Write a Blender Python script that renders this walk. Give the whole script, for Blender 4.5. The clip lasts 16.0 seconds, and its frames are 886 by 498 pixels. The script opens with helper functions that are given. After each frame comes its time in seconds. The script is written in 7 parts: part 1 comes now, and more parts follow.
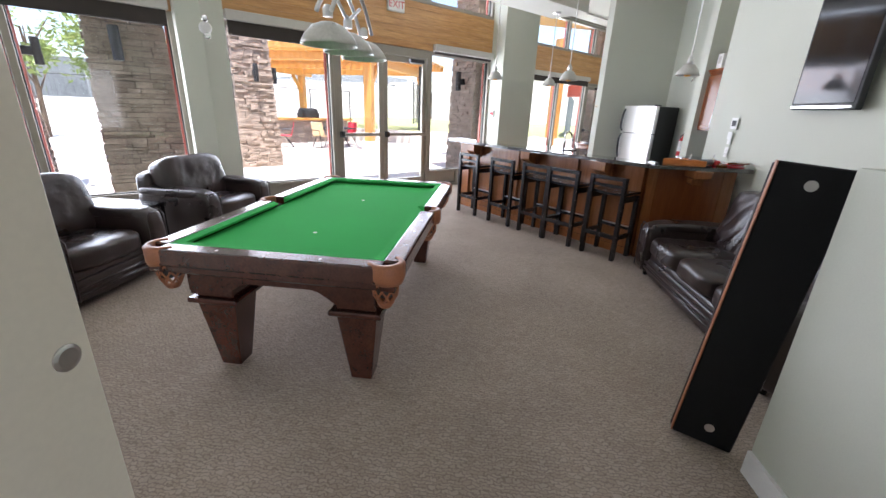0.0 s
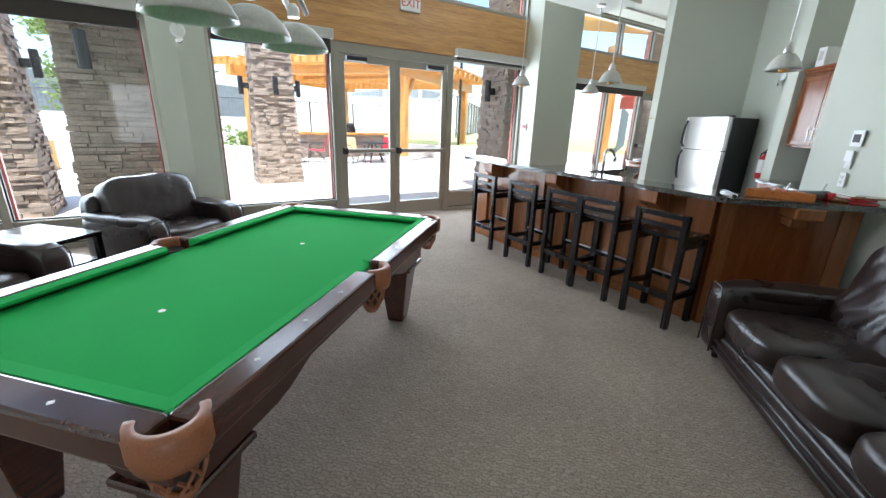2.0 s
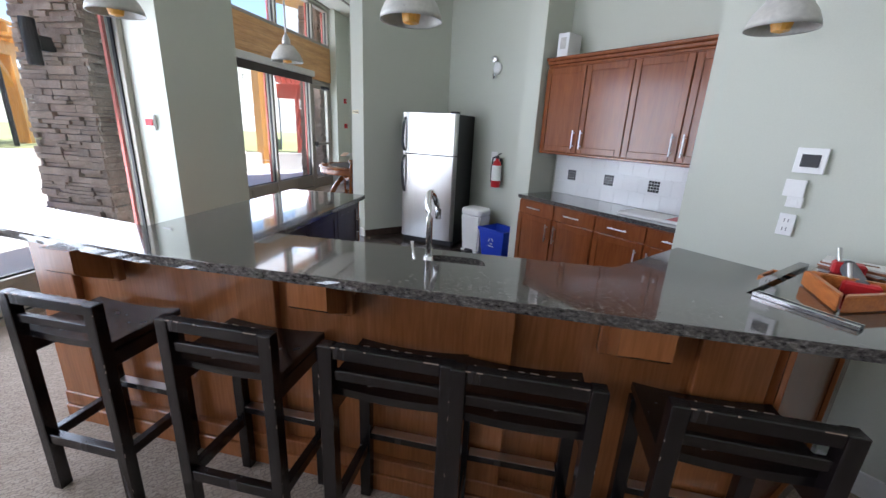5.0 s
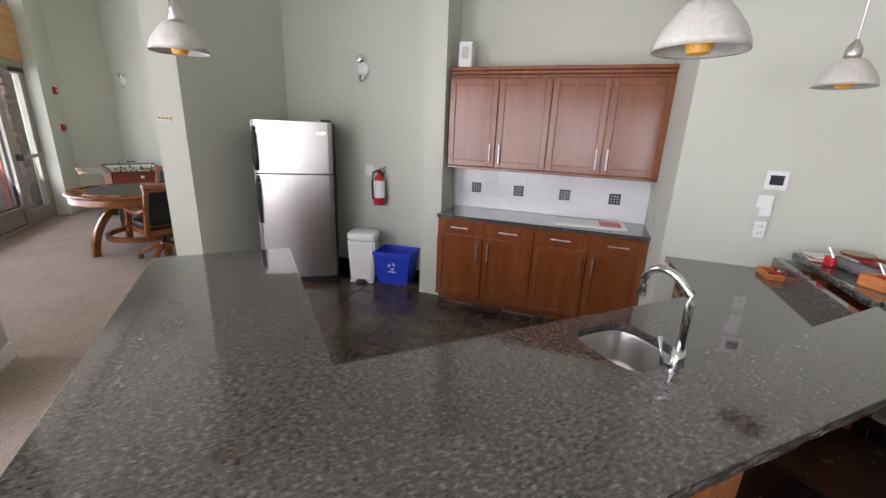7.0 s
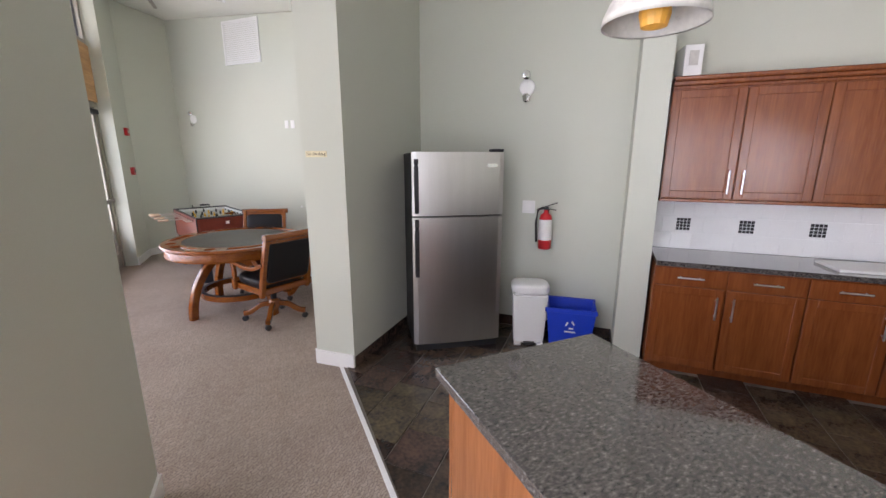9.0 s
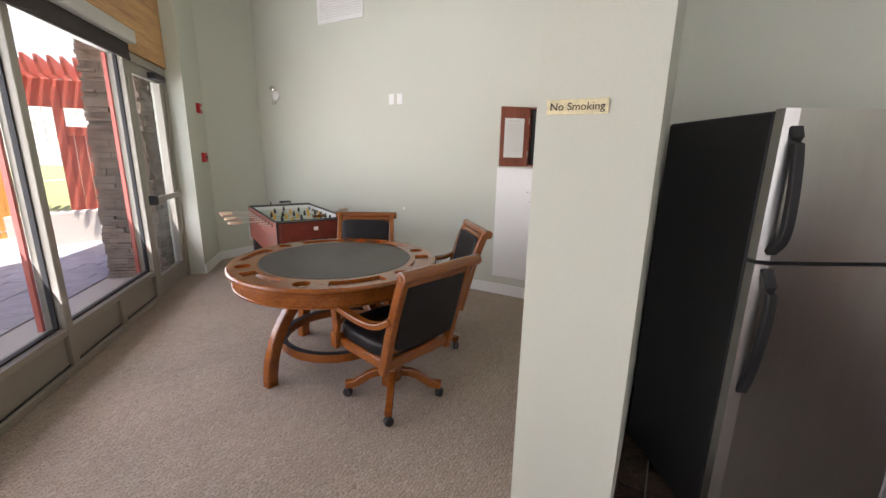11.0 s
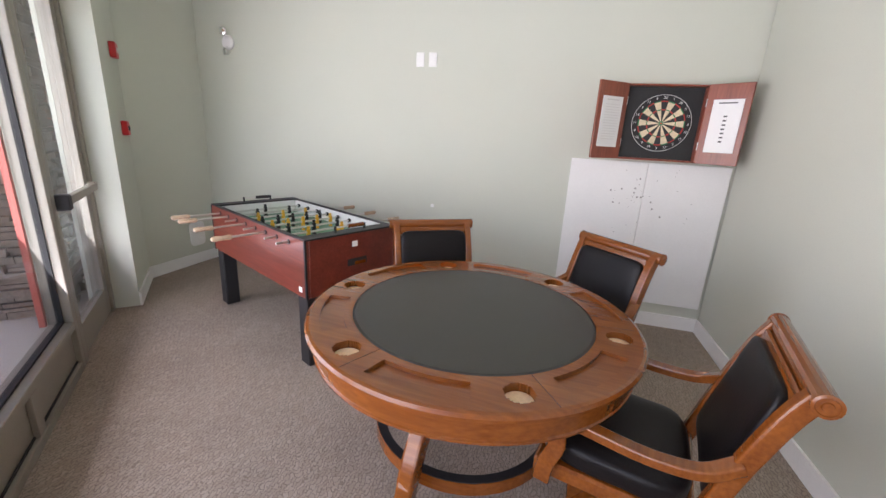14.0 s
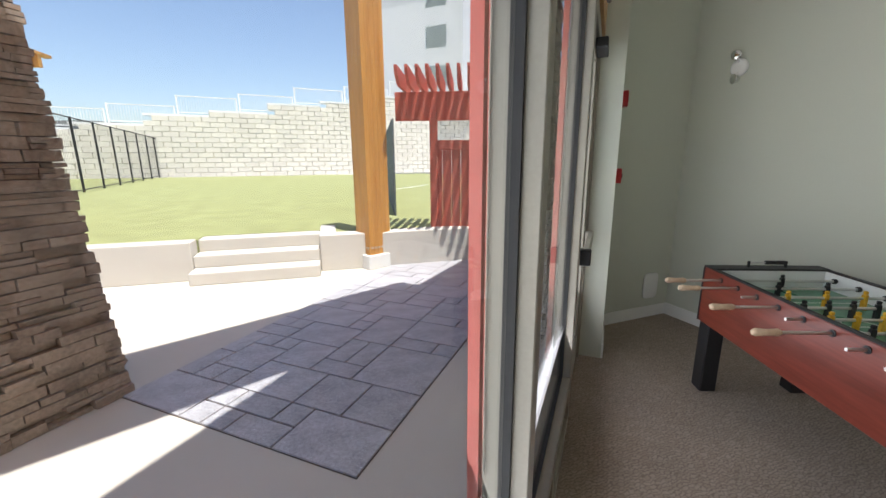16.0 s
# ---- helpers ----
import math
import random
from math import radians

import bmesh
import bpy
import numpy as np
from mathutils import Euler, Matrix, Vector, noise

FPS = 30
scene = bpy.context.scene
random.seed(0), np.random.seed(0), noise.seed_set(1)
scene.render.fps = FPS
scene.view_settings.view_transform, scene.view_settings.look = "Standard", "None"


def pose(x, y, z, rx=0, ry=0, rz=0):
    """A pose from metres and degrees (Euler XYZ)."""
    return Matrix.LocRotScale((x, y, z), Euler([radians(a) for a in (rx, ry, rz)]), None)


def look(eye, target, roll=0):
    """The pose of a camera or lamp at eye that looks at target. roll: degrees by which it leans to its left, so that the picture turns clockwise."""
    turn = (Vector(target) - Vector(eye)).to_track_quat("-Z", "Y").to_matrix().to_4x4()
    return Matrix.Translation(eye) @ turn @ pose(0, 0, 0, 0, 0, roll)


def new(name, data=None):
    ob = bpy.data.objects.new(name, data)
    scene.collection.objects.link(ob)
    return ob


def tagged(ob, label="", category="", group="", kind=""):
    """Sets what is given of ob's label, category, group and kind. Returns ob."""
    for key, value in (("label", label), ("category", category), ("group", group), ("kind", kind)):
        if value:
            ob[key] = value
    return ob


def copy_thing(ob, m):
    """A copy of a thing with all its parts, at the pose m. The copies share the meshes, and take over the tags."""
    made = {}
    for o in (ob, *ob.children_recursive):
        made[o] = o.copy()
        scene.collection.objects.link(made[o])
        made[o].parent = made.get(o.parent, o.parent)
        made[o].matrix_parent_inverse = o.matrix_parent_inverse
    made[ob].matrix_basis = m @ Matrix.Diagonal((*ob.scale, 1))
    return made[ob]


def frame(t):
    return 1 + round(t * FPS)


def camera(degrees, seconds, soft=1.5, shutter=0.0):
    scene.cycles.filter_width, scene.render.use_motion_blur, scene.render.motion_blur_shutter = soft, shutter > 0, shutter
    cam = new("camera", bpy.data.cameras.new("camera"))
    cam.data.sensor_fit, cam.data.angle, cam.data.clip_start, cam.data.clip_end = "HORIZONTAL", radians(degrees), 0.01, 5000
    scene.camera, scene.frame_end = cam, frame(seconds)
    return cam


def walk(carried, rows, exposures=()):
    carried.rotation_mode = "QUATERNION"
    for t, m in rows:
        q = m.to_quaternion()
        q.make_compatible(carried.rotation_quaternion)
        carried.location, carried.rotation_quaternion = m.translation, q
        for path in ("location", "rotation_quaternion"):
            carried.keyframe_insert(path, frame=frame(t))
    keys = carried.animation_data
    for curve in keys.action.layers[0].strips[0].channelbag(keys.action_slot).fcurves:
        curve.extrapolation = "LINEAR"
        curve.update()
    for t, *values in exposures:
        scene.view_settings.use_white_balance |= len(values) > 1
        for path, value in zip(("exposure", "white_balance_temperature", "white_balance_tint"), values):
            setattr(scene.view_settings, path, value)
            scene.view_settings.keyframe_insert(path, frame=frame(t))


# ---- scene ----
cam = camera(96.1, 16.0)
PATH = [
    (0, (-3.613, 2.859, 1.498), (-2.397, 4.304, 0.839), 2.3),
    (0.5, (-3.384, 3.0, 1.466), (-2.345, 4.574, 0.8), 2.2),
    (1, (-3.083, 3.089, 1.515), (-2.202, 4.763, 0.865), 1.8),
    (1.5, (-2.821, 3.226, 1.521), (-1.93, 4.904, 0.895), 1.7),
    (2, (-2.545, 3.41, 1.488), (-1.508, 5.01, 0.884), 2.0),
    (2.5, (-2.271, 3.702, 1.501), (-1.04, 5.177, 0.944), 2.3),
    (3, (-1.967, 4.072, 1.498), (-0.576, 5.412, 0.978), 2.3),
    (3.5, (-1.617, 4.468, 1.511), (-0.078, 5.639, 0.999), 2.3),
    (4, (-1.217, 4.854, 1.565), (0.462, 5.808, 1.044), 2.1),
    (4.5, (-0.835, 5.273, 1.559), (0.967, 5.935, 0.998), 2.3),
    (5, (-0.488, 5.66, 1.546), (1.396, 5.998, 0.965), 2.8),
    (7.5, (0.54, 7.511, 1.72), (2.226, 6.582, 1.176), 1.3),
    (8, (0.848, 7.834, 1.731), (2.519, 6.866, 1.211), 0.7),
    (8.5, (1.236, 8.122, 1.707), (2.943, 7.196, 1.228), 0.5),
    (9, (1.741, 8.262, 1.663), (3.531, 7.486, 1.223), 0.0),
    (9.5, (2.312, 8.388, 1.63), (4.176, 7.789, 1.222), -0.4),
    (12, (4.452, 8.854, 1.526), (6.327, 8.333, 1.061), 1.4),
    (12.5, (4.709, 9.029, 1.543), (6.509, 8.315, 1.041), 2.2),
    (13, (4.928, 9.232, 1.555), (6.659, 8.386, 1.017), 2.7),
    (13.5, (5.149, 9.412, 1.553), (6.828, 8.471, 1.008), 3.3),
    (14, (5.334, 9.612, 1.559), (7.002, 8.653, 1.012), 3.2),
    (14.5, (5.529, 9.861, 1.564), (7.3, 9.102, 1.028), 2.2),
    (15, (5.751, 10.0, 1.596), (7.669, 9.756, 1.083), 1.6),
    (15.5, (5.931, 10.167, 1.577), (7.853, 10.44, 1.093), 1.2),
    (16, (6.075, 10.336, 1.624), (7.878, 11.081, 1.183), -0.4),
]

EXPOSURES = [(0.0, 1.5, 6050, 23), (1.0, 1.5, 5900, 19), (2.0, 1.47, 5750, 12), (3.5, 1.25, 5450, 13), (5.0, 1.2, 5750, 20), (7.5, 1.3, 6450, 26), (9.5, 1.36, 6350, 28), (12.0, 1.2, 6800, 24), (12.6, 1.28, 6450, 25), (13.2, 1.34, 6350, 26), (14.5, 1.36, 6350, 27), (15.0, 1.17, 6450, 24), (15.5, 0.82, 6450, 21), (16.0, 0.48, 6450, 18)]
walk(cam, [(t, look(eye, target, roll)) for t, eye, target, roll in PATH], EXPOSURES)

# ---- world and sun ----
world = bpy.data.worlds.new("sky")
scene.world = world
world.use_nodes = True
wt = world.node_tree
sky = wt.nodes.new("ShaderNodeTexSky")
sky.sky_type = "NISHITA"
sky.sun_disc = False
sky.sun_elevation = radians(74)
sky.sun_rotation = radians(200)
sky.air_density, sky.dust_density = 1.0, 1.5
wt.links.new(sky.outputs[0], wt.nodes["Background"].inputs[0])
wt.nodes["Background"].inputs[1].default_value = 0.15
sun = new("sun", bpy.data.lights.new("sun", "SUN"))
sun.data.energy, sun.data.angle, sun.data.color = 5.0, radians(0.6), (1, 0.95, 0.86)
sun.matrix_world = look((0, 0, 0), (0.10, 0.26, -0.96))


def sky_opening(name, x, y, z, w, h, power, way=-1, tilt=-0.25):
    """An area lamp standing in for daylight at an opening, shining into the room."""
    lamp = new(name, bpy.data.lights.new(name, "AREA"))
    lamp.data.shape, lamp.data.size, lamp.data.size_y = "RECTANGLE", w, h
    lamp.data.energy, lamp.data.color = power, (0.94, 0.975, 1.0)
    lamp.matrix_world = look((x, y, z), (x, y + way, z + tilt))
    return lamp


sky_opening("daylight_doors", 0.3, 9.42, 1.35, 4.9, 2.3, 88, -1, -0.15)
sky_opening("daylight_left", -4.35, 9.42, 1.35, 3.0, 2.3, 76, -1, -0.1)
# Added fill lamp at an unseen, invented hall opening; brightens the door jamb.
sky_opening("hall_fill_light", -3.8, -0.75, 1.4, 1.5, 1.7, 11, 1)
sky_opening("daylight_game", 6.6, 10.80, 1.4, 5.2, 2.2, 64, -1, 0.38)
sky_opening("daylight_clerestory", 6.6, 10.80, 3.6, 5.2, 0.7, 15, -1, 0.1)
sky_opening("daylight_clerestory_b", 0.3, 9.6, 3.6, 5.0, 0.6, 26)


# ---- materials ----
def mat(name, color, rough=0.6, metal=0.0, var=0.15, scale=6.0, fine=60.0, bump=0.0, spec=0.5, coat=0.0, island=0.0, second=None, stretch=None, bscale=None):
    """A surface with large and fine variation of its colour, uneven gloss and a little relief."""
    m = bpy.data.materials.new(name)
    m.use_nodes = True
    nt = m.node_tree
    n, l = nt.nodes, nt.links
    b = n["Principled BSDF"]
    b.inputs["Roughness"].default_value = rough
    b.inputs["Metallic"].default_value = metal
    b.inputs["Specular IOR Level"].default_value = spec
    b.inputs["Coat Weight"].default_value = coat
    b.inputs["Coat Roughness"].default_value = 0.15
    co = n.new("ShaderNodeTexCoord")
    mp = n.new("ShaderNodeMapping")
    l.new(co.outputs["Object"], mp.inputs[0])
    if stretch:
        mp.inputs["Scale"].default_value = stretch
    big = n.new("ShaderNodeTexNoise")
    big.inputs["Scale"].default_value, big.inputs["Detail"].default_value = scale, 4
    small = n.new("ShaderNodeTexNoise")
    small.inputs["Scale"].default_value, small.inputs["Detail"].default_value = fine, 3
    l.new(mp.outputs[0], big.inputs[0])
    l.new(mp.outputs[0], small.inputs[0])
    add = n.new("ShaderNodeMath")
    add.operation = "ADD"
    l.new(big.outputs[0], add.inputs[0])
    l.new(small.outputs[0], add.inputs[1])
    ramp = n.new("ShaderNodeMapRange")
    ramp.inputs[1].default_value, ramp.inputs[2].default_value = 0.7, 1.3
    l.new(add.outputs[0], ramp.inputs[0])
    mix = n.new("ShaderNodeMix")
    mix.data_type = "RGBA"
    c = Vector(color)
    lo, hi = c * (1 - var), c * (1 + var)
    if second:
        lo = Vector(second)
        hi = c
    mix.inputs[6].default_value = (*lo, 1)
    mix.inputs[7].default_value = (*[min(1, v) for v in hi], 1)
    l.new(ramp.outputs[0], mix.inputs[0])
    out = mix.outputs[2]
    if island:
        geo, info = n.new("ShaderNodeNewGeometry"), n.new("ShaderNodeObjectInfo")
        rnd = n.new("ShaderNodeMath")
        rnd.operation = "ADD"
        l.new(geo.outputs["Random Per Island"], rnd.inputs[0])
        l.new(info.outputs["Random"], rnd.inputs[1])
        mr = n.new("ShaderNodeMapRange")
        mr.inputs[2].default_value = 2.0
        mr.inputs[3].default_value, mr.inputs[4].default_value = 1 - island, 1 + island
        l.new(rnd.outputs[0], mr.inputs[0])
        hsv = n.new("ShaderNodeHueSaturation")
        if island > 0.5:
            hue = n.new("ShaderNodeMapRange")
            hue.inputs[3].default_value, hue.inputs[4].default_value = 0.46, 0.54
            l.new(info.outputs["Random"], hue.inputs[0])
            l.new(hue.outputs[0], hsv.inputs["Hue"])
        l.new(mr.outputs[0], hsv.inputs["Value"])
        l.new(out, hsv.inputs["Color"])
        out = hsv.outputs[0]
    l.new(out, b.inputs["Base Color"])
    rr = n.new("ShaderNodeMapRange")
    rr.inputs[3].default_value, rr.inputs[4].default_value = max(0.02, rough - 0.07), min(1, rough + 0.07)
    l.new(big.outputs[0], rr.inputs[0])
    l.new(rr.outputs[0], b.inputs["Roughness"])
    if bump:
        bp = n.new("ShaderNodeBump")
        bp.inputs["Strength"].default_value = min(1.0, bump)
        bp.inputs["Distance"].default_value = 0.01
        src = small
        if bscale:
            src = n.new("ShaderNodeTexNoise")
            src.inputs["Scale"].default_value = bscale
            l.new(mp.outputs[0], src.inputs[0])
        l.new(src.outputs[0], bp.inputs["Height"])
        l.new(bp.outputs[0], b.inputs["Normal"])
    return m


def wood(name, dark, light, rough=0.35, axis=2, grain=9.0, coat=0.2, island=0.0):
    """Timber: long streaks of grain along an axis, with rings and pores."""
    st = [grain, grain, grain]
    st[axis] = grain * 0.07
    return mat(name, light, rough, 0, 0.2, 2.2, 14, 0.06, 0.5, coat, island, second=dark, stretch=tuple(st))


def glass_mat(name, tint=(0.95, 0.98, 0.97)):
    m = bpy.data.materials.new(name)
    m.use_nodes = True
    n, l = m.node_tree.nodes, m.node_tree.links
    tr, gl = n.new("ShaderNodeBsdfTransparent"), n.new("ShaderNodeBsdfGlossy")
    tr.inputs[0].default_value = (*tint, 1)
    gl.inputs["Roughness"].default_value = 0.01
    lw, pw, ma, mx = n.new("ShaderNodeLayerWeight"), n.new("ShaderNodeMath"), n.new("ShaderNodeMath"), n.new("ShaderNodeMixShader")
    pw.operation, ma.operation = "POWER", "MULTIPLY_ADD"
    pw.inputs[1].default_value = 5.0
    ma.inputs[1].default_value, ma.inputs[2].default_value = 0.5, 0.025
    lw.inputs[0].default_value = 0.5
    l.new(lw.outputs["Facing"], pw.inputs[0])
    l.new(pw.outputs[0], ma.inputs[0])
    l.new(ma.outputs[0], mx.inputs[0])
    l.new(tr.outputs[0], mx.inputs[1])
    l.new(gl.outputs[0], mx.inputs[2])
    l.new(mx.outputs[0], n["Material Output"].inputs[0])
    return m


def carpet_mat():
    """Loop carpet with a small woven basket pattern."""
    m = mat("carpet", (0.375, 0.308, 0.255), 0.95, 0, 0.14, 1.5, 160, 0.0, 0.1)
    n, l = m.node_tree.nodes, m.node_tree.links
    b = n["Principled BSDF"]
    co = n.new("ShaderNodeTexCoord")
    mp = n.new("ShaderNodeMapping")
    mp.inputs["Rotation"].default_value[2] = radians(45)
    l.new(co.outputs["Object"], mp.inputs[0])
    chk = n.new("ShaderNodeTexBrick")
    chk.inputs["Scale"].default_value = 14
    chk.inputs["Mortar Size"].default_value = 0.05
    chk.inputs["Mortar Smooth"].default_value = 0.8
    chk.inputs["Bias"].default_value = -0.1
    chk.inputs["Color1"].default_value = (1, 1, 1, 1)
    chk.inputs["Color2"].default_value = (0.78, 0.76, 0.74, 1)
    chk.inputs["Mortar"].default_value = (0.52, 0.50, 0.48, 1)
    wob = n.new("ShaderNodeTexNoise")
    wob.inputs["Scale"].default_value = 30
    sc = n.new("ShaderNodeVectorMath")
    sc.operation = "MULTIPLY_ADD"
    sc.inputs[1].default_value = (0.05, 0.05, 0)
    l.new(co.outputs["Object"], wob.inputs[0])
    l.new(wob.outputs["Color"], sc.inputs[0])
    l.new(mp.outputs[0], sc.inputs[2])
    l.new(sc.outputs[0], chk.inputs[0])
    mul = n.new("ShaderNodeMix")
    mul.data_type, mul.blend_type = "RGBA", "MULTIPLY"
    mul.inputs[0].default_value = 0.8
    l.new(b.inputs["Base Color"].links[0].from_socket, mul.inputs[6])
    l.new(chk.outputs[0], mul.inputs[7])
    l.new(mul.outputs[2], b.inputs["Base Color"])
    bp = n.new("ShaderNodeBump")
    bp.inputs["Strength"].default_value, bp.inputs["Distance"].default_value = 0.5, 0.006
    l.new(chk.outputs[0], bp.inputs["Height"])
    l.new(bp.outputs[0], b.inputs["Normal"])
    return m


def granite_mat():
    """Polished grey-brown granite with dark and pale flecks."""
    m = mat("granite", (0.17, 0.155, 0.14), 0.12, 0, 0.3, 40, 130, 0.0, 0.6, 0.3)
    n, l = m.node_tree.nodes, m.node_tree.links
    b = n["Principled BSDF"]
    co = n.new("ShaderNodeTexCoord")
    vo = n.new("ShaderNodeTexNoise")
    vo.inputs["Scale"].default_value, vo.inputs["Detail"].default_value = 105, 5
    vo.inputs["Roughness"].default_value = 0.65
    mp = n.new("ShaderNodeMapping")
    mp.inputs["Scale"].default_value = (1, 0.5, 1)
    l.new(co.outputs["Object"], mp.inputs[0])
    l.new(mp.outputs[0], vo.inputs[0])
    rp = n.new("ShaderNodeValToRGB")
    rp.color_ramp.elements[0].position, rp.color_ramp.elements[0].color = 0.38, (0.024, 0.021, 0.021, 1)
    rp.color_ramp.elements[1].position, rp.color_ramp.elements[1].color = 0.70, (0.19, 0.175, 0.162, 1)
    e = rp.color_ramp.elements.new(0.46)
    e.color = (0.062, 0.055, 0.050, 1)
    e = rp.color_ramp.elements.new(0.56)
    e.color = (0.092, 0.082, 0.074, 1)
    l.new(vo.outputs[0], rp.inputs[0])
    l.new(rp.outputs[0], b.inputs["Base Color"])
    for k in list(b.inputs["Roughness"].links):
        l.remove(k)
    b.inputs["Roughness"].default_value = 0.09
    b.inputs["Coat Weight"].default_value, b.inputs["Coat Roughness"].default_value = 0.7, 0.03
    return m


M_wall = mat("sage_wall_paint", (0.555, 0.575, 0.495), 0.75, 0, 0.03, 0.8, 180, 0.05, 0.3, bscale=220)
M_ceil = mat("ceiling_paint", (0.72, 0.72, 0.64), 0.85, 0, 0.03, 1.0, 120, 0.03)
M_white = mat("white_trim_paint", (0.80, 0.80, 0.78), 0.45, 0, 0.03, 3, 80)
M_carpet = carpet_mat()
M_alu = mat("bronze_grey_window_frame", (0.33, 0.305, 0.255), 0.42, 0.35, 0.05, 4, 90)
M_redframe = mat("red_outer_window_trim", (0.55, 0.13, 0.10), 0.5, 0, 0.08, 4, 90)
M_black = mat("black_rubber_seal", (0.02, 0.02, 0.02), 0.6)
M_shade = mat("dark_roller_shade", (0.05, 0.04, 0.035), 0.8, 0, 0.15, 8, 300)
M_glass = glass_mat("window_glass")
M_beam = wood("glulam_timber", (0.42, 0.20, 0.06), (0.66, 0.37, 0.14), 0.4, 0, 5.0, 0.25)
M_granite = granite_mat()
M_slate = mat("slate_floor_tile", (0.085, 0.056, 0.038), 0.2, 0, 0.4, 7, 50, 0.25, 0.5, 0, 0.75, second=(0.018, 0.016, 0.016), bscale=25)
M_grout = mat("tile_grout", (0.17, 0.145, 0.12), 0.9, 0, 0.1, 10, 200)
M_cab = wood("cherry_cabinet_wood", (0.17, 0.044, 0.011), (0.25, 0.074, 0.020), 0.22, 2, 7.0, 0.35)
M_barwood = wood("bar_front_wood", (0.21, 0.070, 0.021), (0.30, 0.110, 0.036), 0.22, 2, 7.0, 0.35)
M_espresso = wood("espresso_wood", (0.004, 0.003, 0.003), (0.010, 0.007, 0.007), 0.25, 2, 9.0, 0.1)
M_worn = mat("bare_worn_wood", (0.30, 0.22, 0.16), 0.7, 0, 0.3, 30, 90)
M_steel = mat("brushed_stainless", (0.64, 0.625, 0.61), 0.28, 1.0, 0.03, 2, 20, 0.0, stretch=(9, 9, 0.4))
for k in list(M_steel.node_tree.nodes["Principled BSDF"].inputs["Roughness"].links):
    M_steel.node_tree.links.remove(k)
M_chrome = mat("chrome", (0.75, 0.75, 0.75), 0.08, 1.0, 0.03)
M_leather = mat("dark_brown_leather", (0.026, 0.0155, 0.0135), 0.29, 0, 0.3, 3, 240, 0.14, 0.6, 0.12, bscale=150)
M_chairleather = mat("black_chair_leather", (0.008, 0.0065, 0.007), 0.42, 0, 0.25, 4, 220, 0.12, 0.25, 0.0, bscale=140)
M_felt = mat("green_pool_felt", (0.042, 0.41, 0.10), 0.95, 0, 0.06, 2, 250, 0.05, 0.1)
M_rail = wood("mahogany_table_wood", (0.042, 0.012, 0.008), (0.085, 0.025, 0.015), 0.2, 0, 6.0, 0.4)
M_pocket = mat("tan_pocket_leather", (0.31, 0.112, 0.046), 0.45, 0, 0.2, 12, 150, 0.1)
M_pokerwood = wood("poker_table_wood", (0.16, 0.042, 0.006), (0.255, 0.076, 0.012), 0.2, 0, 6.0, 0.3)
M_concrete = mat("patio_concrete", (0.60, 0.565, 0.51), 0.85, 0, 0.08, 0.8, 60, 0.1)
M_paver = mat("stamped_paver", (0.44, 0.44, 0.475), 0.6, 0, 0.28, 5, 50, 0.6, island=0.16, bscale=14)
M_stone = mat("ledge_stone", (0.335, 0.262, 0.212), 0.85, 0, 0.28, 6, 45, 0.6, 0.3, 0, 0.24, bscale=30)
M_mortar = mat("stone_mortar", (0.12, 0.10, 0.09), 0.95, 0, 0.2, 10, 80)
M_timber = wood("pergola_timber", (0.52, 0.225, 0.045), (0.72, 0.36, 0.09), 0.5, 2, 4.0, 0.1)
M_redwood = mat("red_stained_fence", (0.60, 0.13, 0.085), 0.7, 0, 0.15, 3, 60, 0.1, stretch=(6, 6, 1))
M_turf = mat("artificial_turf", (0.30, 0.315, 0.145), 0.95, 0, 0.2, 2, 220, 0.4, 0.1)
M_block = mat("retaining_block", (0.72, 0.68, 0.60), 0.9, 0, 0.12, 4, 60, 0.5, 0.2, 0, 0.12, bscale=20)
M_blackmetal = mat("black_metal", (0.025, 0.025, 0.027), 0.5, 0.3, 0.1)
M_leaf = mat("leaf_green", (0.19, 0.25, 0.07), 0.7, 0, 0.3, 2, 40, 0, 0.3, 0, 0.35)
M_bark = mat("bark", (0.13, 0.09, 0.06), 0.9, 0, 0.3, 10, 60, 0.5)
M_frost = mat("frosted_glass_shade", (0.52, 0.505, 0.46), 0.3, 0, 0.12, 12, 60, 0, 0.5)
M_bulb = mat("amber_bulb", (0.85, 0.42, 0.06), 0.4)
M_plastic = mat("white_plastic", (0.78, 0.78, 0.76), 0.4, 0, 0.02)
M_blue = mat("blue_bin_plastic", (0.012, 0.05, 0.50), 0.4, 0, 0.05)
M_red = mat("red_enamel", (0.55, 0.02, 0.025), 0.35, 0, 0.05)
M_tilew = mat("white_wall_tile", (0.80, 0.81, 0.80), 0.12, 0, 0.02, 3, 60, island=0.03)


# ---- building tools ----
def part(name, bm, material, parent=None, label="", m=None, smooth=False):
    me = bpy.data.meshes.new(name)
    if smooth:
        for fc in bm.faces:
            fc.smooth = True
    bm.normal_update()
    bm.to_mesh(me)
    bm.free()
    for k in (material if isinstance(material, (list, tuple)) else [material]):
        me.materials.append(k)
    ob = new(name, me)
    if m is not None:
        ob.matrix_basis = m
    if parent is not None:
        ob.parent = parent
    if label:
        ob["label"] = label
    return ob


def thing(name, m=None, label="", category="", group="", kind=""):
    ob = new(name)
    ob.empty_display_size = 0.1
    if m is not None:
        ob.matrix_basis = m
    return tagged(ob, label, category, group, kind)


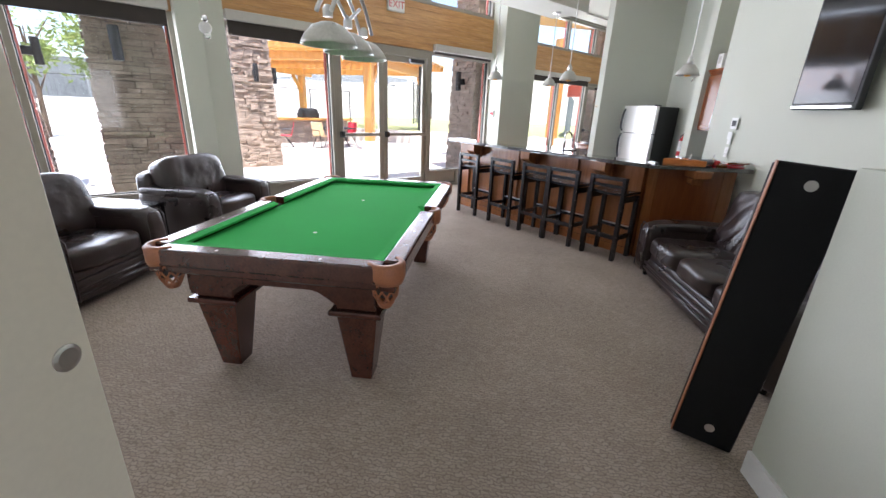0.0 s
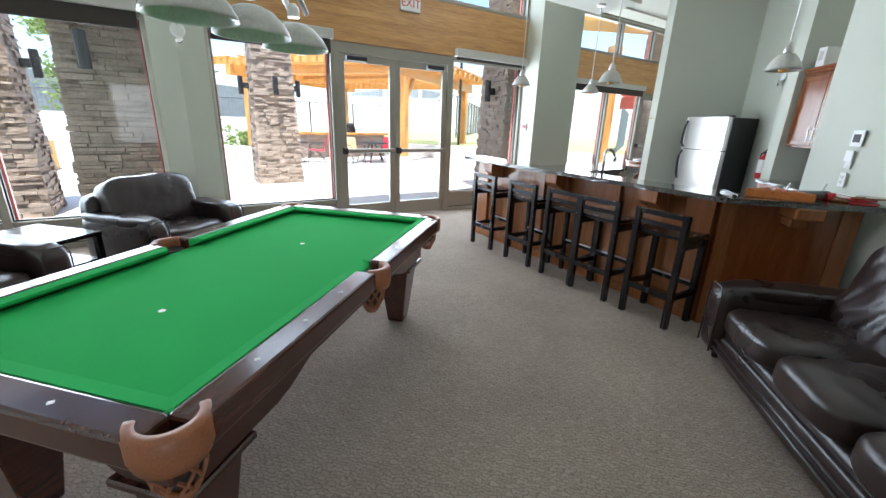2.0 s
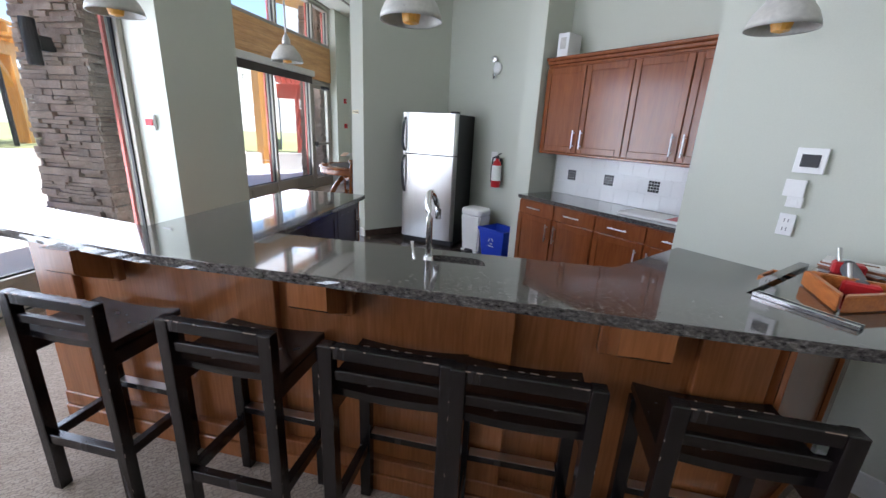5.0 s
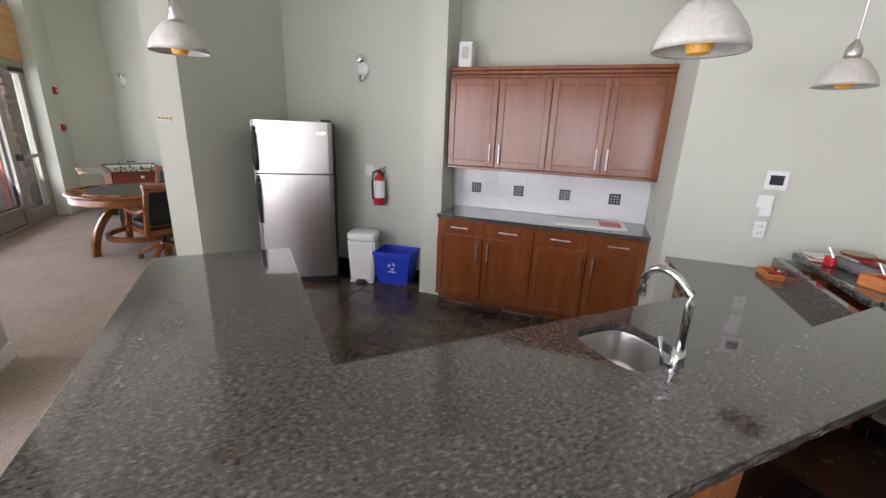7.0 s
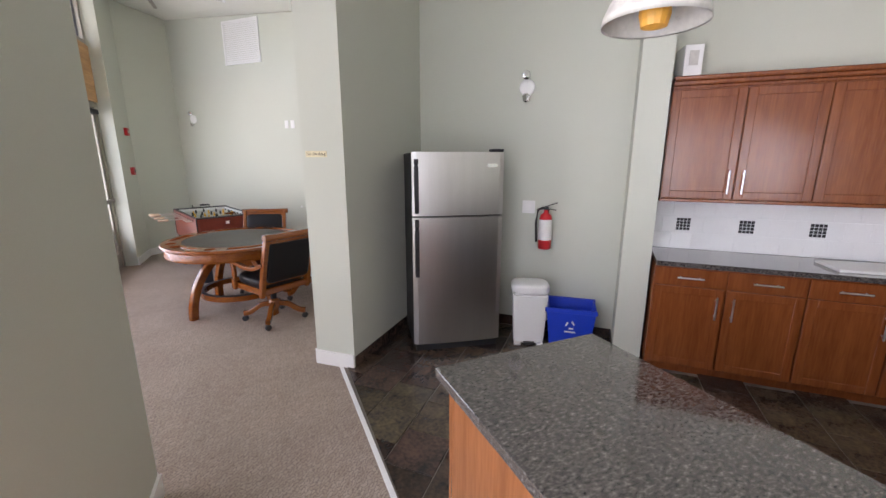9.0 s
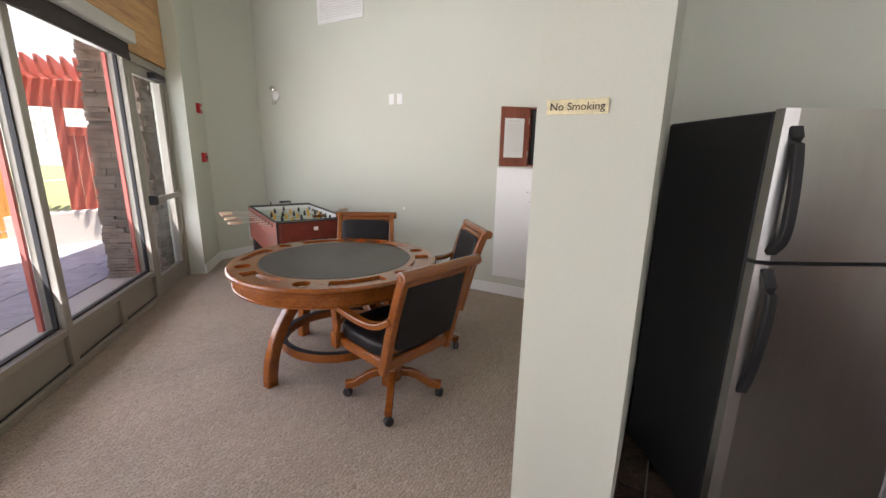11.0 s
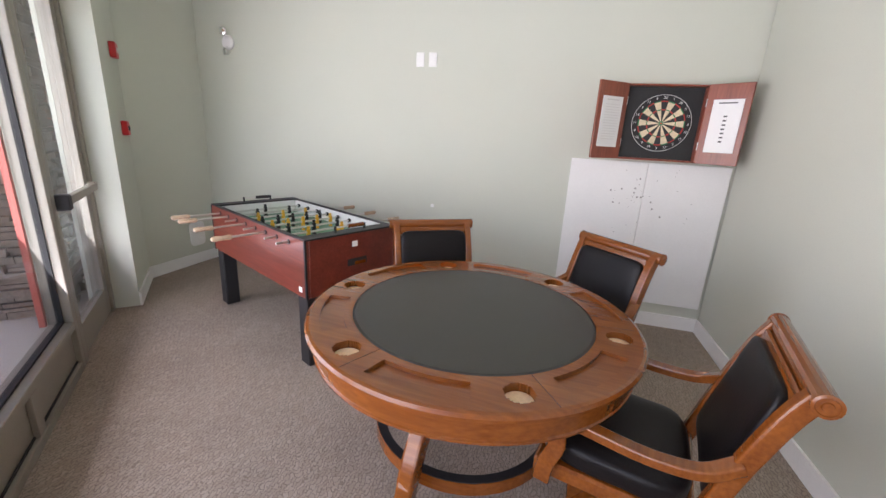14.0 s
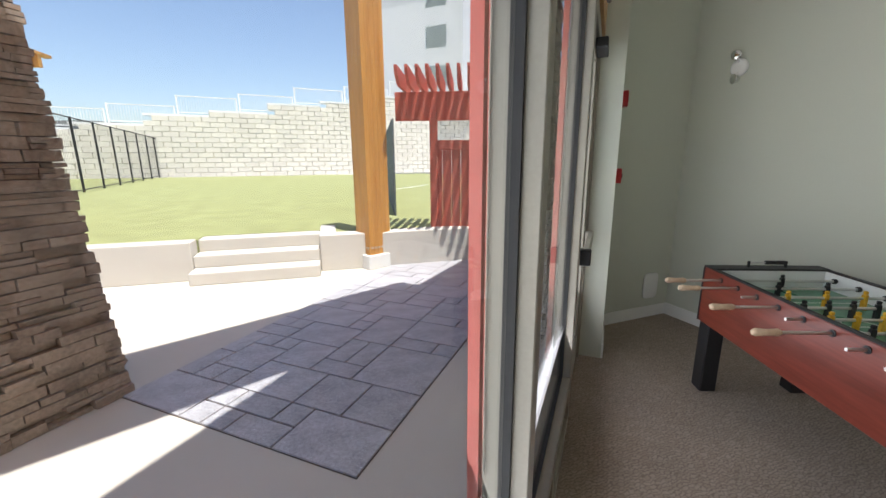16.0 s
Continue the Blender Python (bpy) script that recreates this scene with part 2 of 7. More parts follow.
def box(bm, x0, x1, y0, y1, z0, z1, bev=0.0, seg=1, m=None, mi=0):
    g = bmesh.ops.create_cube(bm, size=1.0)
    vs = g["verts"]
    mm = Matrix.Translation(((x0 + x1) / 2, (y0 + y1) / 2, (z0 + z1) / 2)) @ Matrix.Diagonal((abs(x1 - x0), abs(y1 - y0), abs(z1 - z0), 1))
    bmesh.ops.transform(bm, matrix=mm, verts=vs)
    fs = {f for v in vs for f in v.link_faces}
    if bev:
        es = {e for v in vs for e in v.link_edges}
        r = bmesh.ops.bevel(bm, geom=list(es), offset=bev, segments=seg, affect="EDGES", profile=0.5)
        vs = list({v for v in r["verts"]} | {v for v in vs if v.is_valid})
        fs = {f for v in vs for f in v.link_faces}
    if m is not None:
        bmesh.ops.transform(bm, matrix=m, verts=vs)
    if mi:
        for f in fs:
            f.material_index = mi
    return bm


def bx(x0, x1, y0, y1, z0, z1, bev=0.0, seg=1):
    return box(bmesh.new(), x0, x1, y0, y1, z0, z1, bev, seg)


def prism(bm, poly, z0, z1):
    """An upright prism over a plan polygon; z may be a function of x, y."""
    zf0 = z0 if callable(z0) else (lambda x, y: z0)
    zf1 = z1 if callable(z1) else (lambda x, y: z1)
    a = [bm.verts.new((x, y, zf0(x, y))) for x, y in poly]
    b = [bm.verts.new((x, y, zf1(x, y))) for x, y in poly]
    n = len(poly)
    fs = [bm.faces.new(a[::-1]), bm.faces.new(b)]
    for i in range(n):
        fs.append(bm.faces.new((a[i], a[(i + 1) % n], b[(i + 1) % n], b[i])))
    bmesh.ops.recalc_face_normals(bm, faces=fs)
    return bm


def lathe(bm, prof, seg=24, m=None, caps=True):
    """A turned body from (radius, height) pairs."""
    rings = []
    for r, z in prof:
        rings.append([bm.verts.new((max(r, 1e-4) * math.cos(2 * math.pi * i / seg), max(r, 1e-4) * math.sin(2 * math.pi * i / seg), z)) for i in range(seg)])
    for a, b in zip(rings, rings[1:]):
        for i in range(seg):
            bm.faces.new((a[i], a[(i + 1) % seg], b[(i + 1) % seg], b[i]))
    vs = [v for r in rings for v in r]
    for ring in ((rings[0], rings[-1]) if caps else ()):
        if (ring[0].co.xy).length > 2e-4:
            try:
                bm.faces.new(ring)
            except ValueError:
                pass
    fs = list({f for v in vs for f in v.link_faces})
    bmesh.ops.recalc_face_normals(bm, faces=fs)
    if m is not None:
        bmesh.ops.transform(bm, matrix=m, verts=vs)
    return bm


def tube(bm, pts, r, seg=8, flat=None):
    """A rod along points; flat=(w, h) gives a bar of that section instead."""
    pts = [Vector(p) for p in pts]
    if flat and len(pts) > 3:
        ctl = [pts[0] * 2 - pts[1]] + pts + [pts[-1] * 2 - pts[-2]]
        fine = []
        for k in range(1, len(ctl) - 2):
            p0, p1, p2, p3 = ctl[k - 1:k + 3]
            for q in range(4):
                u = q / 4
                fine.append(0.5 * (2 * p1 + (p2 - p0) * u + (2 * p0 - 5 * p1 + 4 * p2 - p3) * u * u + (3 * p1 - p0 - 3 * p2 + p3) * u ** 3))
        pts = fine + [pts[-1]]
    rings = []
    for i, p in enumerate(pts):
        d = (pts[min(i + 1, len(pts) - 1)] - pts[max(i - 1, 0)]).normalized()
        up = Vector((0, 0, 1)) if abs(d.z) < 0.95 else Vector((0, 1, 0))
        s = d.cross(up).normalized()
        u = s.cross(d).normalized()
        if flat:
            w, h = flat[0] / 2, flat[1] / 2
            c = min(w, h) * 0.35
            sec = ((-w + c, -h), (w - c, -h), (w - c * 0.3, -h + c * 0.3), (w, -h + c), (w, h - c), (w - c * 0.3, h - c * 0.3), (w - c, h), (-w + c, h), (-w + c * 0.3, h - c * 0.3), (-w, h - c), (-w, -h + c), (-w + c * 0.3, -h + c * 0.3))
            rings.append([bm.verts.new(p + s * a + u * b) for a, b in sec])
        else:
            rr = r[i] if isinstance(r, (list, tuple)) else r
            rings.append([bm.verts.new(p + s * rr * math.cos(2 * math.pi * k / seg) + u * rr * math.sin(2 * math.pi * k / seg)) for k in range(seg)])
    k = len(rings[0])
    fs = []
    for a, b in zip(rings, rings[1:]):
        for i in range(k):
            fs.append(bm.faces.new((a[i], a[(i + 1) % k], b[(i + 1) % k], b[i])))
    fs.append(bm.faces.new(rings[0]))
    fs.append(bm.faces.new(rings[-1]))
    bmesh.ops.recalc_face_normals(bm, faces=fs)
    return bm


def diag(x, y, turn=45.0, z=0.0):
    return pose(x, y, z, 0, 0, turn)


def ceil_z(x, y):
    return max(3.45, 4.10 + 0.10 * (y - 10.45))


def structure(name, bm, material, label, category="wall"):
    return tagged(part(name, bm, material), label, category, "", "structure")


# ---- floors ----
bm = prism(bmesh.new(), [(-8, 0), (-3, -3), (12, 3.5), (12, 10.6), (3.3, 10.6), (3.3, 9.42), (-8, 9.42)], -0.2, 0.0)
structure("floor", bm, M_carpet, "beige brown loop carpet with a woven pattern", "floor")
bm = prism(bmesh.new(), [(1.0, 7.80), (4.80, 7.83), (5.75, 6.9), (4.32, 5.42), (2.5, 4.0), (1.0, 4.8)], -0.02, 0.004)
structure("floor_kitchen", bm, M_grout, "dark grout bed of the kitchen floor", "floor")

# ---- walls ----
T = 0.16
NUT = T / math.sqrt(2)


def wall(name, poly, z0=0.0, z1=ceil_z, label="sage green painted plaster wall"):
    return structure(name, prism(bmesh.new(), poly, z0, z1), M_wall, label)


def along(x0, y0, x1, y1, t):
    """Plan outline of a wall from its inner line, t thick to the right of the way."""
    d = Vector((x1 - x0, y1 - y0)).normalized()
    nx, ny = d.y * t, -d.x * t
    return [(x0, y0), (x1, y1), (x1 + nx, y1 + ny), (x0 + nx, y0 + ny)]


# television wall, and the return into the cabinet alcove
wall("wall_tv", [(2.065, 4.705), (2.50, 4.27), (2.50, 4.10), (-1.5, 0.1), (-1.7, 0.4), (-1.25, 1.39)])
wall("wall_alcove_back", [(2.502, 4.268), (2.83, 3.945), (4.17, 5.29), (4.32, 5.43), (4.5, 5.2), (2.9, 3.65), (2.502, 4.0)])
wall("wall_kitchen_pier", [(3.885, 5.545), (4.03, 5.70), (4.312, 5.418), (4.165, 5.28)])
wall("wall_kitchen_back", along(4.32, 5.42, 5.80, 6.90, 0.2))
wall("wall_divider", [(4.73, 7.745), (4.965, 8.01), (7.0, 6.03), (6.8, 5.8), (5.70, 6.79)])
wall("wall_dart", along(6.95, 5.95, 10.75, 9.75, 0.2))
wall("wall_game_diagonal", along(10.68, 9.68, 10.10, 10.29, 0.2))
wall("wall_game_stub", [(9.37, 10.29), (10.10, 10.29), (10.30, 10.62), (9.37, 10.62)])
wall("wall_wing", [(2.86, 8.90), (3.87, 8.90), (3.87, 10.62), (3.6, 10.62), (2.86, 9.42)])
wall("wall_column", [(-2.70, 9.05), (-2.45, 8.95), (-2.17, 9.05), (-2.17, 9.42), (-2.70, 9.42)])
wall("wall_low", [(-1.64, 3.02), (-1.56, 2.94), (-2.26, 2.24), (-2.34, 2.32)], 0, 1.365, "sage green half height wall with a flat top")
wall("wall_entry_right", [(-2.27, 2.25), (-2.16, 2.36), (-1.3, 1.5), (-1.4, 1.35)])
wall("wall_entry", [(-3.815, 3.46), (-3.705, 3.57), (-7.1, 6.965), (-7.3, 6.90)])
wall("wall_entry_head", [(-3.815, 3.46), (-3.705, 3.57), (-2.16, 2.36), (-2.27, 2.25)], 2.1)
wall("wall_west", [(-7.3, 6.95), (-7.1, 7.0), (-7.1, 9.5), (-7.3, 9.5)])
wall("wall_hall_a", along(-5.6, 3.9, -5.6, -0.5, 0.2), 0, 2.7)
# Unseen end wall, its opening invented to let the fill lamp shine in.
wall("wall_hall_b", along(-5.6, -0.4, -4.6, -0.4, 0.2), 0, 2.7)
wall("wall_hall_d", along(-3.0, -0.4, -1.3, -0.4, 0.2), 0, 2.7)
wall("wall_hall_sill", along(-4.6, -0.4, -3.0, -0.4, 0.2), 0, 0.5)
wall("wall_hall_head", along(-4.6, -0.4, -3.0, -0.4, 0.2), 2.3, 2.7)
wall("wall_hall_c", along(-1.6, -0.4, -1.6, 1.9, 0.2), 0, 2.7)

# ---- ceilings ----
bm = prism(bmesh.new(), [(-7.4, 0.5), (-2.5, 0.1), (2.4, 3.6), (12, 4.5), (12, 10.7), (3.2, 10.7), (3.2, 9.5), (-7.4, 9.5)], ceil_z, lambda x, y: ceil_z(x, y) + 0.15)
structure("ceiling", bm, M_ceil, "pale sloping plaster ceiling", "ceiling")
bm = prism(bmesh.new(), [(-7.2, -0.8), (-1.0, -0.8), (-1.0, 2.2), (-2.2, 2.3), (-3.8, 3.93), (-7.2, 7.3)], 2.7, 2.8)
structure("ceiling_hall", bm, M_ceil, "low white hall ceiling", "ceiling")

bm = bx(0.75, 2.84, 7.10, 7.78, 3.07, 3.80, 0.004)
structure("soffit", bm, M_ceil, "pale boxed soffit hanging over the kitchen counter", "soffit")
# Solid grey brown strips stand in for the ceiling's dark grooves.
bm = prism(bmesh.new(), [(3.88, 9.64), (10.0, 9.64), (10.0, 9.69), (3.88, 9.69)], lambda x, y: ceil_z(x, y) - 0.025, lambda x, y: ceil_z(x, y) - 0.001)
prism(bm, [(3.88, 10.40), (9.4, 10.40), (9.4, 10.455), (3.88, 10.455)], lambda x, y: ceil_z(x, y) - 0.03, lambda x, y: ceil_z(x, y) - 0.001)
structure("ceiling_trim", bm, M_alu, "grey brown strips standing in for dark grooves along the sloping ceiling", "trim")

# ---- skirting boards ----
def skirting(pts, h=0.12, t=0.016, material=None, label="white painted baseboard"):
    bm = bmesh.new()
    for (x0, y0), (x1, y1) in zip(pts, pts[1:]):
        prism(bm, along(x0, y0, x1, y1, -t), 0.0, h)
    return structure("baseboard", bm, material or M_white, label, "baseboard")


skirting([(7.02, 6.02), (10.69, 9.69), (10.10, 10.29), (9.37, 10.29)])
skirting([(4.73, 7.745), (4.965, 8.01), (7.0, 6.03)])
skirting([(3.87, 10.4), (3.87, 8.90), (2.86, 8.90), (2.86, 9.26)])
skirting([(-1.25, 1.39), (1.44, 4.08)])
skirting([(-2.34, 2.32), (-1.64, 3.02)])
skirting([(4.03, 5.70), (4.32, 5.42), (5.70, 6.80), (4.735, 7.74)], 0.1, 0.012, M_slate, "dark slate tile baseboard")
bm = prism(bmesh.new(), [(2.95, 7.80), (4.80, 7.83), (4.80, 7.858), (2.95, 7.828)], 0.0, 0.009)
structure("trim", bm, M_plastic, "white strip between carpet and tiles", "trim")

# ---- glazed walls ----
def glazed(name, x0, x1, y, z0, z1, doors=(), mull=(), label="tall fixed window in a bronze grey metal frame", kick=0.28):
    """A glazed bay facing -y: outer frame, mullions, kick panel and panes."""
    w = thing(name, pose(0, y, 0), label, "window", "", "structure")
    f = 0.055
    part("window_frame", bx(x0, x0 + f, 0, 0.12, z0, z1, 0.004), M_alu, w)
    part("window_frame", bx(x1 - f, x1, 0, 0.12, z0, z1, 0.004), M_alu, w)
    part("window_frame", bx(x0 + f, x1 - f, 0, 0.12, z1 - f, z1, 0.004), M_alu, w)
    part("window_frame", bx(x0 + f, x1 - f, 0, 0.12, z0, z0 + f, 0.004), M_alu, w)
    xs = [x0 + f] + sorted(mull) + [x1 - f]
    for k in mull:
        part("mullion", bx(k - 0.035, k + 0.035, 0, 0.12, z0 + f, z1 - f, 0.004), M_alu, w)
    for i, (a, b) in enumerate(zip(xs, xs[1:])):
        a, b = a + (0.035 if i else 0), b - (0.035 if i < len(xs) - 2 else 0)
        zz = z0 + f
        if kick:
            part("kick_panel", bx(a, b, 0.03, 0.09, zz, zz + kick - 0.05), M_alu, w)
            part("sill_rail", bx(a, b, 0.0, 0.12, zz + kick - 0.05, zz + kick, 0.004), M_alu, w)
            if b - a > 1.1:
                part("kick_post", bx((a + b) / 2 - 0.04, (a + b) / 2 + 0.04, 0.004, 0.029, zz, zz + kick - 0.051, 0.003), M_alu, w)
            part("kick_gap", bx(a, b, 0.022, 0.0295, zz, zz + 0.012), M_black, w, "dark gap below the kick panel")
            zz += kick
        p = part("pane", bx(a, b, 0.055, 0.063, zz, z1 - f), M_glass, w)
        p.visible_shadow = False
        s = bmesh.new()
        for c, d in ((a, a + 0.014), (b - 0.014, b)):
            box(s, c, d, 0.045, 0.075, zz, z1 - f)
        box(s, a + 0.014, b - 0.014, 0.045, 0.075, zz, zz + 0.014)
        part("seal", s, M_black, w)
        r = bmesh.new()
        for c, d in ((a, a + 0.03), (b - 0.03, b)):
            box(r, c, d, 0.121, 0.15, zz, z1 - f)
        part("outer_trim", r, M_redframe, w, "red painted outer trim")
    return w


def door_leaf(name, x0, x1, y, z1, hinge_left):
    d = thing(name, pose(0, y, 0), "closed glazed metal door with a push bar", "door", "patio double doors", "structure")
    s, top, bot = 0.085, 0.10, 0.23
    part("stile", bx(x0, x0 + s, 0.02, 0.07, 0.015, z1, 0.003), M_alu, d)
    part("stile", bx(x1 - s, x1, 0.02, 0.07, 0.015, z1, 0.003), M_alu, d)
    part("rail", bx(x0 + s, x1 - s, 0.02, 0.07, z1 - top, z1, 0.003), M_alu, d)
    part("rail", bx(x0 + s, x1 - s, 0.02, 0.07, 0.015, bot, 0.003), M_alu, d)
    p = part("pane", bx(x0 + s, x1 - s, 0.041, 0.049, bot, z1 - top), M_glass, d)
    p.visible_shadow = False
    g = part("push_bar", bx(x0 + 0.03, x1 - 0.03, -0.045, -0.005, 1.02, 1.075, 0.008, 2), M_alu, d)
    part("end_cap", bx(x0 + 0.01, x0 + 0.075, -0.06, 0.02, 1.0, 1.095, 0.008), M_blackmetal, g)
    part("end_cap", bx(x1 - 0.075, x1 - 0.01, -0.04, 0.02, 1.015, 1.08, 0.008), M_alu, g)
    c0 = x0 + 0.1 if hinge_left else x1 - 0.4
    part("door_closer", bx(c0, c0 + 0.3, -0.055, 0.018, z1 - 0.09, z1 - 0.03, 0.006), M_blackmetal, d)
    return d


DW = 9.26
glazed("window_1", -5.9, -2.70, DW, 0.0, 2.5, mull=(-4.2,))
glazed("window_2", -2.17, -0.63, DW, 0.0, 2.5)
glazed("window_3", 1.28, 2.86, DW, 0.0, 2.5)
door_leaf("door_1", -0.57, 0.29, DW, 2.36, True)
door_leaf("door_2", 0.296, 1.22, DW, 2.36, False)
bm = bx(-0.63, -0.573, 0, 0.12, 0, 2.5, 0.004)
box(bm, 1.223, 1.28, 0, 0.12, 0, 2.5, 0.004)
box(bm, -0.573, 1.223, 0, 0.12, 2.365, 2.5, 0.004)
o = structure("door_frame", bm, M_alu, "bronze grey metal frame of the patio doors", "door frame")
o.matrix_basis = pose(0, DW, 0)
glazed("window_4", -5.9, -2.70, DW, 3.24, 3.95, mull=(-4.2,), label="clerestory window above the timber beam", kick=0)
glazed("window_5", -2.17, 2.86, DW, 3.24, 3.95, mull=(-0.6, 1.25), label="clerestory window above the timber beam", kick=0)
GW = 10.46
glazed("window_6", 3.88, 8.42, GW, 0.0, 2.46, mull=(5.30, 6.95))
glazed("window_7", 3.88, 9.37, GW, 3.24, 4.05, mull=(5.4, 7.2, 8.6), label="clerestory window above the timber beam", kick=0)
d = door_leaf("door_3", 8.48, 9.31, GW, 2.38, False)
bm = bx(8.421, 8.478, 0, 0.12, 0, 2.46, 0.004)
box(bm, 9.312, 9.368, 0, 0.12, 0, 2.46, 0.004)
box(bm, 8.478, 9.312, 0, 0.12, 2.383, 2.46, 0.004)
o = structure("door_frame_game", bm, M_alu, "bronze grey metal frame of the side door", "door frame")
o.matrix_basis = pose(0, GW, 0)


def beam(name, x0, x1, y, z0, z1):
    b = thing(name, pose(0, y, 0), "honey coloured glued timber beam over the windows", "beam", "", "structure")
    n = 7
    h = (z1 - z0) / n
    for i in range(n):
        part("lamination", bx(x0, x1, -0.02, 0.14, z0 + i * h + 0.001, z0 + (i + 1) * h - 0.001, 0.002), M_beam, b)
    return b


beam("beam_left", -5.9, -2.70, DW, 2.505, 3.23)
beam("beam_doors", -2.17, 2.86, DW, 2.505, 3.23)
beam("beam_game", 3.88, 9.37, GW, 2.465, 3.23)


def shade_box(x0, x1, y, z, down=0.0):
    s = thing("roller_shade", pose(0, y, 0), "dark roller shade rolled up in a pale cassette", "roller shade", "roller shades")
    part("cassette", bx(x0, x1, -0.12, -0.022, z, z + 0.12, 0.01), mat("pale_cassette", (0.55, 0.54, 0.50), 0.45, 0.2, 0.04) if "pale_cassette" not in bpy.data.materials else bpy.data.materials["pale_cassette"], s)
    part("fabric", bx(x0 + 0.03, x1 - 0.03, -0.06, -0.052, z - 0.10 - down, z), M_shade, s)
    part("hem_bar", bx(x0 + 0.03, x1 - 0.03, -0.066, -0.046, z - 0.125 - down, z - 0.10 - down, 0.004), M_shade, s)
    return s


shade_box(-5.85, -2.74, DW, 2.5, 0.05)
shade_box(-2.13, -0.66, DW, 2.5, 0.05)
shade_box(1.32, 2.83, DW, 2.5, -0.085)
shade_box(3.92, 8.40, GW, 2.5, 0.02)
bm = bx(-5.9, -2.70, 0, 0.14, 3.95, 4.3)
box(bm, -2.17, 2.86, 0, 0.14, 3.95, 4.3)
box(bm, -7.2, -5.9, 0, 0.14, 0, 4.3)
box(bm, 3.88, 9.37, 1.20, 1.34, 4.05, 4.3)
o = structure("wall_window_head", bm, M_wall, "sage painted wall strips above the windows")
o.matrix_basis = pose(0, DW, 0)


# ---- soft shapes ----
def pillow(sx, sy, sz, n=5.0, amp=0.006, freq=5.0, seed=0.0, cuts=9):
    """A rounded, slightly creased upholstered block, centred."""
    bm = bmesh.new()
    bmesh.ops.create_cube(bm, size=2.0)
    bmesh.ops.subdivide_edges(bm, edges=bm.edges[:], cuts=cuts, use_grid_fill=True)
    for v in bm.verts:
        p = v.co
        k = (abs(p.x) ** n + abs(p.y) ** n + abs(p.z) ** n) ** (1 / n)
        q = p / k
        w = Vector((q.x * sx / 2, q.y * sy / 2, q.z * sz / 2))
        d = amp * noise.noise(Vector((w.x * freq + seed, w.y * freq * 2.2, w.z * freq * 0.8))) * 2
        v.co = w + q.normalized() * d
    return bm


def shift(bm, x, y, z, rx=0, ry=0, rz=0):
    bmesh.ops.transform(bm, matrix=pose(x, y, z, rx, ry, rz), verts=bm.verts)
    return bm


def lounge(name, m, seats, label, cat, group="", depth=0.92, seat_w=0.60, wrinkle=0.012, arm_h=0.58, seat_h=0.44, back_h=0.90):
    """A leather armchair or sofa; local +y is its front, the floor is z = 0."""
    o = thing(name, m, label, cat, group)
    w = seats * seat_w
    part("base", shift(pillow(w + 0.40, depth - 0.10, 0.24, 9, 0.003), 0, -0.02, 0.17), M_leather, o, smooth=True)
    part("front_rail", shift(pillow(w + 0.02, 0.06, 0.17, 6, 0.002), 0, depth / 2 - 0.075, 0.14), M_leather, o, smooth=True)
    for z in (0.115, 0.165):
        part("piping", tube(bmesh.new(), [(-w / 2 - 0.1, depth / 2 - 0.042, z), (w / 2 + 0.1, depth / 2 - 0.042, z)], 0.013, 10), M_leather, o, smooth=True)
    for s in (-1, 1):
        a = part("arm", shift(pillow(0.21, depth, arm_h - 0.03, 6, 0.006, 4, s * 3.1), s * (w / 2 + 0.105), 0.0, 0.015 + arm_h / 2), M_leather, o, smooth=True)
        x0, x1 = s * (w / 2 + 0.105) - 0.088, s * (w / 2 + 0.105) + 0.088
        part("seam", tube(bmesh.new(), [(x0, depth / 2 - 0.012, 0.08), (x0, depth / 2 - 0.01, arm_h - 0.07), (x0 + 0.03, depth / 2 - 0.012, arm_h - 0.028), (x1 - 0.03, depth / 2 - 0.012, arm_h - 0.028), (x1, depth / 2 - 0.01, arm_h - 0.07), (x1, depth / 2 - 0.012, 0.08)], 0.006, 6), M_leather, a, smooth=True)
        part("arm_pad", shift(pillow(0.225, depth - 0.1, 0.10, 4, 0.006, 5, s * 1.7), s * (w / 2 + 0.105), -0.03, arm_h - 0.045), M_leather, o, smooth=True)
    for i in range(seats):
        x = (i - (seats - 1) / 2) * seat_w
        part("seat_cushion", shift(pillow(seat_w - 0.006, depth - 0.20, 0.19, 5, wrinkle * 0.5, 6, i * 7.7, 16), x, 0.09, seat_h - 0.095, 2), M_leather, o, smooth=True)
        part("back_cushion", shift(creased(seat_w + (0.02 if seats > 1 else 0.22), 0.30, back_h - seat_h + 0.10, wrinkle, i * 5.3 + 2), x, -depth / 2 + 0.25, (back_h + seat_h - 0.10) / 2, 14), M_leather, o, smooth=True)
    part("back_frame", shift(pillow(w + 0.36, 0.18, back_h - 0.26, 7, 0.004), 0, -depth / 2 + 0.09, (back_h - 0.06) / 2 + 0.02, 4), M_leather, o, smooth=True)
    for sx in (-1, 1):
        for sy in (-1, 1):
            part("foot", lathe(bmesh.new(), [(0.02, 0), (0.028, 0.06)], 10, pose(sx * (w / 2 + 0.1), sy * (depth / 2 - 0.1), 0)), M_espresso, o)
    return o


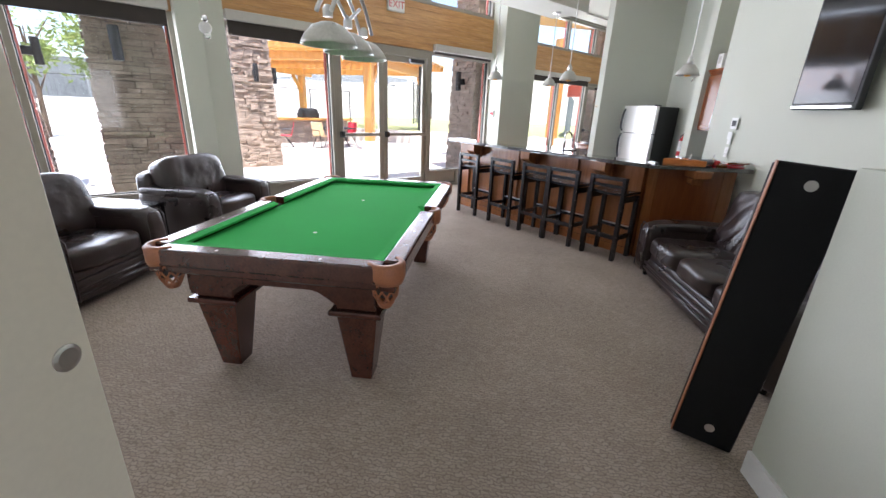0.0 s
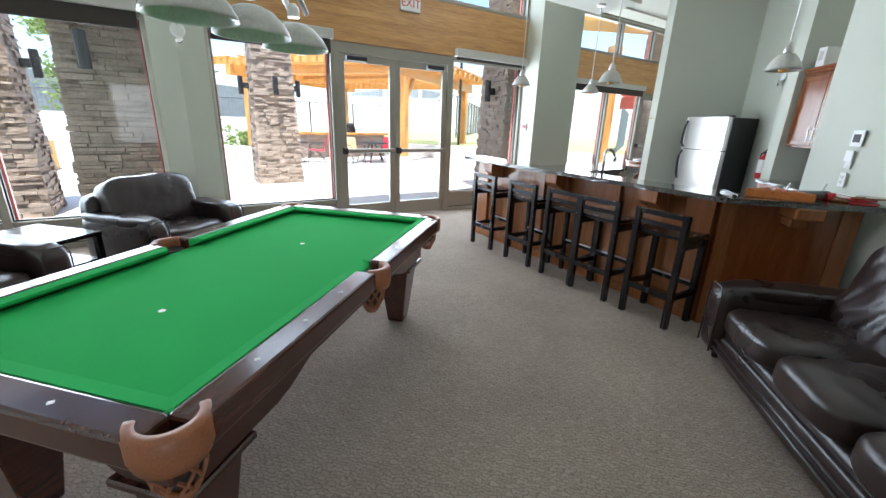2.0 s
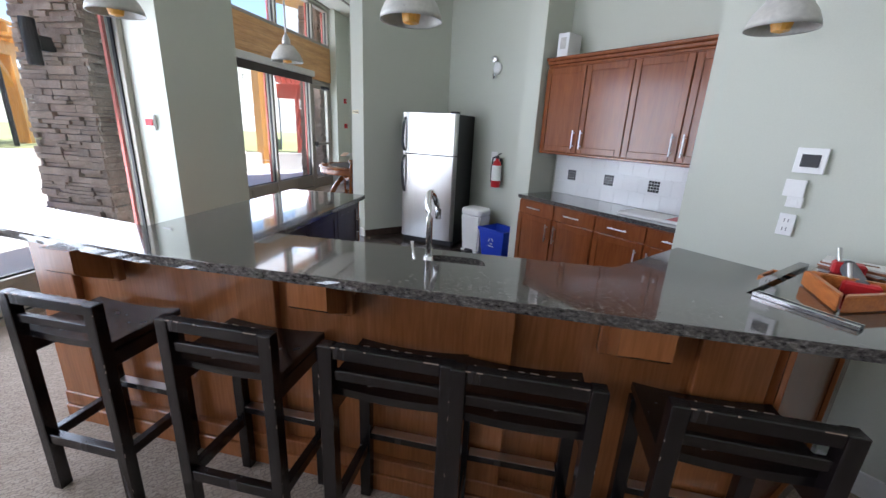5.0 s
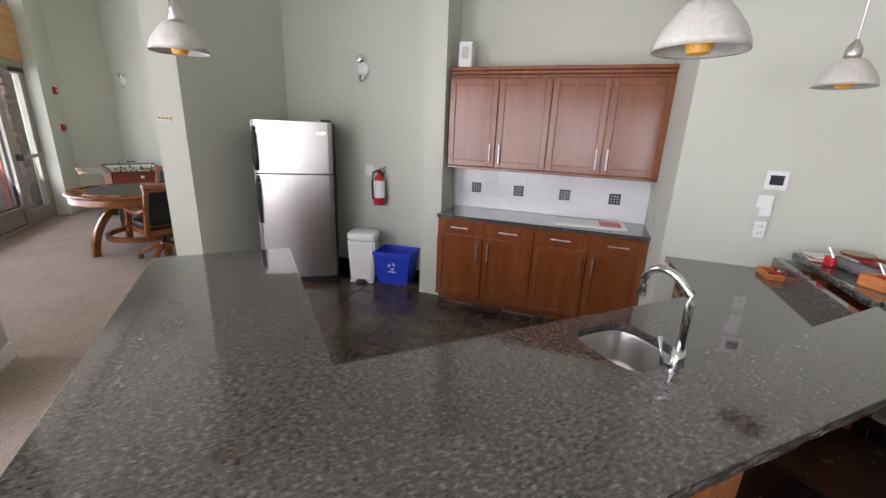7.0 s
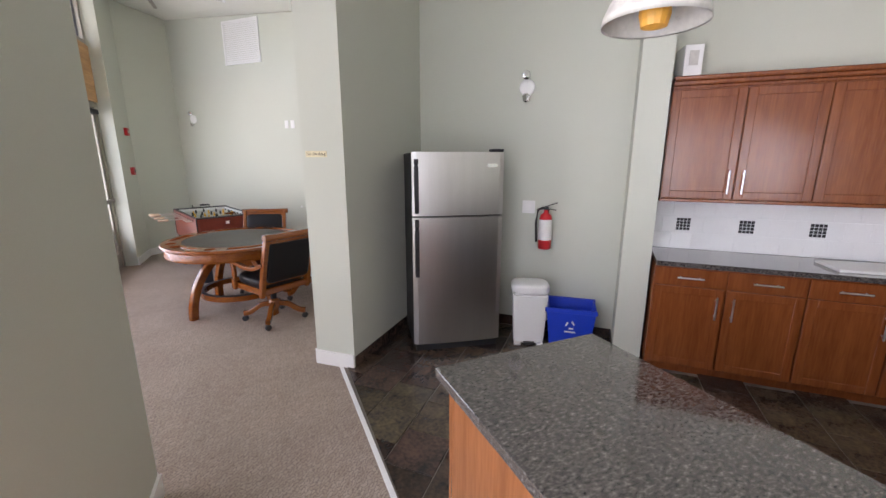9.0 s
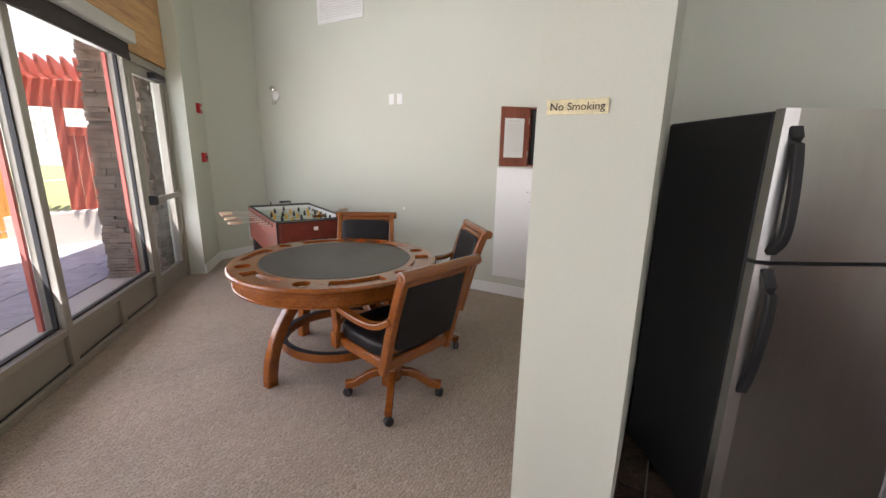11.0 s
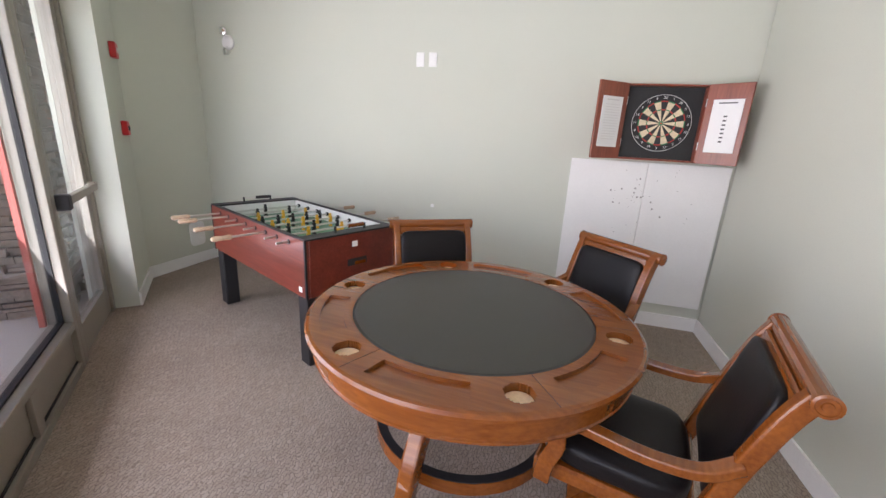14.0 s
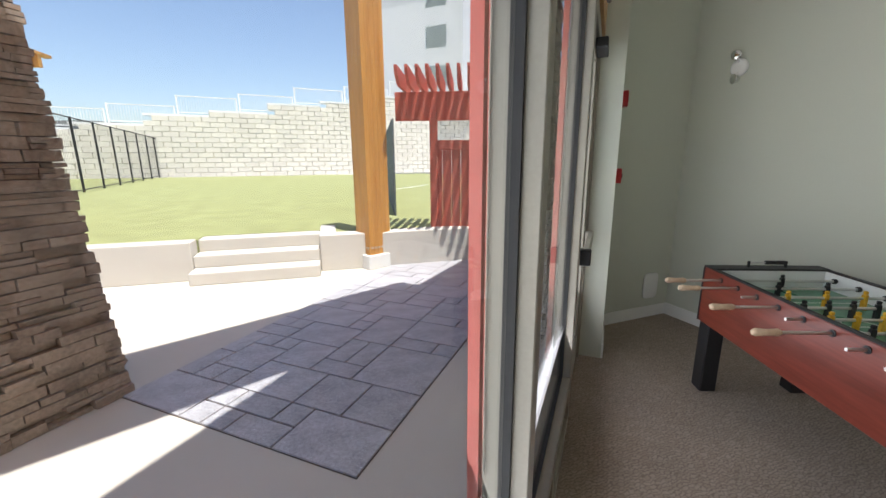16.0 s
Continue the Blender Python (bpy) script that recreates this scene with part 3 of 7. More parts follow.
def creased(sx, sy, sz, amp, seed):
    """A slack back cushion with fanning creases in its face."""
    bm = pillow(sx, sy, sz, 4.6, amp * 0.7, 5.0, seed, 26)
    for v in bm.verts:
        p = v.co
        fold = noise.noise(Vector((p.x * 13 + p.z * 7 + seed, p.z * 3.0, seed)))
        ridge = max(0.0, 1 - abs(fold) * 3.2)
        k = max(0.0, 1 - (2 * abs(p.x) / sx) ** 4) * max(0.0, 0.75 - p.z / sz)
        v.co.y -= ridge * amp * 1.1 * k * (1 if p.y > 0 else 0)
    return bm


# sofa against the television wall, armchairs and a low table before the windows
lounge("leather_sofa", pose(0.03, 3.49, 0, 0, 0, 45), 3, "dark brown leather three seat sofa with creased cushions", "sofa", depth=1.0, seat_w=0.54, wrinkle=0.016, arm_h=0.56, seat_h=0.44, back_h=0.93)
lounge("leather_armchair", pose(-4.02, 7.06, 0, 0, 0, 225), 1, "dark brown leather armchair with a sagging back cushion", "armchair", "armchairs by the window", seat_w=0.68, arm_h=0.60)
lounge("leather_armchair", pose(-2.76, 8.26, 0, 0, 0, 219), 1, "dark brown leather armchair beside the window column", "armchair", "armchairs by the window", seat_w=0.66, arm_h=0.59, back_h=0.89)
o = thing("side_table", pose(-3.66, 7.98, 0, 0, 0, 45), "dark espresso side table with a shiny top and low shelf", "side table")
part("tabletop", bx(-0.22, 0.22, -0.37, 0.37, 0.445, 0.48, 0.004), M_espresso, o)
part("shelf", bx(-0.19, 0.19, -0.34, 0.34, 0.22, 0.24, 0.003), M_espresso, o)
for sx in (-1, 1):
    for sy in (-1, 1):
        part("leg", bx(sx * 0.19 - 0.025, sx * 0.19 + 0.025, sy * 0.34 - 0.025, sy * 0.34 + 0.025, 0, 0.444, 0.003), M_espresso, o)


# ---- pool table ----
def pool_table(m):
    o = thing("pool_table", m, "mahogany pool table with bright green cloth and leather pockets", "pool table")
    L, W = 1.215, 0.675
    part("cloth", bx(-L + 0.12, L - 0.12, -W + 0.12, W - 0.12, 0.72, 0.745), M_felt, o, "flat green playing cloth")
    gap = 0.095
    for s in (-1, 1):
        for a, b in ((-L + gap, -0.075), (0.075, L - gap)):
            bm = box(bmesh.new(), a, b, s * (W - 0.105), s * W, 0.70, 0.792, 0.012, 2)
            r = part("rail", bm, M_rail, o)
            c = bmesh.new()
            e = 0.03
            y1, y0 = s * (W - 0.107), s * (W - 0.155)
            vs = [c.verts.new(p) for p in ((a, y1, 0.746), (b, y1, 0.746), (b, y1, 0.790), (a, y1, 0.790), (a + e, y0, 0.772), (b - e, y0, 0.772), (b - e, y0, 0.784), (a + e, y0, 0.784))]
            for q in ((0, 1, 2, 3), (4, 5, 6, 7), (0, 1, 5, 4), (3, 2, 6, 7), (0, 4, 7, 3), (1, 5, 6, 2)):
                c.faces.new([vs[k] for k in q])
            bmesh.ops.recalc_face_normals(c, faces=c.faces[:])
            part("cushion", c, M_felt, o)
            for k in (0.25, 0.5, 0.75):
                x = a + (b - a) * k
                part("sight", lathe(bmesh.new(), [(0.011, 0), (0.0, 0.0015)], 4, pose(x, s * (W - 0.05), 0.7922)), M_plastic, r)
        bm = box(bmesh.new(), s * (L - 0.105), s * L, -W + gap, W - gap, 0.70, 0.792, 0.012, 2)
        r = part("rail", bm, M_rail, o)
        for k in (-0.27, 0, 0.27):
            part("sight", lathe(bmesh.new(), [(0.011, 0), (0.0, 0.0015)], 4, pose(s * (L - 0.05), k, 0.7922)), M_plastic, r)
        c = bmesh.new()
        a, b, e = -W + gap, W - gap, 0.03
        x1, x0 = s * (L - 0.107), s * (L - 0.155)
        vs = [c.verts.new(p) for p in ((x1, a, 0.746), (x1, b, 0.746), (x1, b, 0.790), (x1, a, 0.790), (x0, a + e, 0.772), (x0, b - e, 0.772), (x0, b - e, 0.784), (x0, a + e, 0.784))]
        for q in ((0, 1, 2, 3), (4, 5, 6, 7), (0, 1, 5, 4), (3, 2, 6, 7), (0, 4, 7, 3), (1, 5, 6, 2)):
            c.faces.new([vs[k] for k in q])
        bmesh.ops.recalc_face_normals(c, faces=c.faces[:])
        part("cushion", c, M_felt, o)
    # skirt under the rails: a moulding and an apron with a shallow arch
    for s in (-1, 1):
        part("moulding", bx(-L + 0.02, L - 0.02, s * (W - 0.11), s * (W - 0.03), 0.655, 0.698, 0.008), M_rail, o)
        part("moulding", bx(s * (L - 0.11), s * (L - 0.03), -W + 0.115, W - 0.115, 0.655, 0.698, 0.008), M_rail, o)
        for long_side in (True, False):
            n, half = 24, (L - 0.16 if long_side else W - 0.16)
            bm = bmesh.new()
            prev = None
            for i in range(n + 1):
                u = -half + 2 * half * i / n
                k = max(0.0, 1 - (abs(u) / (half * 0.62)) ** 2)
                zb = 0.50 + 0.085 * min(1.0, k * 1.6)
                off0, off1 = s * ((W if long_side else L) - 0.155), s * ((W if long_side else L) - 0.12)
                col = [bm.verts.new((u, q, z) if long_side else (q, u, z)) for q, z in ((off0, zb), (off1, zb), (off1, 0.654), (off0, 0.654))]
                if prev:
                    for j in range(4):
                        bm.faces.new((prev[j], prev[(j + 1) % 4], col[(j + 1) % 4], col[j]))
                else:
                    bm.faces.new(col)
                prev = col
            bm.faces.new(prev)
            bmesh.ops.recalc_face_normals(bm, faces=bm.faces[:])
            part("apron", bm, M_rail, o)
    part("slate_bed", bx(-L + 0.13, L - 0.13, -W + 0.13, W - 0.13, 0.655, 0.719), M_rail, o)
    for sx in (-1, 1):
        for sy in (-1, 1):
            cx, cy = sx * (L - 0.262), sy * (W - 0.272)
            bm = bmesh.new()
            lo, hi = 0.06, 0.112
            prism_pts = [(cx - hi, cy - hi), (cx + hi, cy - hi), (cx + hi, cy + hi), (cx - hi, cy + hi)]
            a = [bm.verts.new((cx + (x - cx) * lo / hi, cy + (y - cy) * lo / hi, 0.0)) for x, y in prism_pts]
            b = [bm.verts.new((x, y, 0.44)) for x, y in prism_pts]
            bm.faces.new(a[::-1])
            bm.faces.new(b)
            for i in range(4):
                bm.faces.new((a[i], a[(i + 1) % 4], b[(i + 1) % 4], b[i]))
            bmesh.ops.bevel(bm, geom=bm.edges[:], offset=0.006, segments=1, affect="EDGES")
            part("leg", bm, M_rail, o)
            part("leg_plate", bx(cx - 0.145, cx + 0.145, cy - 0.145, cy + 0.145, 0.4405, 0.47, 0.007), M_rail, o)
            part("leg_block", bx(cx - 0.11, cx + 0.11, cy - 0.11, cy + 0.11, 0.47, 0.655, 0.006), M_rail, o)
    # pockets
    spots = [(sx * (L - 0.092), sy * (W - 0.092), math.degrees(math.atan2(sy, sx)), 205) for sx in (-1, 1) for sy in (-1, 1)]
    spots += [(0, s * (W - 0.062), s * 90.0, 150) for s in (-1, 1)]
    for x, y, ang, arc in spots:
        bm = bmesh.new()
        n, rings = 22, []
        prof = ((0.062, 0.780), (0.068, 0.797), (0.088, 0.797), (0.099, 0.785), (0.099, 0.715), (0.092, 0.688), (0.066, 0.688))
        for i in range(n + 1):
            t = radians(ang - arc / 2 + arc * i / n)
            dip = 0.75 + 0.25 * math.sin(math.pi * i / n)
            rings.append([bm.verts.new((x + r * math.cos(t), y + r * math.sin(t), 0.80 - (0.80 - z) * (dip if z < 0.72 else 1))) for r, z in prof])
        k = len(prof)
        for p, q in zip(rings, rings[1:]):
            for j in range(k):
                bm.faces.new((p[j], p[(j + 1) % k], q[(j + 1) % k], q[j]))
        bm.faces.new(rings[0])
        bm.faces.new(rings[-1])
        bmesh.ops.recalc_face_normals(bm, faces=bm.faces[:])
        pk = part("pocket", bm, M_pocket, o, "tan leather pocket iron", smooth=True)
        # Black plug, its flat top colouring in the shade of the hole.
        part("pocket_dark_plug", lathe(bmesh.new(), [(0.060, 0.7465), (0.058, 0.62), (0.0, 0.61)], 16, pose(x, y, 0)), M_black, pk)
        net = bmesh.new()
        for i in range(9):
            t0 = 2 * math.pi * i / 9
            for sg in (-1, 1):
                tube(net, [(x + rr * math.cos(t0 + sg * tw), y + rr * math.sin(t0 + sg * tw), z) for rr, tw, z in ((0.064, 0, 0.69), (0.066, 0.35, 0.655), (0.06, 0.7, 0.62), (0.042, 1.05, 0.585))], 0.006, 5)
        lathe(net, [(0.042, 0.585), (0.046, 0.575), (0.03, 0.548), (0.0, 0.545)], 14, pose(x, y, 0))
        part("pocket_net", net, M_pocket, pk)
    for x in (-0.62, 0.35):
        part("spot", lathe(bmesh.new(), [(0.014, 0), (0.0, 0.001)], 14, pose(x, 0.0, 0.7452)), M_plastic, o)
    return o


pool_table(pose(-2.25, 5.62, 0, 0, 0, 43.6))


# ---- pool table lamp ----
def glass_shade(bm, r, h, m):
    prof = [(0.028, h), (0.05, h * 0.96), (r * 0.60, h * 0.80), (r * 0.87, h * 0.45), (r, 0.02), (r * 1.03, 0.0), (r * 0.99, 0.004), (r * 0.85, h * 0.42), (r * 0.57, h * 0.76), (0.04, h * 0.91)]
    return lathe(bm, prof, 28, m)


o = thing("billiard_lamp", pose(-2.20, 5.63, 0, 0, 0, 43.6), "brushed steel billiard lamp with three frosted glass shades", "billiard lamp")
part("stem", tube(tube(bmesh.new(), [(-0.05, 0, 2.20), (-0.05, 0, 3.63)], 0.008), [(0.05, 0, 2.20), (0.05, 0, 3.63)], 0.008), M_steel, o)
part("canopy", lathe(bmesh.new(), [(0.10, 3.58), (0.10, 3.64), (0.02, 3.66)], 16), M_steel, o)
bm = bmesh.new()
for s in (-1, 1):
    tube(bm, [(x, s * 0.045, 2.02 + 0.22 * (1 - (x / 0.40) ** 2)) for x in [-0.40 + 0.80 * i / 16 for i in range(17)]], 0.014)
tube(bm, [(-0.26, 0, 2.16), (-0.05, 0, 2.06), (0.05, 0, 2.06), (0.26, 0, 2.16)], 0.012)
part("arch", bm, M_steel, o, smooth=True)
for x in (-0.345, 0.0, 0.345):
    sh = part("shade", glass_shade(bmesh.new(), 0.165, 0.13, pose(x, 0, 1.84)), M_frost, o, "frosted alabaster glass shade", smooth=True)
    part("socket", lathe(bmesh.new(), [(0.03, 1.995), (0.03, 2.04), (0.015, 2.06)], 12, pose(x, 0, 0)), M_steel, sh)


# ---- bar ----
bar = thing("bar_counter", pose(0.83, 4.80, 0, 0, 0, -1.5) @ pose(-0.86, -4.80, 0), "cherry wood bar front with panels and brackets", "bar")
part("body", bx(0.86, 0.93, 4.80, 7.84, 0.0, 1.017), M_barwood, bar)
for y0, y1 in ((4.80, 5.02), (5.62, 5.80), (6.58, 6.76), (7.62, 7.84)):
    part("pilaster", bx(0.826, 0.862, y0, y1, 0.16, 1.017, 0.004), M_barwood, bar)
part("plinth", bx(0.815, 0.862, 4.78, 7.85, 0.0, 0.085, 0.004), M_barwood, bar)
part("plinth_cap", bx(0.824, 0.862, 4.78, 7.85, 0.087, 0.16, 0.004), M_barwood, bar)
for y in (5.24, 6.33, 7.42):
    c = part("corbel_block", bx(0.80, 0.838, y - 0.10, y + 0.10, 0.84, 1.017, 0.004), M_barwood, bar)
    b = bmesh.new()
    prof = [(0.80, 1.017), (0.655, 1.017), (0.655, 0.925), (0.675, 0.908), (0.80, 0.85)]
    a0 = [b.verts.new((x, y - 0.075, z)) for x, z in prof]
    a1 = [b.verts.new((x, y + 0.075, z)) for x, z in prof]
    b.faces.new(a0)
    b.faces.new(a1[::-1])
    for i in range(5):
        b.faces.new((a0[i], a0[(i + 1) % 5], a1[(i + 1) % 5], a1[i]))
    bmesh.ops.recalc_face_normals(b, faces=b.faces[:])
    part("corbel", b, M_barwood, c, "dark stepped wooden bracket")
# the end panel, square to the television wall
E_M = pose(0.845, 4.765, 0, 0, 0, -45)
end = part("end_panel", bx(0.0, 0.87, 0.0, 0.05, 0.0, 1.017), M_cab, bar, m=E_M)
part("end_stile", bx(0.0, 0.10, -0.018, -0.001, 0.10, 1.017, 0.003), M_barwood, end)
part("end_stile", bx(0.75, 0.87, -0.018, -0.001, 0.10, 1.017, 0.003), M_barwood, end)
part("end_rail", bx(0.0, 0.87, -0.02, -0.001, 0.0, 0.10, 0.003), M_barwood, end)
part("end_corbel", bx(0.36, 0.54, -0.22, -0.001, 0.93, 1.017, 0.012), M_barwood, end)
part("end_corbel", bx(0.39, 0.51, -0.12, -0.001, 0.86, 0.929, 0.012), M_barwood, end)


def slab(poly, z0, z1, chip=0.006, step=0.05, seed=0, hole=None):
    """A stone top whose edge is rough and chiselled."""
    rnd = random.Random(seed)
    pts = []
    n = len(poly)
    for i in range(n):
        p, q = Vector(poly[i]), Vector(poly[(i + 1) % n])
        k = max(1, int((q - p).length / step))
        for j in range(k):
            pts.append(p.lerp(q, j / k))
    cx = sum(p.x for p in pts) / len(pts)
    cy = sum(p.y for p in pts) / len(pts)
    bm = bmesh.new()
    levels = (z0, z0 + (z1 - z0) * 0.35, z0 + (z1 - z0) * 0.7, z1 - 0.002, z1)
    rings = []
    for li, z in enumerate(levels):
        ring = []
        for p in pts:
            d = (Vector((cx, cy)) - p).normalized()
            off = 0 if li >= 3 else rnd.uniform(0, chip)
            off += 0.002 if li == 4 else 0
            ring.append(bm.verts.new((p.x + d.x * off, p.y + d.y * off, z + (rnd.uniform(-0.002, 0.002) if 0 < li < 3 else 0))))
        rings.append(ring)
    m_ = len(pts)
    for a, b in zip(rings, rings[1:]):
        for i in range(m_):
            bm.faces.new((a[i], a[(i + 1) % m_], b[(i + 1) % m_], b[i]))
    if hole:
        cut = [[bm.verts.new((x, y, z)) for x, y in hole] for z in (z0, z1)]
        h_ = len(hole)
        for i in range(h_):
            bm.faces.new((cut[0][i], cut[0][(i + 1) % h_], cut[1][(i + 1) % h_], cut[1][i]))
        for outer, inner in ((rings[0], cut[0]), (rings[-1], cut[1])):
            loop = [bm.edges.get((r[i], r[(i + 1) % len(r)])) for r in (outer, inner) for i in range(len(r))]
            bmesh.ops.triangle_fill(bm, edges=loop, use_beauty=True)
    else:
        bm.faces.new(rings[0][::-1])
        bm.faces.new(rings[-1])
    bmesh.ops.recalc_face_normals(bm, faces=bm.faces[:])
    return bm


def bowl_ring(cx, cy, hx, hy, n=36):
    """A rounded oblong outline."""
    pts = []
    for i in range(n):
        c, s = math.cos(2 * math.pi * i / n), math.sin(2 * math.pi * i / n)
        k = (abs(c) ** 4 + abs(s) ** 4) ** -0.25
        pts.append((cx + c * k * hx, cy + s * k * hy))
    return pts


top = tagged(part("raised_worktop", slab([(0.80, 8.09), (0.668, 7.0), (0.65, 6.2), (0.61, 4.66), (1.30, 3.965), (1.55, 4.215), (0.945, 4.83), (0.925, 6.9), (1.14, 8.13)], 1.018, 1.056, seed=3), M_granite), "polished grey granite raised bar top with rough edges", "worktop")
tagged(part("worktop", slab([(0.94, 7.735), (2.96, 7.765), (2.96, 7.03), (1.505, 7.0), (1.505, 5.15), (2.04, 4.68), (1.63, 4.27), (0.94, 4.96)], 0.888, 0.925, 0.003, 0.08, 5, bowl_ring(1.255, 5.93, 0.165, 0.155)), M_granite), "polished grey granite kitchen worktop shaped like an L", "worktop")
tagged(part("granite_upstand", prism(prism(bmesh.new(), [(0.94, 4.975), (1.60, 4.31), (1.575, 4.285), (0.94, 4.92)], 0.926, 1.017), [(0.932, 4.93), (0.955, 4.98), (0.955, 7.73), (0.932, 7.73)], 0.926, 1.017), M_granite), "dark granite upstand between worktop and bar top", "upstand")


# ---- kitchen base units under the worktop ----
def unit_door(parent, x0, x1, z0, z1, mat_, handle=None, flat=False):
    """A framed door on a unit whose front is local y = 0 (outwards is -y)."""
    d = part("door", bx(x0, x1, -0.018, -0.001, z0, z1, 0.002), mat_, parent)
    if not flat:
        s = 0.055
        for a, b, c, e in ((x0, x0 + s, z0, z1), (x1 - s, x1, z0, z1), (x0 + s, x1 - s, z0, z0 + s), (x0 + s, x1 - s, z1 - s, z1)):
            part("door_frame", bx(a, b, -0.028, -0.019, c, e, 0.003), mat_, d)
    if handle:
        hx, hz, vert, ln = handle
        h = tube(bmesh.new(), [(hx, -0.055, hz - ln / 2), (hx, -0.055, hz + ln / 2)] if vert else [(hx - ln / 2, -0.055, hz), (hx + ln / 2, -0.055, hz)], 0.006)
        for k in (-0.35, 0.35):
            p = (hx, hz + k * ln) if vert else (hx + k * ln, hz)
            tube(h, [(p[0], -0.055, p[1]), (p[0], -0.027, p[1])], 0.005)
        part("handle", h, M_steel, d, "brushed steel bar handle")
    return d


M_dark = wood("dark_island_wood", (0.03, 0.022, 0.025), (0.06, 0.045, 0.048), 0.35, 2, 7.0, 0.3)
pen = thing("island_cabinet", pose(0, 0, 0), "wooden peninsula cabinet with an orange brown end panel", "cabinet")
part("body", bx(1.56, 2.90, 7.10, 7.695, 0.09, 0.886), M_dark, pen)
part("plinth", bx(1.60, 2.86, 7.15, 7.66, 0.0, 0.089), M_dark, pen)
part("end_panel", bx(2.90, 2.925, 7.08, 7.72, 0.0, 0.886, 0.003), M_barwood, pen)
part("end_panel_frame", bx(2.925, 2.935, 7.08, 7.17, 0.0, 0.886, 0.002), M_barwood, pen)
part("end_panel_frame", bx(2.925, 2.935, 7.63, 7.72, 0.0, 0.886, 0.002), M_barwood, pen)
part("back_panel", bx(0.94, 2.90, 7.70, 7.72, 0.0, 0.886, 0.002), M_barwood, pen)
fr = part("front", bx(-2.90, -1.56, 0.0, 0.004, 0.1, 0.88), M_dark, pen, m=pose(0, 7.095, 0, 0, 0, 0) @ Matrix.Diagonal((-1, 1, 1, 1)))
for i in range(3):
    unit_door(pen, 1.60 + i * 0.43, 2.02 + i * 0.43, 0.11, 0.87, M_dark, (1.98 + i * 0.43 if i % 2 == 0 else 1.66 + i * 0.43, 0.66, True, 0.16)).matrix_basis = pose(0, 7.094, 0)
su = thing("sink_cabinet", pose(1.46, 7.0, 0, 0, 0, 90), "dark wooden base cabinet below the sink", "cabinet")
part("body", bx(-1.80, -0.02, 0.0, 0.50, 0.09, 0.70), M_dark, su)
part("top_rail", bx(-1.80, -0.02, 0.0, 0.02, 0.70, 0.886), M_dark, su)
part("plinth", bx(-1.80, -0.02, 0.05, 0.45, 0.0, 0.089), M_dark, su)
for i in range(4):
    unit_door(su, -1.78 + i * 0.44, -1.35 + i * 0.44, 0.11, 0.87, M_dark, (-1.40 + i * 0.44 if i % 2 == 0 else -1.72 + i * 0.44, 0.66, True, 0.16))
du = thing("drawer_cabinet", pose(1.50, 5.12, 0, 0, 0, 135), "cherry wood drawer unit at the end of the worktop", "cabinet")
part("body", bx(-0.66, -0.02, 0.03, 0.45, 0.09, 0.886), M_cab, du)
part("plinth", bx(-0.66, -0.02, 0.07, 0.4, 0.0, 0.089), M_cab, du)
for z0, z1 in ((0.70, 0.87), (0.42, 0.69), (0.11, 0.41)):
    e = unit_door(du, -0.64, -0.05, z0, z1, M_cab, (-0.34, (z0 + z1) / 2, False, 0.16))
    e.matrix_basis = pose(0, 0.03, 0)

# ---- sink and tap ----
o = thing("sink", pose(1.255, 5.93, 0.886), "undermounted stainless steel sink bowl", "sink")
bm = bmesh.new()
rings = []
for sc, z in ((1.10, 0.0), (1.02, 0.0012), (1.0, -0.006), (0.97, -0.13), (0.90, -0.158), (0.2, -0.165)):
    rings.append([bm.verts.new((x, y, z)) for x, y in bowl_ring(0, 0, 0.165 * sc, 0.155 * sc)])
for a, b in zip(rings, rings[1:]):
    for i in range(36):
        bm.faces.new((a[i], a[(i + 1) % 36], b[(i + 1) % 36], b[i]))
bm.faces.new(rings[-1])
bmesh.ops.recalc_face_normals(bm, faces=bm.faces[:])
part("bowl", bm, M_steel, o, smooth=True)
part("drain", lathe(bmesh.new(), [(0.04, -0.1645), (0.036, -0.161), (0.02, -0.163), (0.0, -0.163)], 18), M_chrome, o, smooth=True)
o = thing("air_gap_cap", pose(0.985, 6.34, 0.925), "small chrome cap standing on the worktop", "cap")
part("cap", lathe(bmesh.new(), [(0.018, 0), (0.018, 0.035), (0.014, 0.042), (0, 0.043)], 16), M_chrome, o, smooth=True)
o = thing("tap", pose(1.02, 5.99, 0.925), "chrome gooseneck kitchen tap with a side lever", "tap")
part("base", lathe(bmesh.new(), [(0.028, 0), (0.028, 0.05), (0.022, 0.07), (0.02, 0.12)], 16), M_chrome, o, smooth=True)
part("spout", tube(bmesh.new(), [(0, 0, 0.10), (0, 0, 0.28)] + [(0.085 - 0.085 * math.cos(a), 0.02 * math.sin(a), 0.28 + 0.085 * math.sin(a)) for a in [math.pi * i / 10 for i in range(1, 11)]] + [(0.17, 0, 0.24)], 0.013, 12), M_chrome, o, smooth=True)
part("lever", tube(bmesh.new(), [(0, 0.02, 0.06), (0.01, 0.06, 0.08), (0.02, 0.075, 0.17)], 0.008, 8), M_chrome, o, smooth=True)


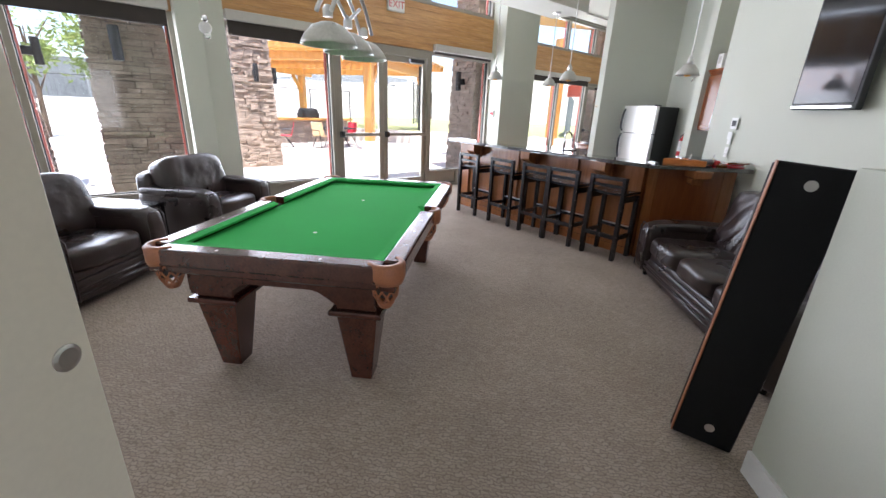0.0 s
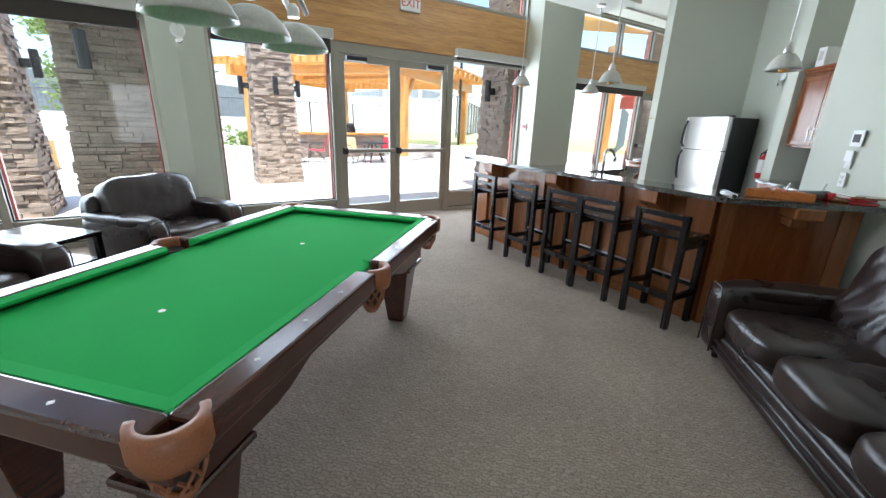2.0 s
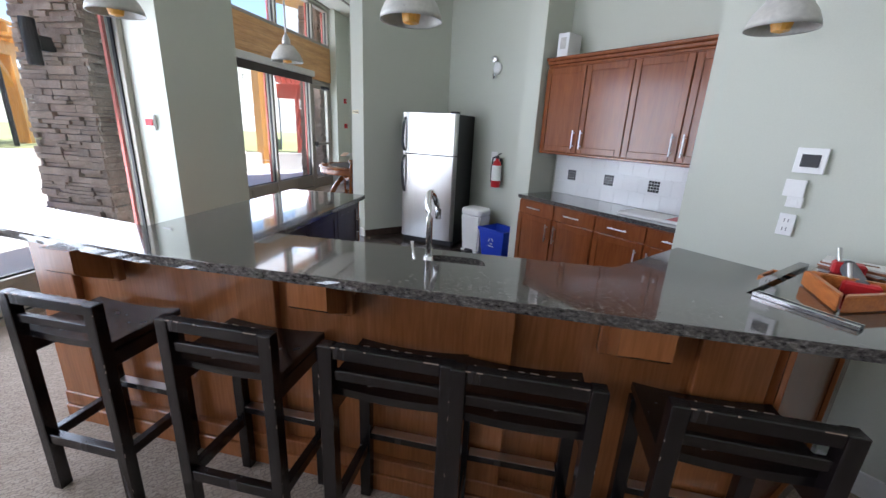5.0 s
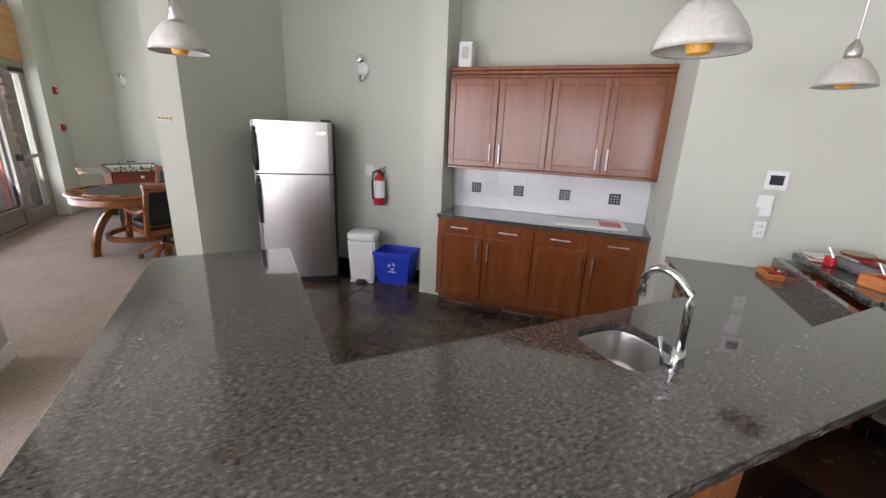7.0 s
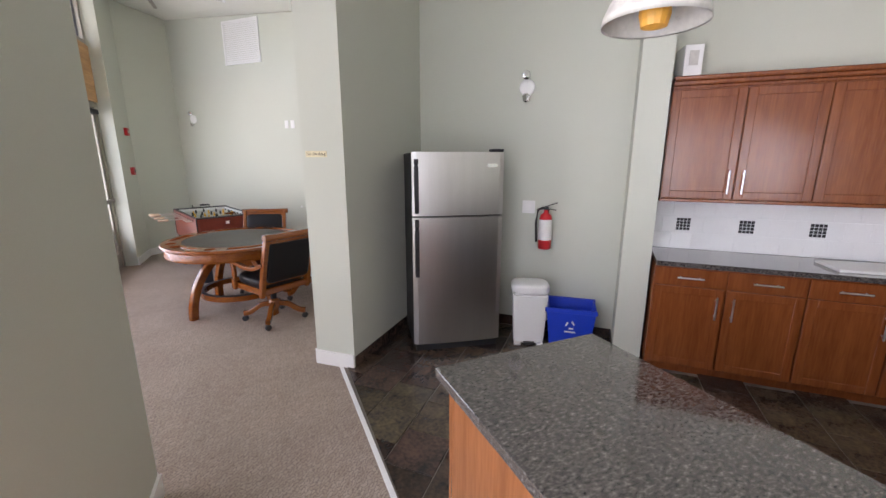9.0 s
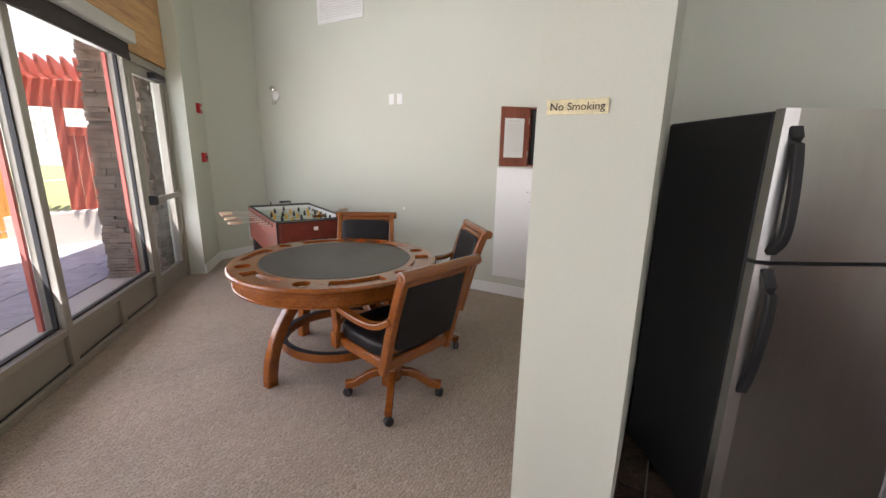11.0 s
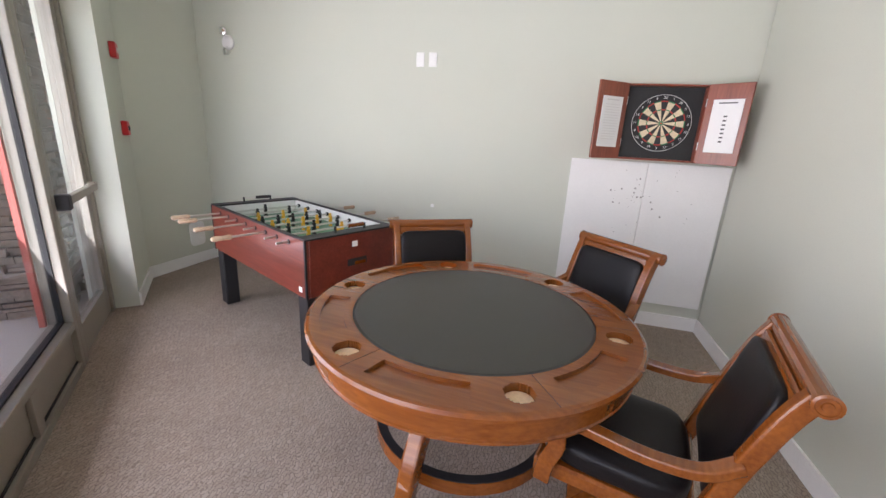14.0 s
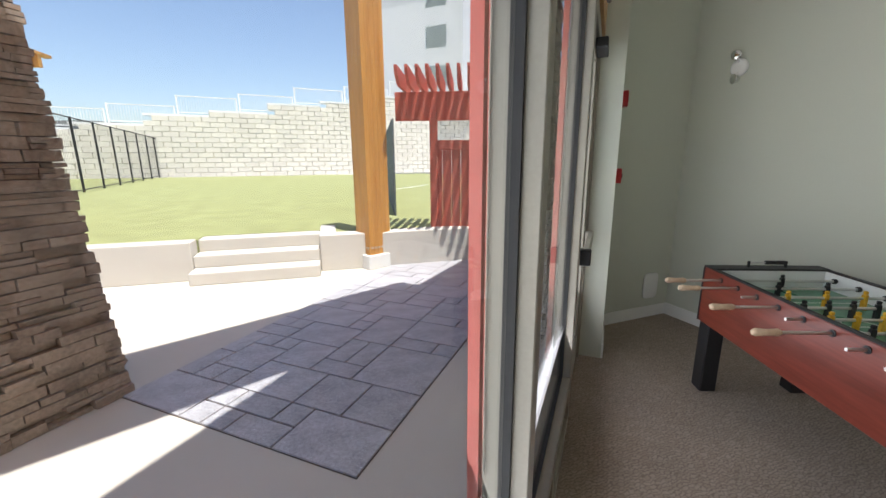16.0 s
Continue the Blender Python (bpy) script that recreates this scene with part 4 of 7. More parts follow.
# ---- bar stools ----
def stool(m, label):
    """Local +y is the front (towards the bar)."""
    o = thing("bar_stool", m, label, "bar stool", "stools along the bar")
    w, d, t = 0.19, 0.15, 0.045
    hb = 0.905
    for s in (-1, 1):
        part("back_leg", bx(s * w - t / 2, s * w + t / 2, -d - t / 2, -d + t / 2, 0, hb, 0.003), M_espresso, o)
        part("front_leg", bx(s * w - t / 2, s * w + t / 2, d - t / 2, d + t / 2, 0, 0.70, 0.003), M_espresso, o)
        part("side_rail", bx(s * w - 0.012, s * w + 0.012, -d + t / 2, d - t / 2, 0.64, 0.70, 0.002), M_espresso, o)
        part("side_stretcher", bx(s * w - 0.016, s * w + 0.016, -d + t / 2, d - t / 2, 0.235, 0.28, 0.002), M_espresso, o)
    part("top_rail", bx(-w + t / 2, w - t / 2, -d - t / 2 + 0.004, -d + t / 2 - 0.004, hb - 0.042, hb, 0.003), M_espresso, o)
    part("back_rail", bx(-w + t / 2, w - t / 2, -d - 0.01, -d + 0.012, 0.785, 0.82, 0.003), M_espresso, o)
    part("back_stretcher", bx(-w + t / 2, w - t / 2, -d - 0.016, -d + 0.016, 0.235, 0.28, 0.002), M_espresso, o)
    f = part("front_stretcher", bx(-w + t / 2, w - t / 2, d - 0.014, d + 0.014, 0.30, 0.335, 0.002), M_espresso, o)
    part("kick_plate", bx(-w + t / 2 + 0.005, w - t / 2 - 0.005, d - 0.02, d + 0.018, 0.3355, 0.339), M_steel, f, "worn metal kick strip")
    bm = bmesh.new()
    n = 8
    grid = []
    for i in range(n + 1):
        x = -w - 0.02 + (2 * w + 0.04) * i / n
        z = 0.722 + 0.014 * (2 * i / n - 1) ** 2
        grid.append([bm.verts.new((x, y, zz)) for y, zz in ((-d + 0.02, z - 0.02), (d + 0.02, z - 0.02), (d + 0.02, z + 0.008), (-d + 0.02, z + 0.008))])
    for a, b in zip(grid, grid[1:]):
        for j in range(4):
            bm.faces.new((a[j], a[(j + 1) % 4], b[(j + 1) % 4], b[j]))
    bm.faces.new(grid[0])
    bm.faces.new(grid[-1])
    bmesh.ops.recalc_face_normals(bm, faces=bm.faces[:])
    part("seat", bm, M_espresso, o, "dished dark wooden seat")
    rnd_ = random.Random(17)
    chips = bmesh.new()
    for k in range(16):
        x, ln = rnd_.uniform(-w, w), rnd_.uniform(0.004, 0.028)
        side = rnd_.choice((-1, 1))
        y = -d + side * (t / 2 - 0.0045)
        box(chips, x, min(w, x + ln), y - 0.0012, y + 0.0012, hb - 0.0028, hb - 0.0004)
    for sx in (-1, 1):
        for k in range(7):
            z, ln = rnd_.uniform(0.05, hb - 0.03), rnd_.uniform(0.004, 0.02)
            box(chips, sx * (w + t / 2 - 0.002) - 0.001, sx * (w + t / 2 - 0.002) + 0.001, -d - t / 2 + 0.0008, -d - t / 2 + 0.0028, z, z + ln)
    tagged(part("worn_edge", chips, M_worn, o), "pale chips where the stain has worn off", "", "", "stuff")
    return o


SL = "dark espresso wooden bar stool with worn edges"
st = stool(pose(0.685, 7.26, 0, 0, 0, -91), SL)
for x, y, a in ((0.665, 6.575, -91), (0.652, 5.99, -91), (0.638, 5.582, -90), (0.62, 5.005, -92)):
    copy_thing(st, pose(x, y, 0, 0, 0, a))


# ---- pendant lamps over the bar ----
def pendant(x, y, z, label="frosted glass pendant lamp with an amber bulb on a steel rod"):
    zc = 3.07 if 7.1 < y < 7.78 else ceil_z(x, y)
    o = thing("pendant_lamp", pose(x, y, 0), label, "pendant lamp", "pendants over the bar")
    s = part("shade", glass_shade(bmesh.new(), 0.11, 0.115, pose(0, 0, z)), M_frost, o, smooth=True)
    part("bulb", lathe(bmesh.new(), [(0.0, z - 0.012), (0.028, z - 0.005), (0.034, z + 0.02), (0.03, z + 0.06), (0.018, z + 0.085)], 14), M_bulb, s, "amber compact bulb")
    part("socket", lathe(bmesh.new(), [(0.026, z + 0.115), (0.03, z + 0.13), (0.028, z + 0.155), (0.016, z + 0.175), (0.008, z + 0.19)], 14), M_steel, o, smooth=True)
    part("rod", tube(bmesh.new(), [(0, 0, z + 0.18), (0, 0, zc - 0.02)], 0.006), M_steel, o)
    part("canopy", lathe(bmesh.new(), [(0.0, zc - 0.03), (0.05, zc - 0.028), (0.062, zc - 0.015), (0.062, zc - 0.001)], 16), M_steel, o)
    return o


pendant(1.31, 4.79, 1.94)
pendant(1.08, 6.10, 1.91)
pendant(1.24, 7.54, 1.975)
pendant(2.46, 7.43, 1.96)


# ---- cabinet alcove (local x runs along the wall, outwards is -y) ----
# local frame: origin at the alcove's left front corner, x to the right, y into the wall
K = Matrix.Translation((3.87, 5.53, 0)) @ Matrix(((-0.7071, 0.7071, 0, 0), (-0.7071, -0.7071, 0, 0), (0, 0, 1, 0), (0, 0, 0, 1)))
LEN = 1.865
low = thing("base_cabinet", K, "cherry wood base cabinets with four drawers and doors", "cabinet")
part("body", bx(0.0, LEN, -0.12, 0.37, 0.09, 0.886), M_cab, low)
part("plinth", bx(0.0, LEN, -0.05, 0.38, 0.0, 0.089), M_cab, low)
q = LEN / 4
for i in range(4):
    a, b = i * q + 0.006, (i + 1) * q - 0.006
    e = unit_door(low, a, b, 0.745, 0.872, M_cab, ((a + b) / 2, 0.81, False, 0.17), True)
    e.name = "drawer"
    e.matrix_basis = pose(0, -0.12, 0)
    e = unit_door(low, a, b, 0.105, 0.735, M_cab, (b - 0.045 if i % 2 == 0 else a + 0.045, 0.60, True, 0.17))
    e.matrix_basis = pose(0, -0.12, 0)
o = tagged(part("cabinet_worktop", slab([(0.0, -0.165), (LEN, -0.165), (LEN, 0.375), (0.0, 0.375)], 0.888, 0.925, 0.002, 0.1, 9), M_granite, m=K), "grey granite worktop on the base cabinets", "worktop")
up = thing("wall_cabinet", K, "cherry wood wall cabinets with four doors and a crown", "cabinet")
part("body", bx(0.0, LEN, 0.09, 0.379, 1.37, 2.16), M_cab, up)
part("bottom_rail", bx(-0.005, LEN + 0.005, 0.072, 0.379, 1.345, 1.369, 0.004), M_cab, up)
for i in range(4):
    a, b = i * q + 0.004, (i + 1) * q - 0.004
    e = unit_door(up, a, b, 1.375, 2.15, M_cab, (b - 0.04 if i % 2 == 0 else a + 0.04, 1.50, True, 0.17))
    e.matrix_basis = pose(0, 0.09, 0)
bm = bmesh.new()
for z0, z1, p in ((2.16, 2.185, 0.015), (2.185, 2.215, 0.035), (2.215, 2.245, 0.055)):
    box(bm, 0.0, LEN + p * 0.5, 0.09 - p, 0.379, z0, z1, 0.006)
part("crown", bm, M_cab, up)
bs = thing("backsplash", K, "white tile backsplash with small dark mosaic accents", "backsplash", "", "structure")
part("tile_bed", bx(0.0, LEN, 0.3655, 0.380, 0.926, 1.345), M_tilew, bs)
tw = 0.15
k = 0
mos = [0.18, 0.62, 1.07, 1.52]
for r in range(3):
    z0 = 0.928 + r * 0.1385
    x = -0.075 * (r % 2)
    while x < LEN:
        a, b = max(0.001, x + 0.0015), min(LEN - 0.001, x + tw - 0.0015)
        if b - a > 0.02:
            part("tile", bx(a, b, 0.363, 0.371, z0, z0 + 0.1355, 0.0015), M_tilew, bs)
        x += tw
for m0 in mos:
    for i in range(4):
        for j in range(4):
            part("mosaic_tile", bx(m0 + i * 0.026, m0 + i * 0.026 + 0.022, 0.359, 0.3628, 1.085 + j * 0.026, 1.085 + j * 0.026 + 0.022, 0.001), M_blackmetal, bs, "small dark mosaic tile" if i + j == 0 else "")
o = thing("document_board", K @ pose(1.38, 0.08, 0.926, 0, 0, 4), "white drawing board with colourful sheets on the worktop", "board")
part("board", bx(-0.30, 0.30, -0.15, 0.15, 0.0, 0.02, 0.003), M_plastic, o)
part("sheet", bx(-0.27, 0.05, -0.12, 0.12, 0.0205, 0.0215), M_white, o)
part("sheet", bx(0.08, 0.26, -0.11, 0.10, 0.0205, 0.0212), M_red, o, "sheet with red print")
o = thing("document_box", K @ pose(0.10, 0.22, 2.246, 0, 0, 8), "white cardboard box standing on the wall cabinets", "box")
part("body", bx(-0.06, 0.06, -0.11, 0.11, 0.0, 0.22, 0.004), M_plastic, o)
part("label_strip", bx(-0.03, 0.03, -0.113, -0.111, 0.08, 0.18), M_frost, o)

# ---- fridge ----
FR = Matrix.Translation((4.775, 7.215, 0)) @ pose(0, 0, 0, 0, 0, -102.5)
o = thing("refrigerator", FR, "stainless steel two door refrigerator with dark sides", "refrigerator")
part("body", bx(0.0, 0.765, 0.055, 0.64, 0.03, 1.715, 0.008), M_blackmetal, o)
part("base_grille", bx(0.02, 0.745, 0.03, 0.6, 0.0, 0.075), M_blackmetal, o)


def bowed_door(x0, x1, z0, z1, bow=0.012, n=20):
    """A refrigerator door whose face curves gently outwards."""
    bm = bmesh.new()
    prof = []
    for i in range(n + 1):
        u = 2 * i / n - 1
        edge = 0.012 * max(0.0, (abs(u) - 0.94) / 0.06) ** 2
        prof.append((x0 + (x1 - x0) * i / n, -bow * (1 - u * u) + edge))
    loop = prof + [(x1, 0.05), (x0, 0.05)]
    return prism(bm, loop, z0, z1)


d1 = part("lower_door", bowed_door(0.0, 0.765, 0.085, 1.195), M_steel, o, "brushed steel lower door")
d2 = part("freezer_door", bowed_door(0.0, 0.765, 1.21, 1.72), M_steel, o, "brushed steel freezer door")
part("handle", tube(bmesh.new(), [(0.035, -0.002, 1.24), (0.03, -0.045, 1.30), (0.028, -0.05, 1.42), (0.03, -0.03, 1.58), (0.035, 0.0, 1.66)], 0, flat=(0.035, 0.02)), M_blackmetal, d2, "curved black handle")
part("handle", tube(bmesh.new(), [(0.035, -0.002, 1.18), (0.03, -0.045, 1.10), (0.028, -0.05, 0.98), (0.03, -0.03, 0.80), (0.035, 0.0, 0.70)], 0, flat=(0.035, 0.02)), M_blackmetal, d1, "curved black handle")
part("badge", bx(0.62, 0.70, -0.012, -0.0045, 1.60, 1.625), M_chrome, d2)
part("hinge_cap", bx(0.66, 0.76, 0.005, 0.10, 1.7205, 1.745, 0.006), M_blackmetal, o)

# ---- bins, extinguisher, wall fittings ----
o = thing("pedal_bin", pose(4.60, 6.16, 0, 0, 0, -120), "white plastic pedal bin with a domed lid", "bin")
bm = bmesh.new()
a = [bm.verts.new(p) for p in ((-0.13, -0.10, 0.02), (0.13, -0.10, 0.02), (0.13, 0.10, 0.02), (-0.13, 0.10, 0.02))]
b = [bm.verts.new(p) for p in ((-0.155, -0.125, 0.50), (0.155, -0.125, 0.50), (0.155, 0.125, 0.50), (-0.155, 0.125, 0.50))]
bm.faces.new(a[::-1]), bm.faces.new(b)
for i in range(4):
    bm.faces.new((a[i], a[(i + 1) % 4], b[(i + 1) % 4], b[i]))
bmesh.ops.bevel(bm, geom=bm.edges[:], offset=0.02, segments=2, affect="EDGES")
part("body", bm, M_plastic, o)
part("lid", shift(pillow(0.335, 0.275, 0.11, 4, 0.0), 0, 0, 0.535), M_plastic, o, smooth=True)
part("foot", bx(-0.13, -0.07, -0.12, 0.1, 0.0, 0.03, 0.004), M_plastic, o)
part("foot", bx(0.07, 0.13, -0.12, 0.1, 0.0, 0.03, 0.004), M_plastic, o)
part("pedal", bx(-0.05, 0.05, -0.15, -0.08, 0.03, 0.045, 0.004), M_blackmetal, o)
o = thing("recycling_bin", pose(4.42, 5.83, 0, 0, 0, -130), "blue plastic recycling bin with a white symbol", "recycling bin")
bm = bmesh.new()
outer = [(0.17, 0.12, 0.0), (0.21, 0.16, 0.38)]
inner = [(0.20, 0.15, 0.38), (0.16, 0.11, 0.02)]
rings = []
for w, d_, z in outer + inner:
    rings.append([bm.verts.new((sx * w, sy * d_, z)) for sx, sy in ((-1, -1), (1, -1), (1, 1), (-1, 1))])
for p, q2 in zip(rings, rings[1:]):
    for i in range(4):
        bm.faces.new((p[i], p[(i + 1) % 4], q2[(i + 1) % 4], q2[i]))
bm.faces.new(rings[0][::-1]), bm.faces.new(rings[-1])
bmesh.ops.recalc_face_normals(bm, faces=bm.faces[:])
part("body", bm, M_blue, o)
part("rim", box(box(bmesh.new(), -0.22, 0.22, -0.172, -0.158, 0.345, 0.385, 0.004), -0.22, 0.22, 0.158, 0.172, 0.345, 0.385, 0.004), M_blue, o)
sym = bmesh.new()
for i in range(3):
    t = radians(90 + 120 * i)
    box(sym, -0.028, 0.012, -0.001, 0.001, -0.007, 0.007, m=pose(0, -0.149, 0.23, 0, math.degrees(t) + 90, 0) @ pose(0.0, 0, 0.03))
part("symbol", sym, M_plastic, o, "white recycling arrows")
part("label_strip", bx(-0.045, 0.045, -0.147, -0.1445, 0.16, 0.172), M_plastic, o)


def extinguisher(m):
    o = thing("fire_extinguisher", m, "red fire extinguisher with a black hose on the wall", "fire extinguisher")
    part("cylinder", lathe(bmesh.new(), [(0.0, 0.0), (0.055, 0.0), (0.06, 0.015), (0.06, 0.27), (0.045, 0.315), (0.02, 0.335), (0.02, 0.36)], 20), M_red, o, smooth=True)
    part("label_band", lathe(bmesh.new(), [(0.0612, 0.085), (0.0612, 0.275)], 20, None, False), M_plastic, o, smooth=True)
    part("valve", bx(-0.02, 0.02, -0.02, 0.02, 0.36, 0.39, 0.004), M_blackmetal, o)
    part("lever", tube(tube(bmesh.new(), [(-0.01, 0, 0.39), (0.10, -0.03, 0.43)], 0, flat=(0.02, 0.006)), [(-0.01, 0, 0.375), (0.09, -0.03, 0.365)], 0, flat=(0.02, 0.006)), M_blackmetal, o)
    part("hose", tube(bmesh.new(), [(-0.02, 0, 0.38), (-0.07, -0.01, 0.36), (-0.085, -0.01, 0.25), (-0.075, -0.01, 0.06)], 0.011, 8), M_black, o, smooth=True)
    part("bracket", bx(-0.02, 0.02, 0.058, 0.075, 0.05, 0.36), M_blackmetal, o)
    return o


extinguisher(pose(4.70, 5.95, 0.85, 0, 0, -135))


def twin_light(m, label="white emergency light with two chrome lamp heads"):
    o = thing("emergency_light", m, label, "emergency light", "emergency lights")
    part("base", lathe(bmesh.new(), [(0.07, 0.0), (0.07, 0.02), (0.055, 0.03), (0.0, 0.03)], 20, pose(0, 0, 0, 90)), M_plastic, o, smooth=True)
    for s in (-1, 1):
        h = part("lamp_head", lathe(bmesh.new(), [(0.012, -0.05), (0.03, -0.035), (0.04, 0.0), (0.036, 0.005), (0.0, 0.002)], 14, pose(0.0, -0.07, s * 0.095, 90, 0, s * 25)), M_chrome, o, "round chrome lamp head", smooth=True)
        part("arm", tube(bmesh.new(), [(0, -0.02, s * 0.03), (0, -0.05, s * 0.08)], 0.008), M_plastic, o)
    return o


twin_light(pose(4.94, 6.045, 2.29, 0, 0, 225))


def plate(name, m, w, h, label, cat, detail="switch"):
    o = thing(name, m, label, cat)
    part("cover", bx(-w / 2, w / 2, -0.008, 0.0, -h / 2, h / 2, 0.002), M_plastic, o)
    if detail == "switch":
        part("rocker", bx(-w * 0.22, w * 0.22, -0.012, -0.0085, -h * 0.25, h * 0.25, 0.001), M_white, o)
    elif detail == "outlet":
        for s in (-1, 1):
            r = part("socket", bx(-w * 0.22, w * 0.22, -0.011, -0.0085, s * h * 0.2 - h * 0.13, s * h * 0.2 + h * 0.13, 0.001), M_white, o)
            part("slot", box(bx(-0.009, -0.006, -0.0125, -0.0112, s * h * 0.2 - 0.008, s * h * 0.2 + 0.008), 0.006, 0.009, -0.0125, -0.0112, s * h * 0.2 - 0.008, s * h * 0.2 + 0.008), M_black, r)
    elif detail == "panel":
        part("screen", bx(-w * 0.3, w * 0.3, -0.012, -0.0085, -h * 0.25, h * 0.25, 0.001), M_blackmetal, o, "dark display")
    return o


TVW = lambda x, z: pose(x, x + 2.664, z, 0, 0, 45 + 180)
plate("thermostat", TVW(1.68, 1.48), 0.115, 0.115, "white touch panel with a dark screen on the wall", "thermostat", "panel")
plate("light_switch", TVW(1.70, 1.35), 0.08, 0.08, "white thermostat cover on the wall", "wall plate", "plain")
plate("light_switch", TVW(1.69, 1.285), 0.065, 0.05, "white wall switch below the panel", "light switch")
plate("power_outlet", TVW(1.695, 1.175), 0.065, 0.105, "white double power outlet on the wall", "power outlet", "outlet")
plate("light_switch", pose(4.90, 6.0, 1.22, 0, 0, 225), 0.12, 0.12, "white double light switch beside the fridge", "light switch")
o = thing("fire_alarm", pose(2.858, 9.10, 1.47, 0, 0, -90), "red and white fire alarm pull station", "fire alarm")
part("body", bx(-0.05, 0.05, -0.03, 0, -0.07, 0.07, 0.006), M_plastic, o)
part("pull_bar", bx(-0.04, 0.04, -0.04, -0.031, -0.03, 0.03, 0.004), M_red, o, "red pull bar")
twin_light(pose(-2.42, 8.93, 2.33, 0, 0, 0), "white emergency light with two heads on the column")

# ---- television, leaning board, entrance strike ----
o = thing("television", pose(0.815, 3.485, 1.61, 0, 0, 225), "black flat television on the wall above the sofa", "television")
part("case", bx(-0.32, 0.32, -0.09, -0.04, 0.0, 0.95, 0.006), M_blackmetal, o)
part("screen", bx(-0.295, 0.295, -0.094, -0.0905, 0.05, 0.92), mat("tv_glass", (0.012, 0.012, 0.014), 0.08, 0, 0.1), o, "glossy dark screen")
part("mount", bx(-0.1, 0.1, -0.04, 0.0, 0.3, 0.6), M_blackmetal, o)
part("bottom_bar", bx(-0.30, 0.30, -0.10, -0.0945, 0.012, 0.03), M_chrome, o)
o = thing("folded_board", pose(-1.59, 3.19, 0.012, 0, 0, -70) @ pose(0, 0, 0.0, 0, 4, 0), "black board with silver discs leaning at the wall", "board")
part("panel", bx(-0.155, 0.092, -0.035, 0.005, 0.005, 1.345, 0.006), mat("black_felt_board", (0.005, 0.005, 0.006), 0.95, 0, 0.2), o)
part("edge", bx(-0.161, -0.156, -0.036, 0.01, 0.004, 1.347, 0.003), M_pocket, o, "worn wooden edge")
part("second_leaf", bx(-0.165, 0.08, 0.012, 0.03, 0.002, 1.335, 0.004), M_black, o, "dark second leaf")
for z in (0.10, 1.27):
    part("disc", lathe(bmesh.new(), [(0.021, 0), (0.021, 0.003), (0.0, 0.004)], 20, pose(-0.02 if z < 1 else -0.035, -0.0355, z, 90)), M_steel, o, "silver disc")
o = thing("door_jamb", pose(-3.755, 3.515, 0, 0, 0, -45), "beige painted entrance door jamb with a strike plate", "door jamb", "", "structure")
part("lining", bx(-0.005, 0.02, -0.40, 0.085, 0, 2.1, 0.003), mat("beige_door_paint", (0.66, 0.61, 0.48), 0.5, 0, 0.03, 2, 90), o)
part("strike_plate", lathe(bmesh.new(), [(0.019, 0), (0.019, 0.002), (0.014, 0.004), (0, 0.004)], 18, pose(0.0205, 0.048, 1.16, 0, 90)), M_steel, o, "round steel strike")

# ---- tiled floor of the kitchen ----
kf = thing("floor_slate", None, "dark slate floor tiles laid diagonally", "floor", "", "structure")


def inside(p, poly):
    c, j = False, len(poly) - 1
    for i in range(len(poly)):
        (xi, yi), (xj, yj) = poly[i], poly[j]
        if (yi > p[1]) != (yj > p[1]) and p[0] < (xj - xi) * (p[1] - yi) / (yj - yi) + xi:
            c = not c
        j = i
    return c


KP = [(1.46, 7.79), (4.80, 7.82), (5.70, 6.85), (4.30, 5.42), (4.02, 5.68), (3.88, 5.55), (2.45, 4.25), (2.0, 4.70), (1.46, 5.15)]
tile_mesh = None
YS = 7.80
for i in range(-6, 24):
    for j in range(-6, 26):
        s = 0.305
        u, v = (i + 0.5) * s, (j + (0.5 if i % 2 else 0.0)) * s
        x, y = 3.2 + (u - v) * 0.7071, 2.2 + (u + v) * 0.7071
        if not inside((x, min(y, 7.75)), KP) or y > YS + 0.2:
            continue
        if y > YS - 0.215:
            b = bx(-0.149, 0.149, -0.149, 0.149, 0.0, 0.012, 0.002)
            bmesh.ops.transform(b, matrix=pose(x, y, 0, 0, 0, 45), verts=b.verts)
            r = bmesh.ops.bisect_plane(b, geom=b.verts[:] + b.edges[:] + b.faces[:], plane_co=(0, YS, 0), plane_no=(0, 1, 0), clear_outer=True)
            if len(b.verts) > 3:
                part("tile", b, M_slate, kf)
            else:
                b.free()
        elif tile_mesh is None:
            t0 = part("tile", bx(-0.149, 0.149, -0.149, 0.149, 0.0, 0.012, 0.002), M_slate, kf, m=pose(x, y, 0, 0, 0, 45))
            tile_mesh = t0.data
        else:
            t1 = new("tile", tile_mesh)
            t1.matrix_basis = pose(x, y, random.uniform(-0.0012, 0.0), 0, 0, 45)
            t1.parent = kf

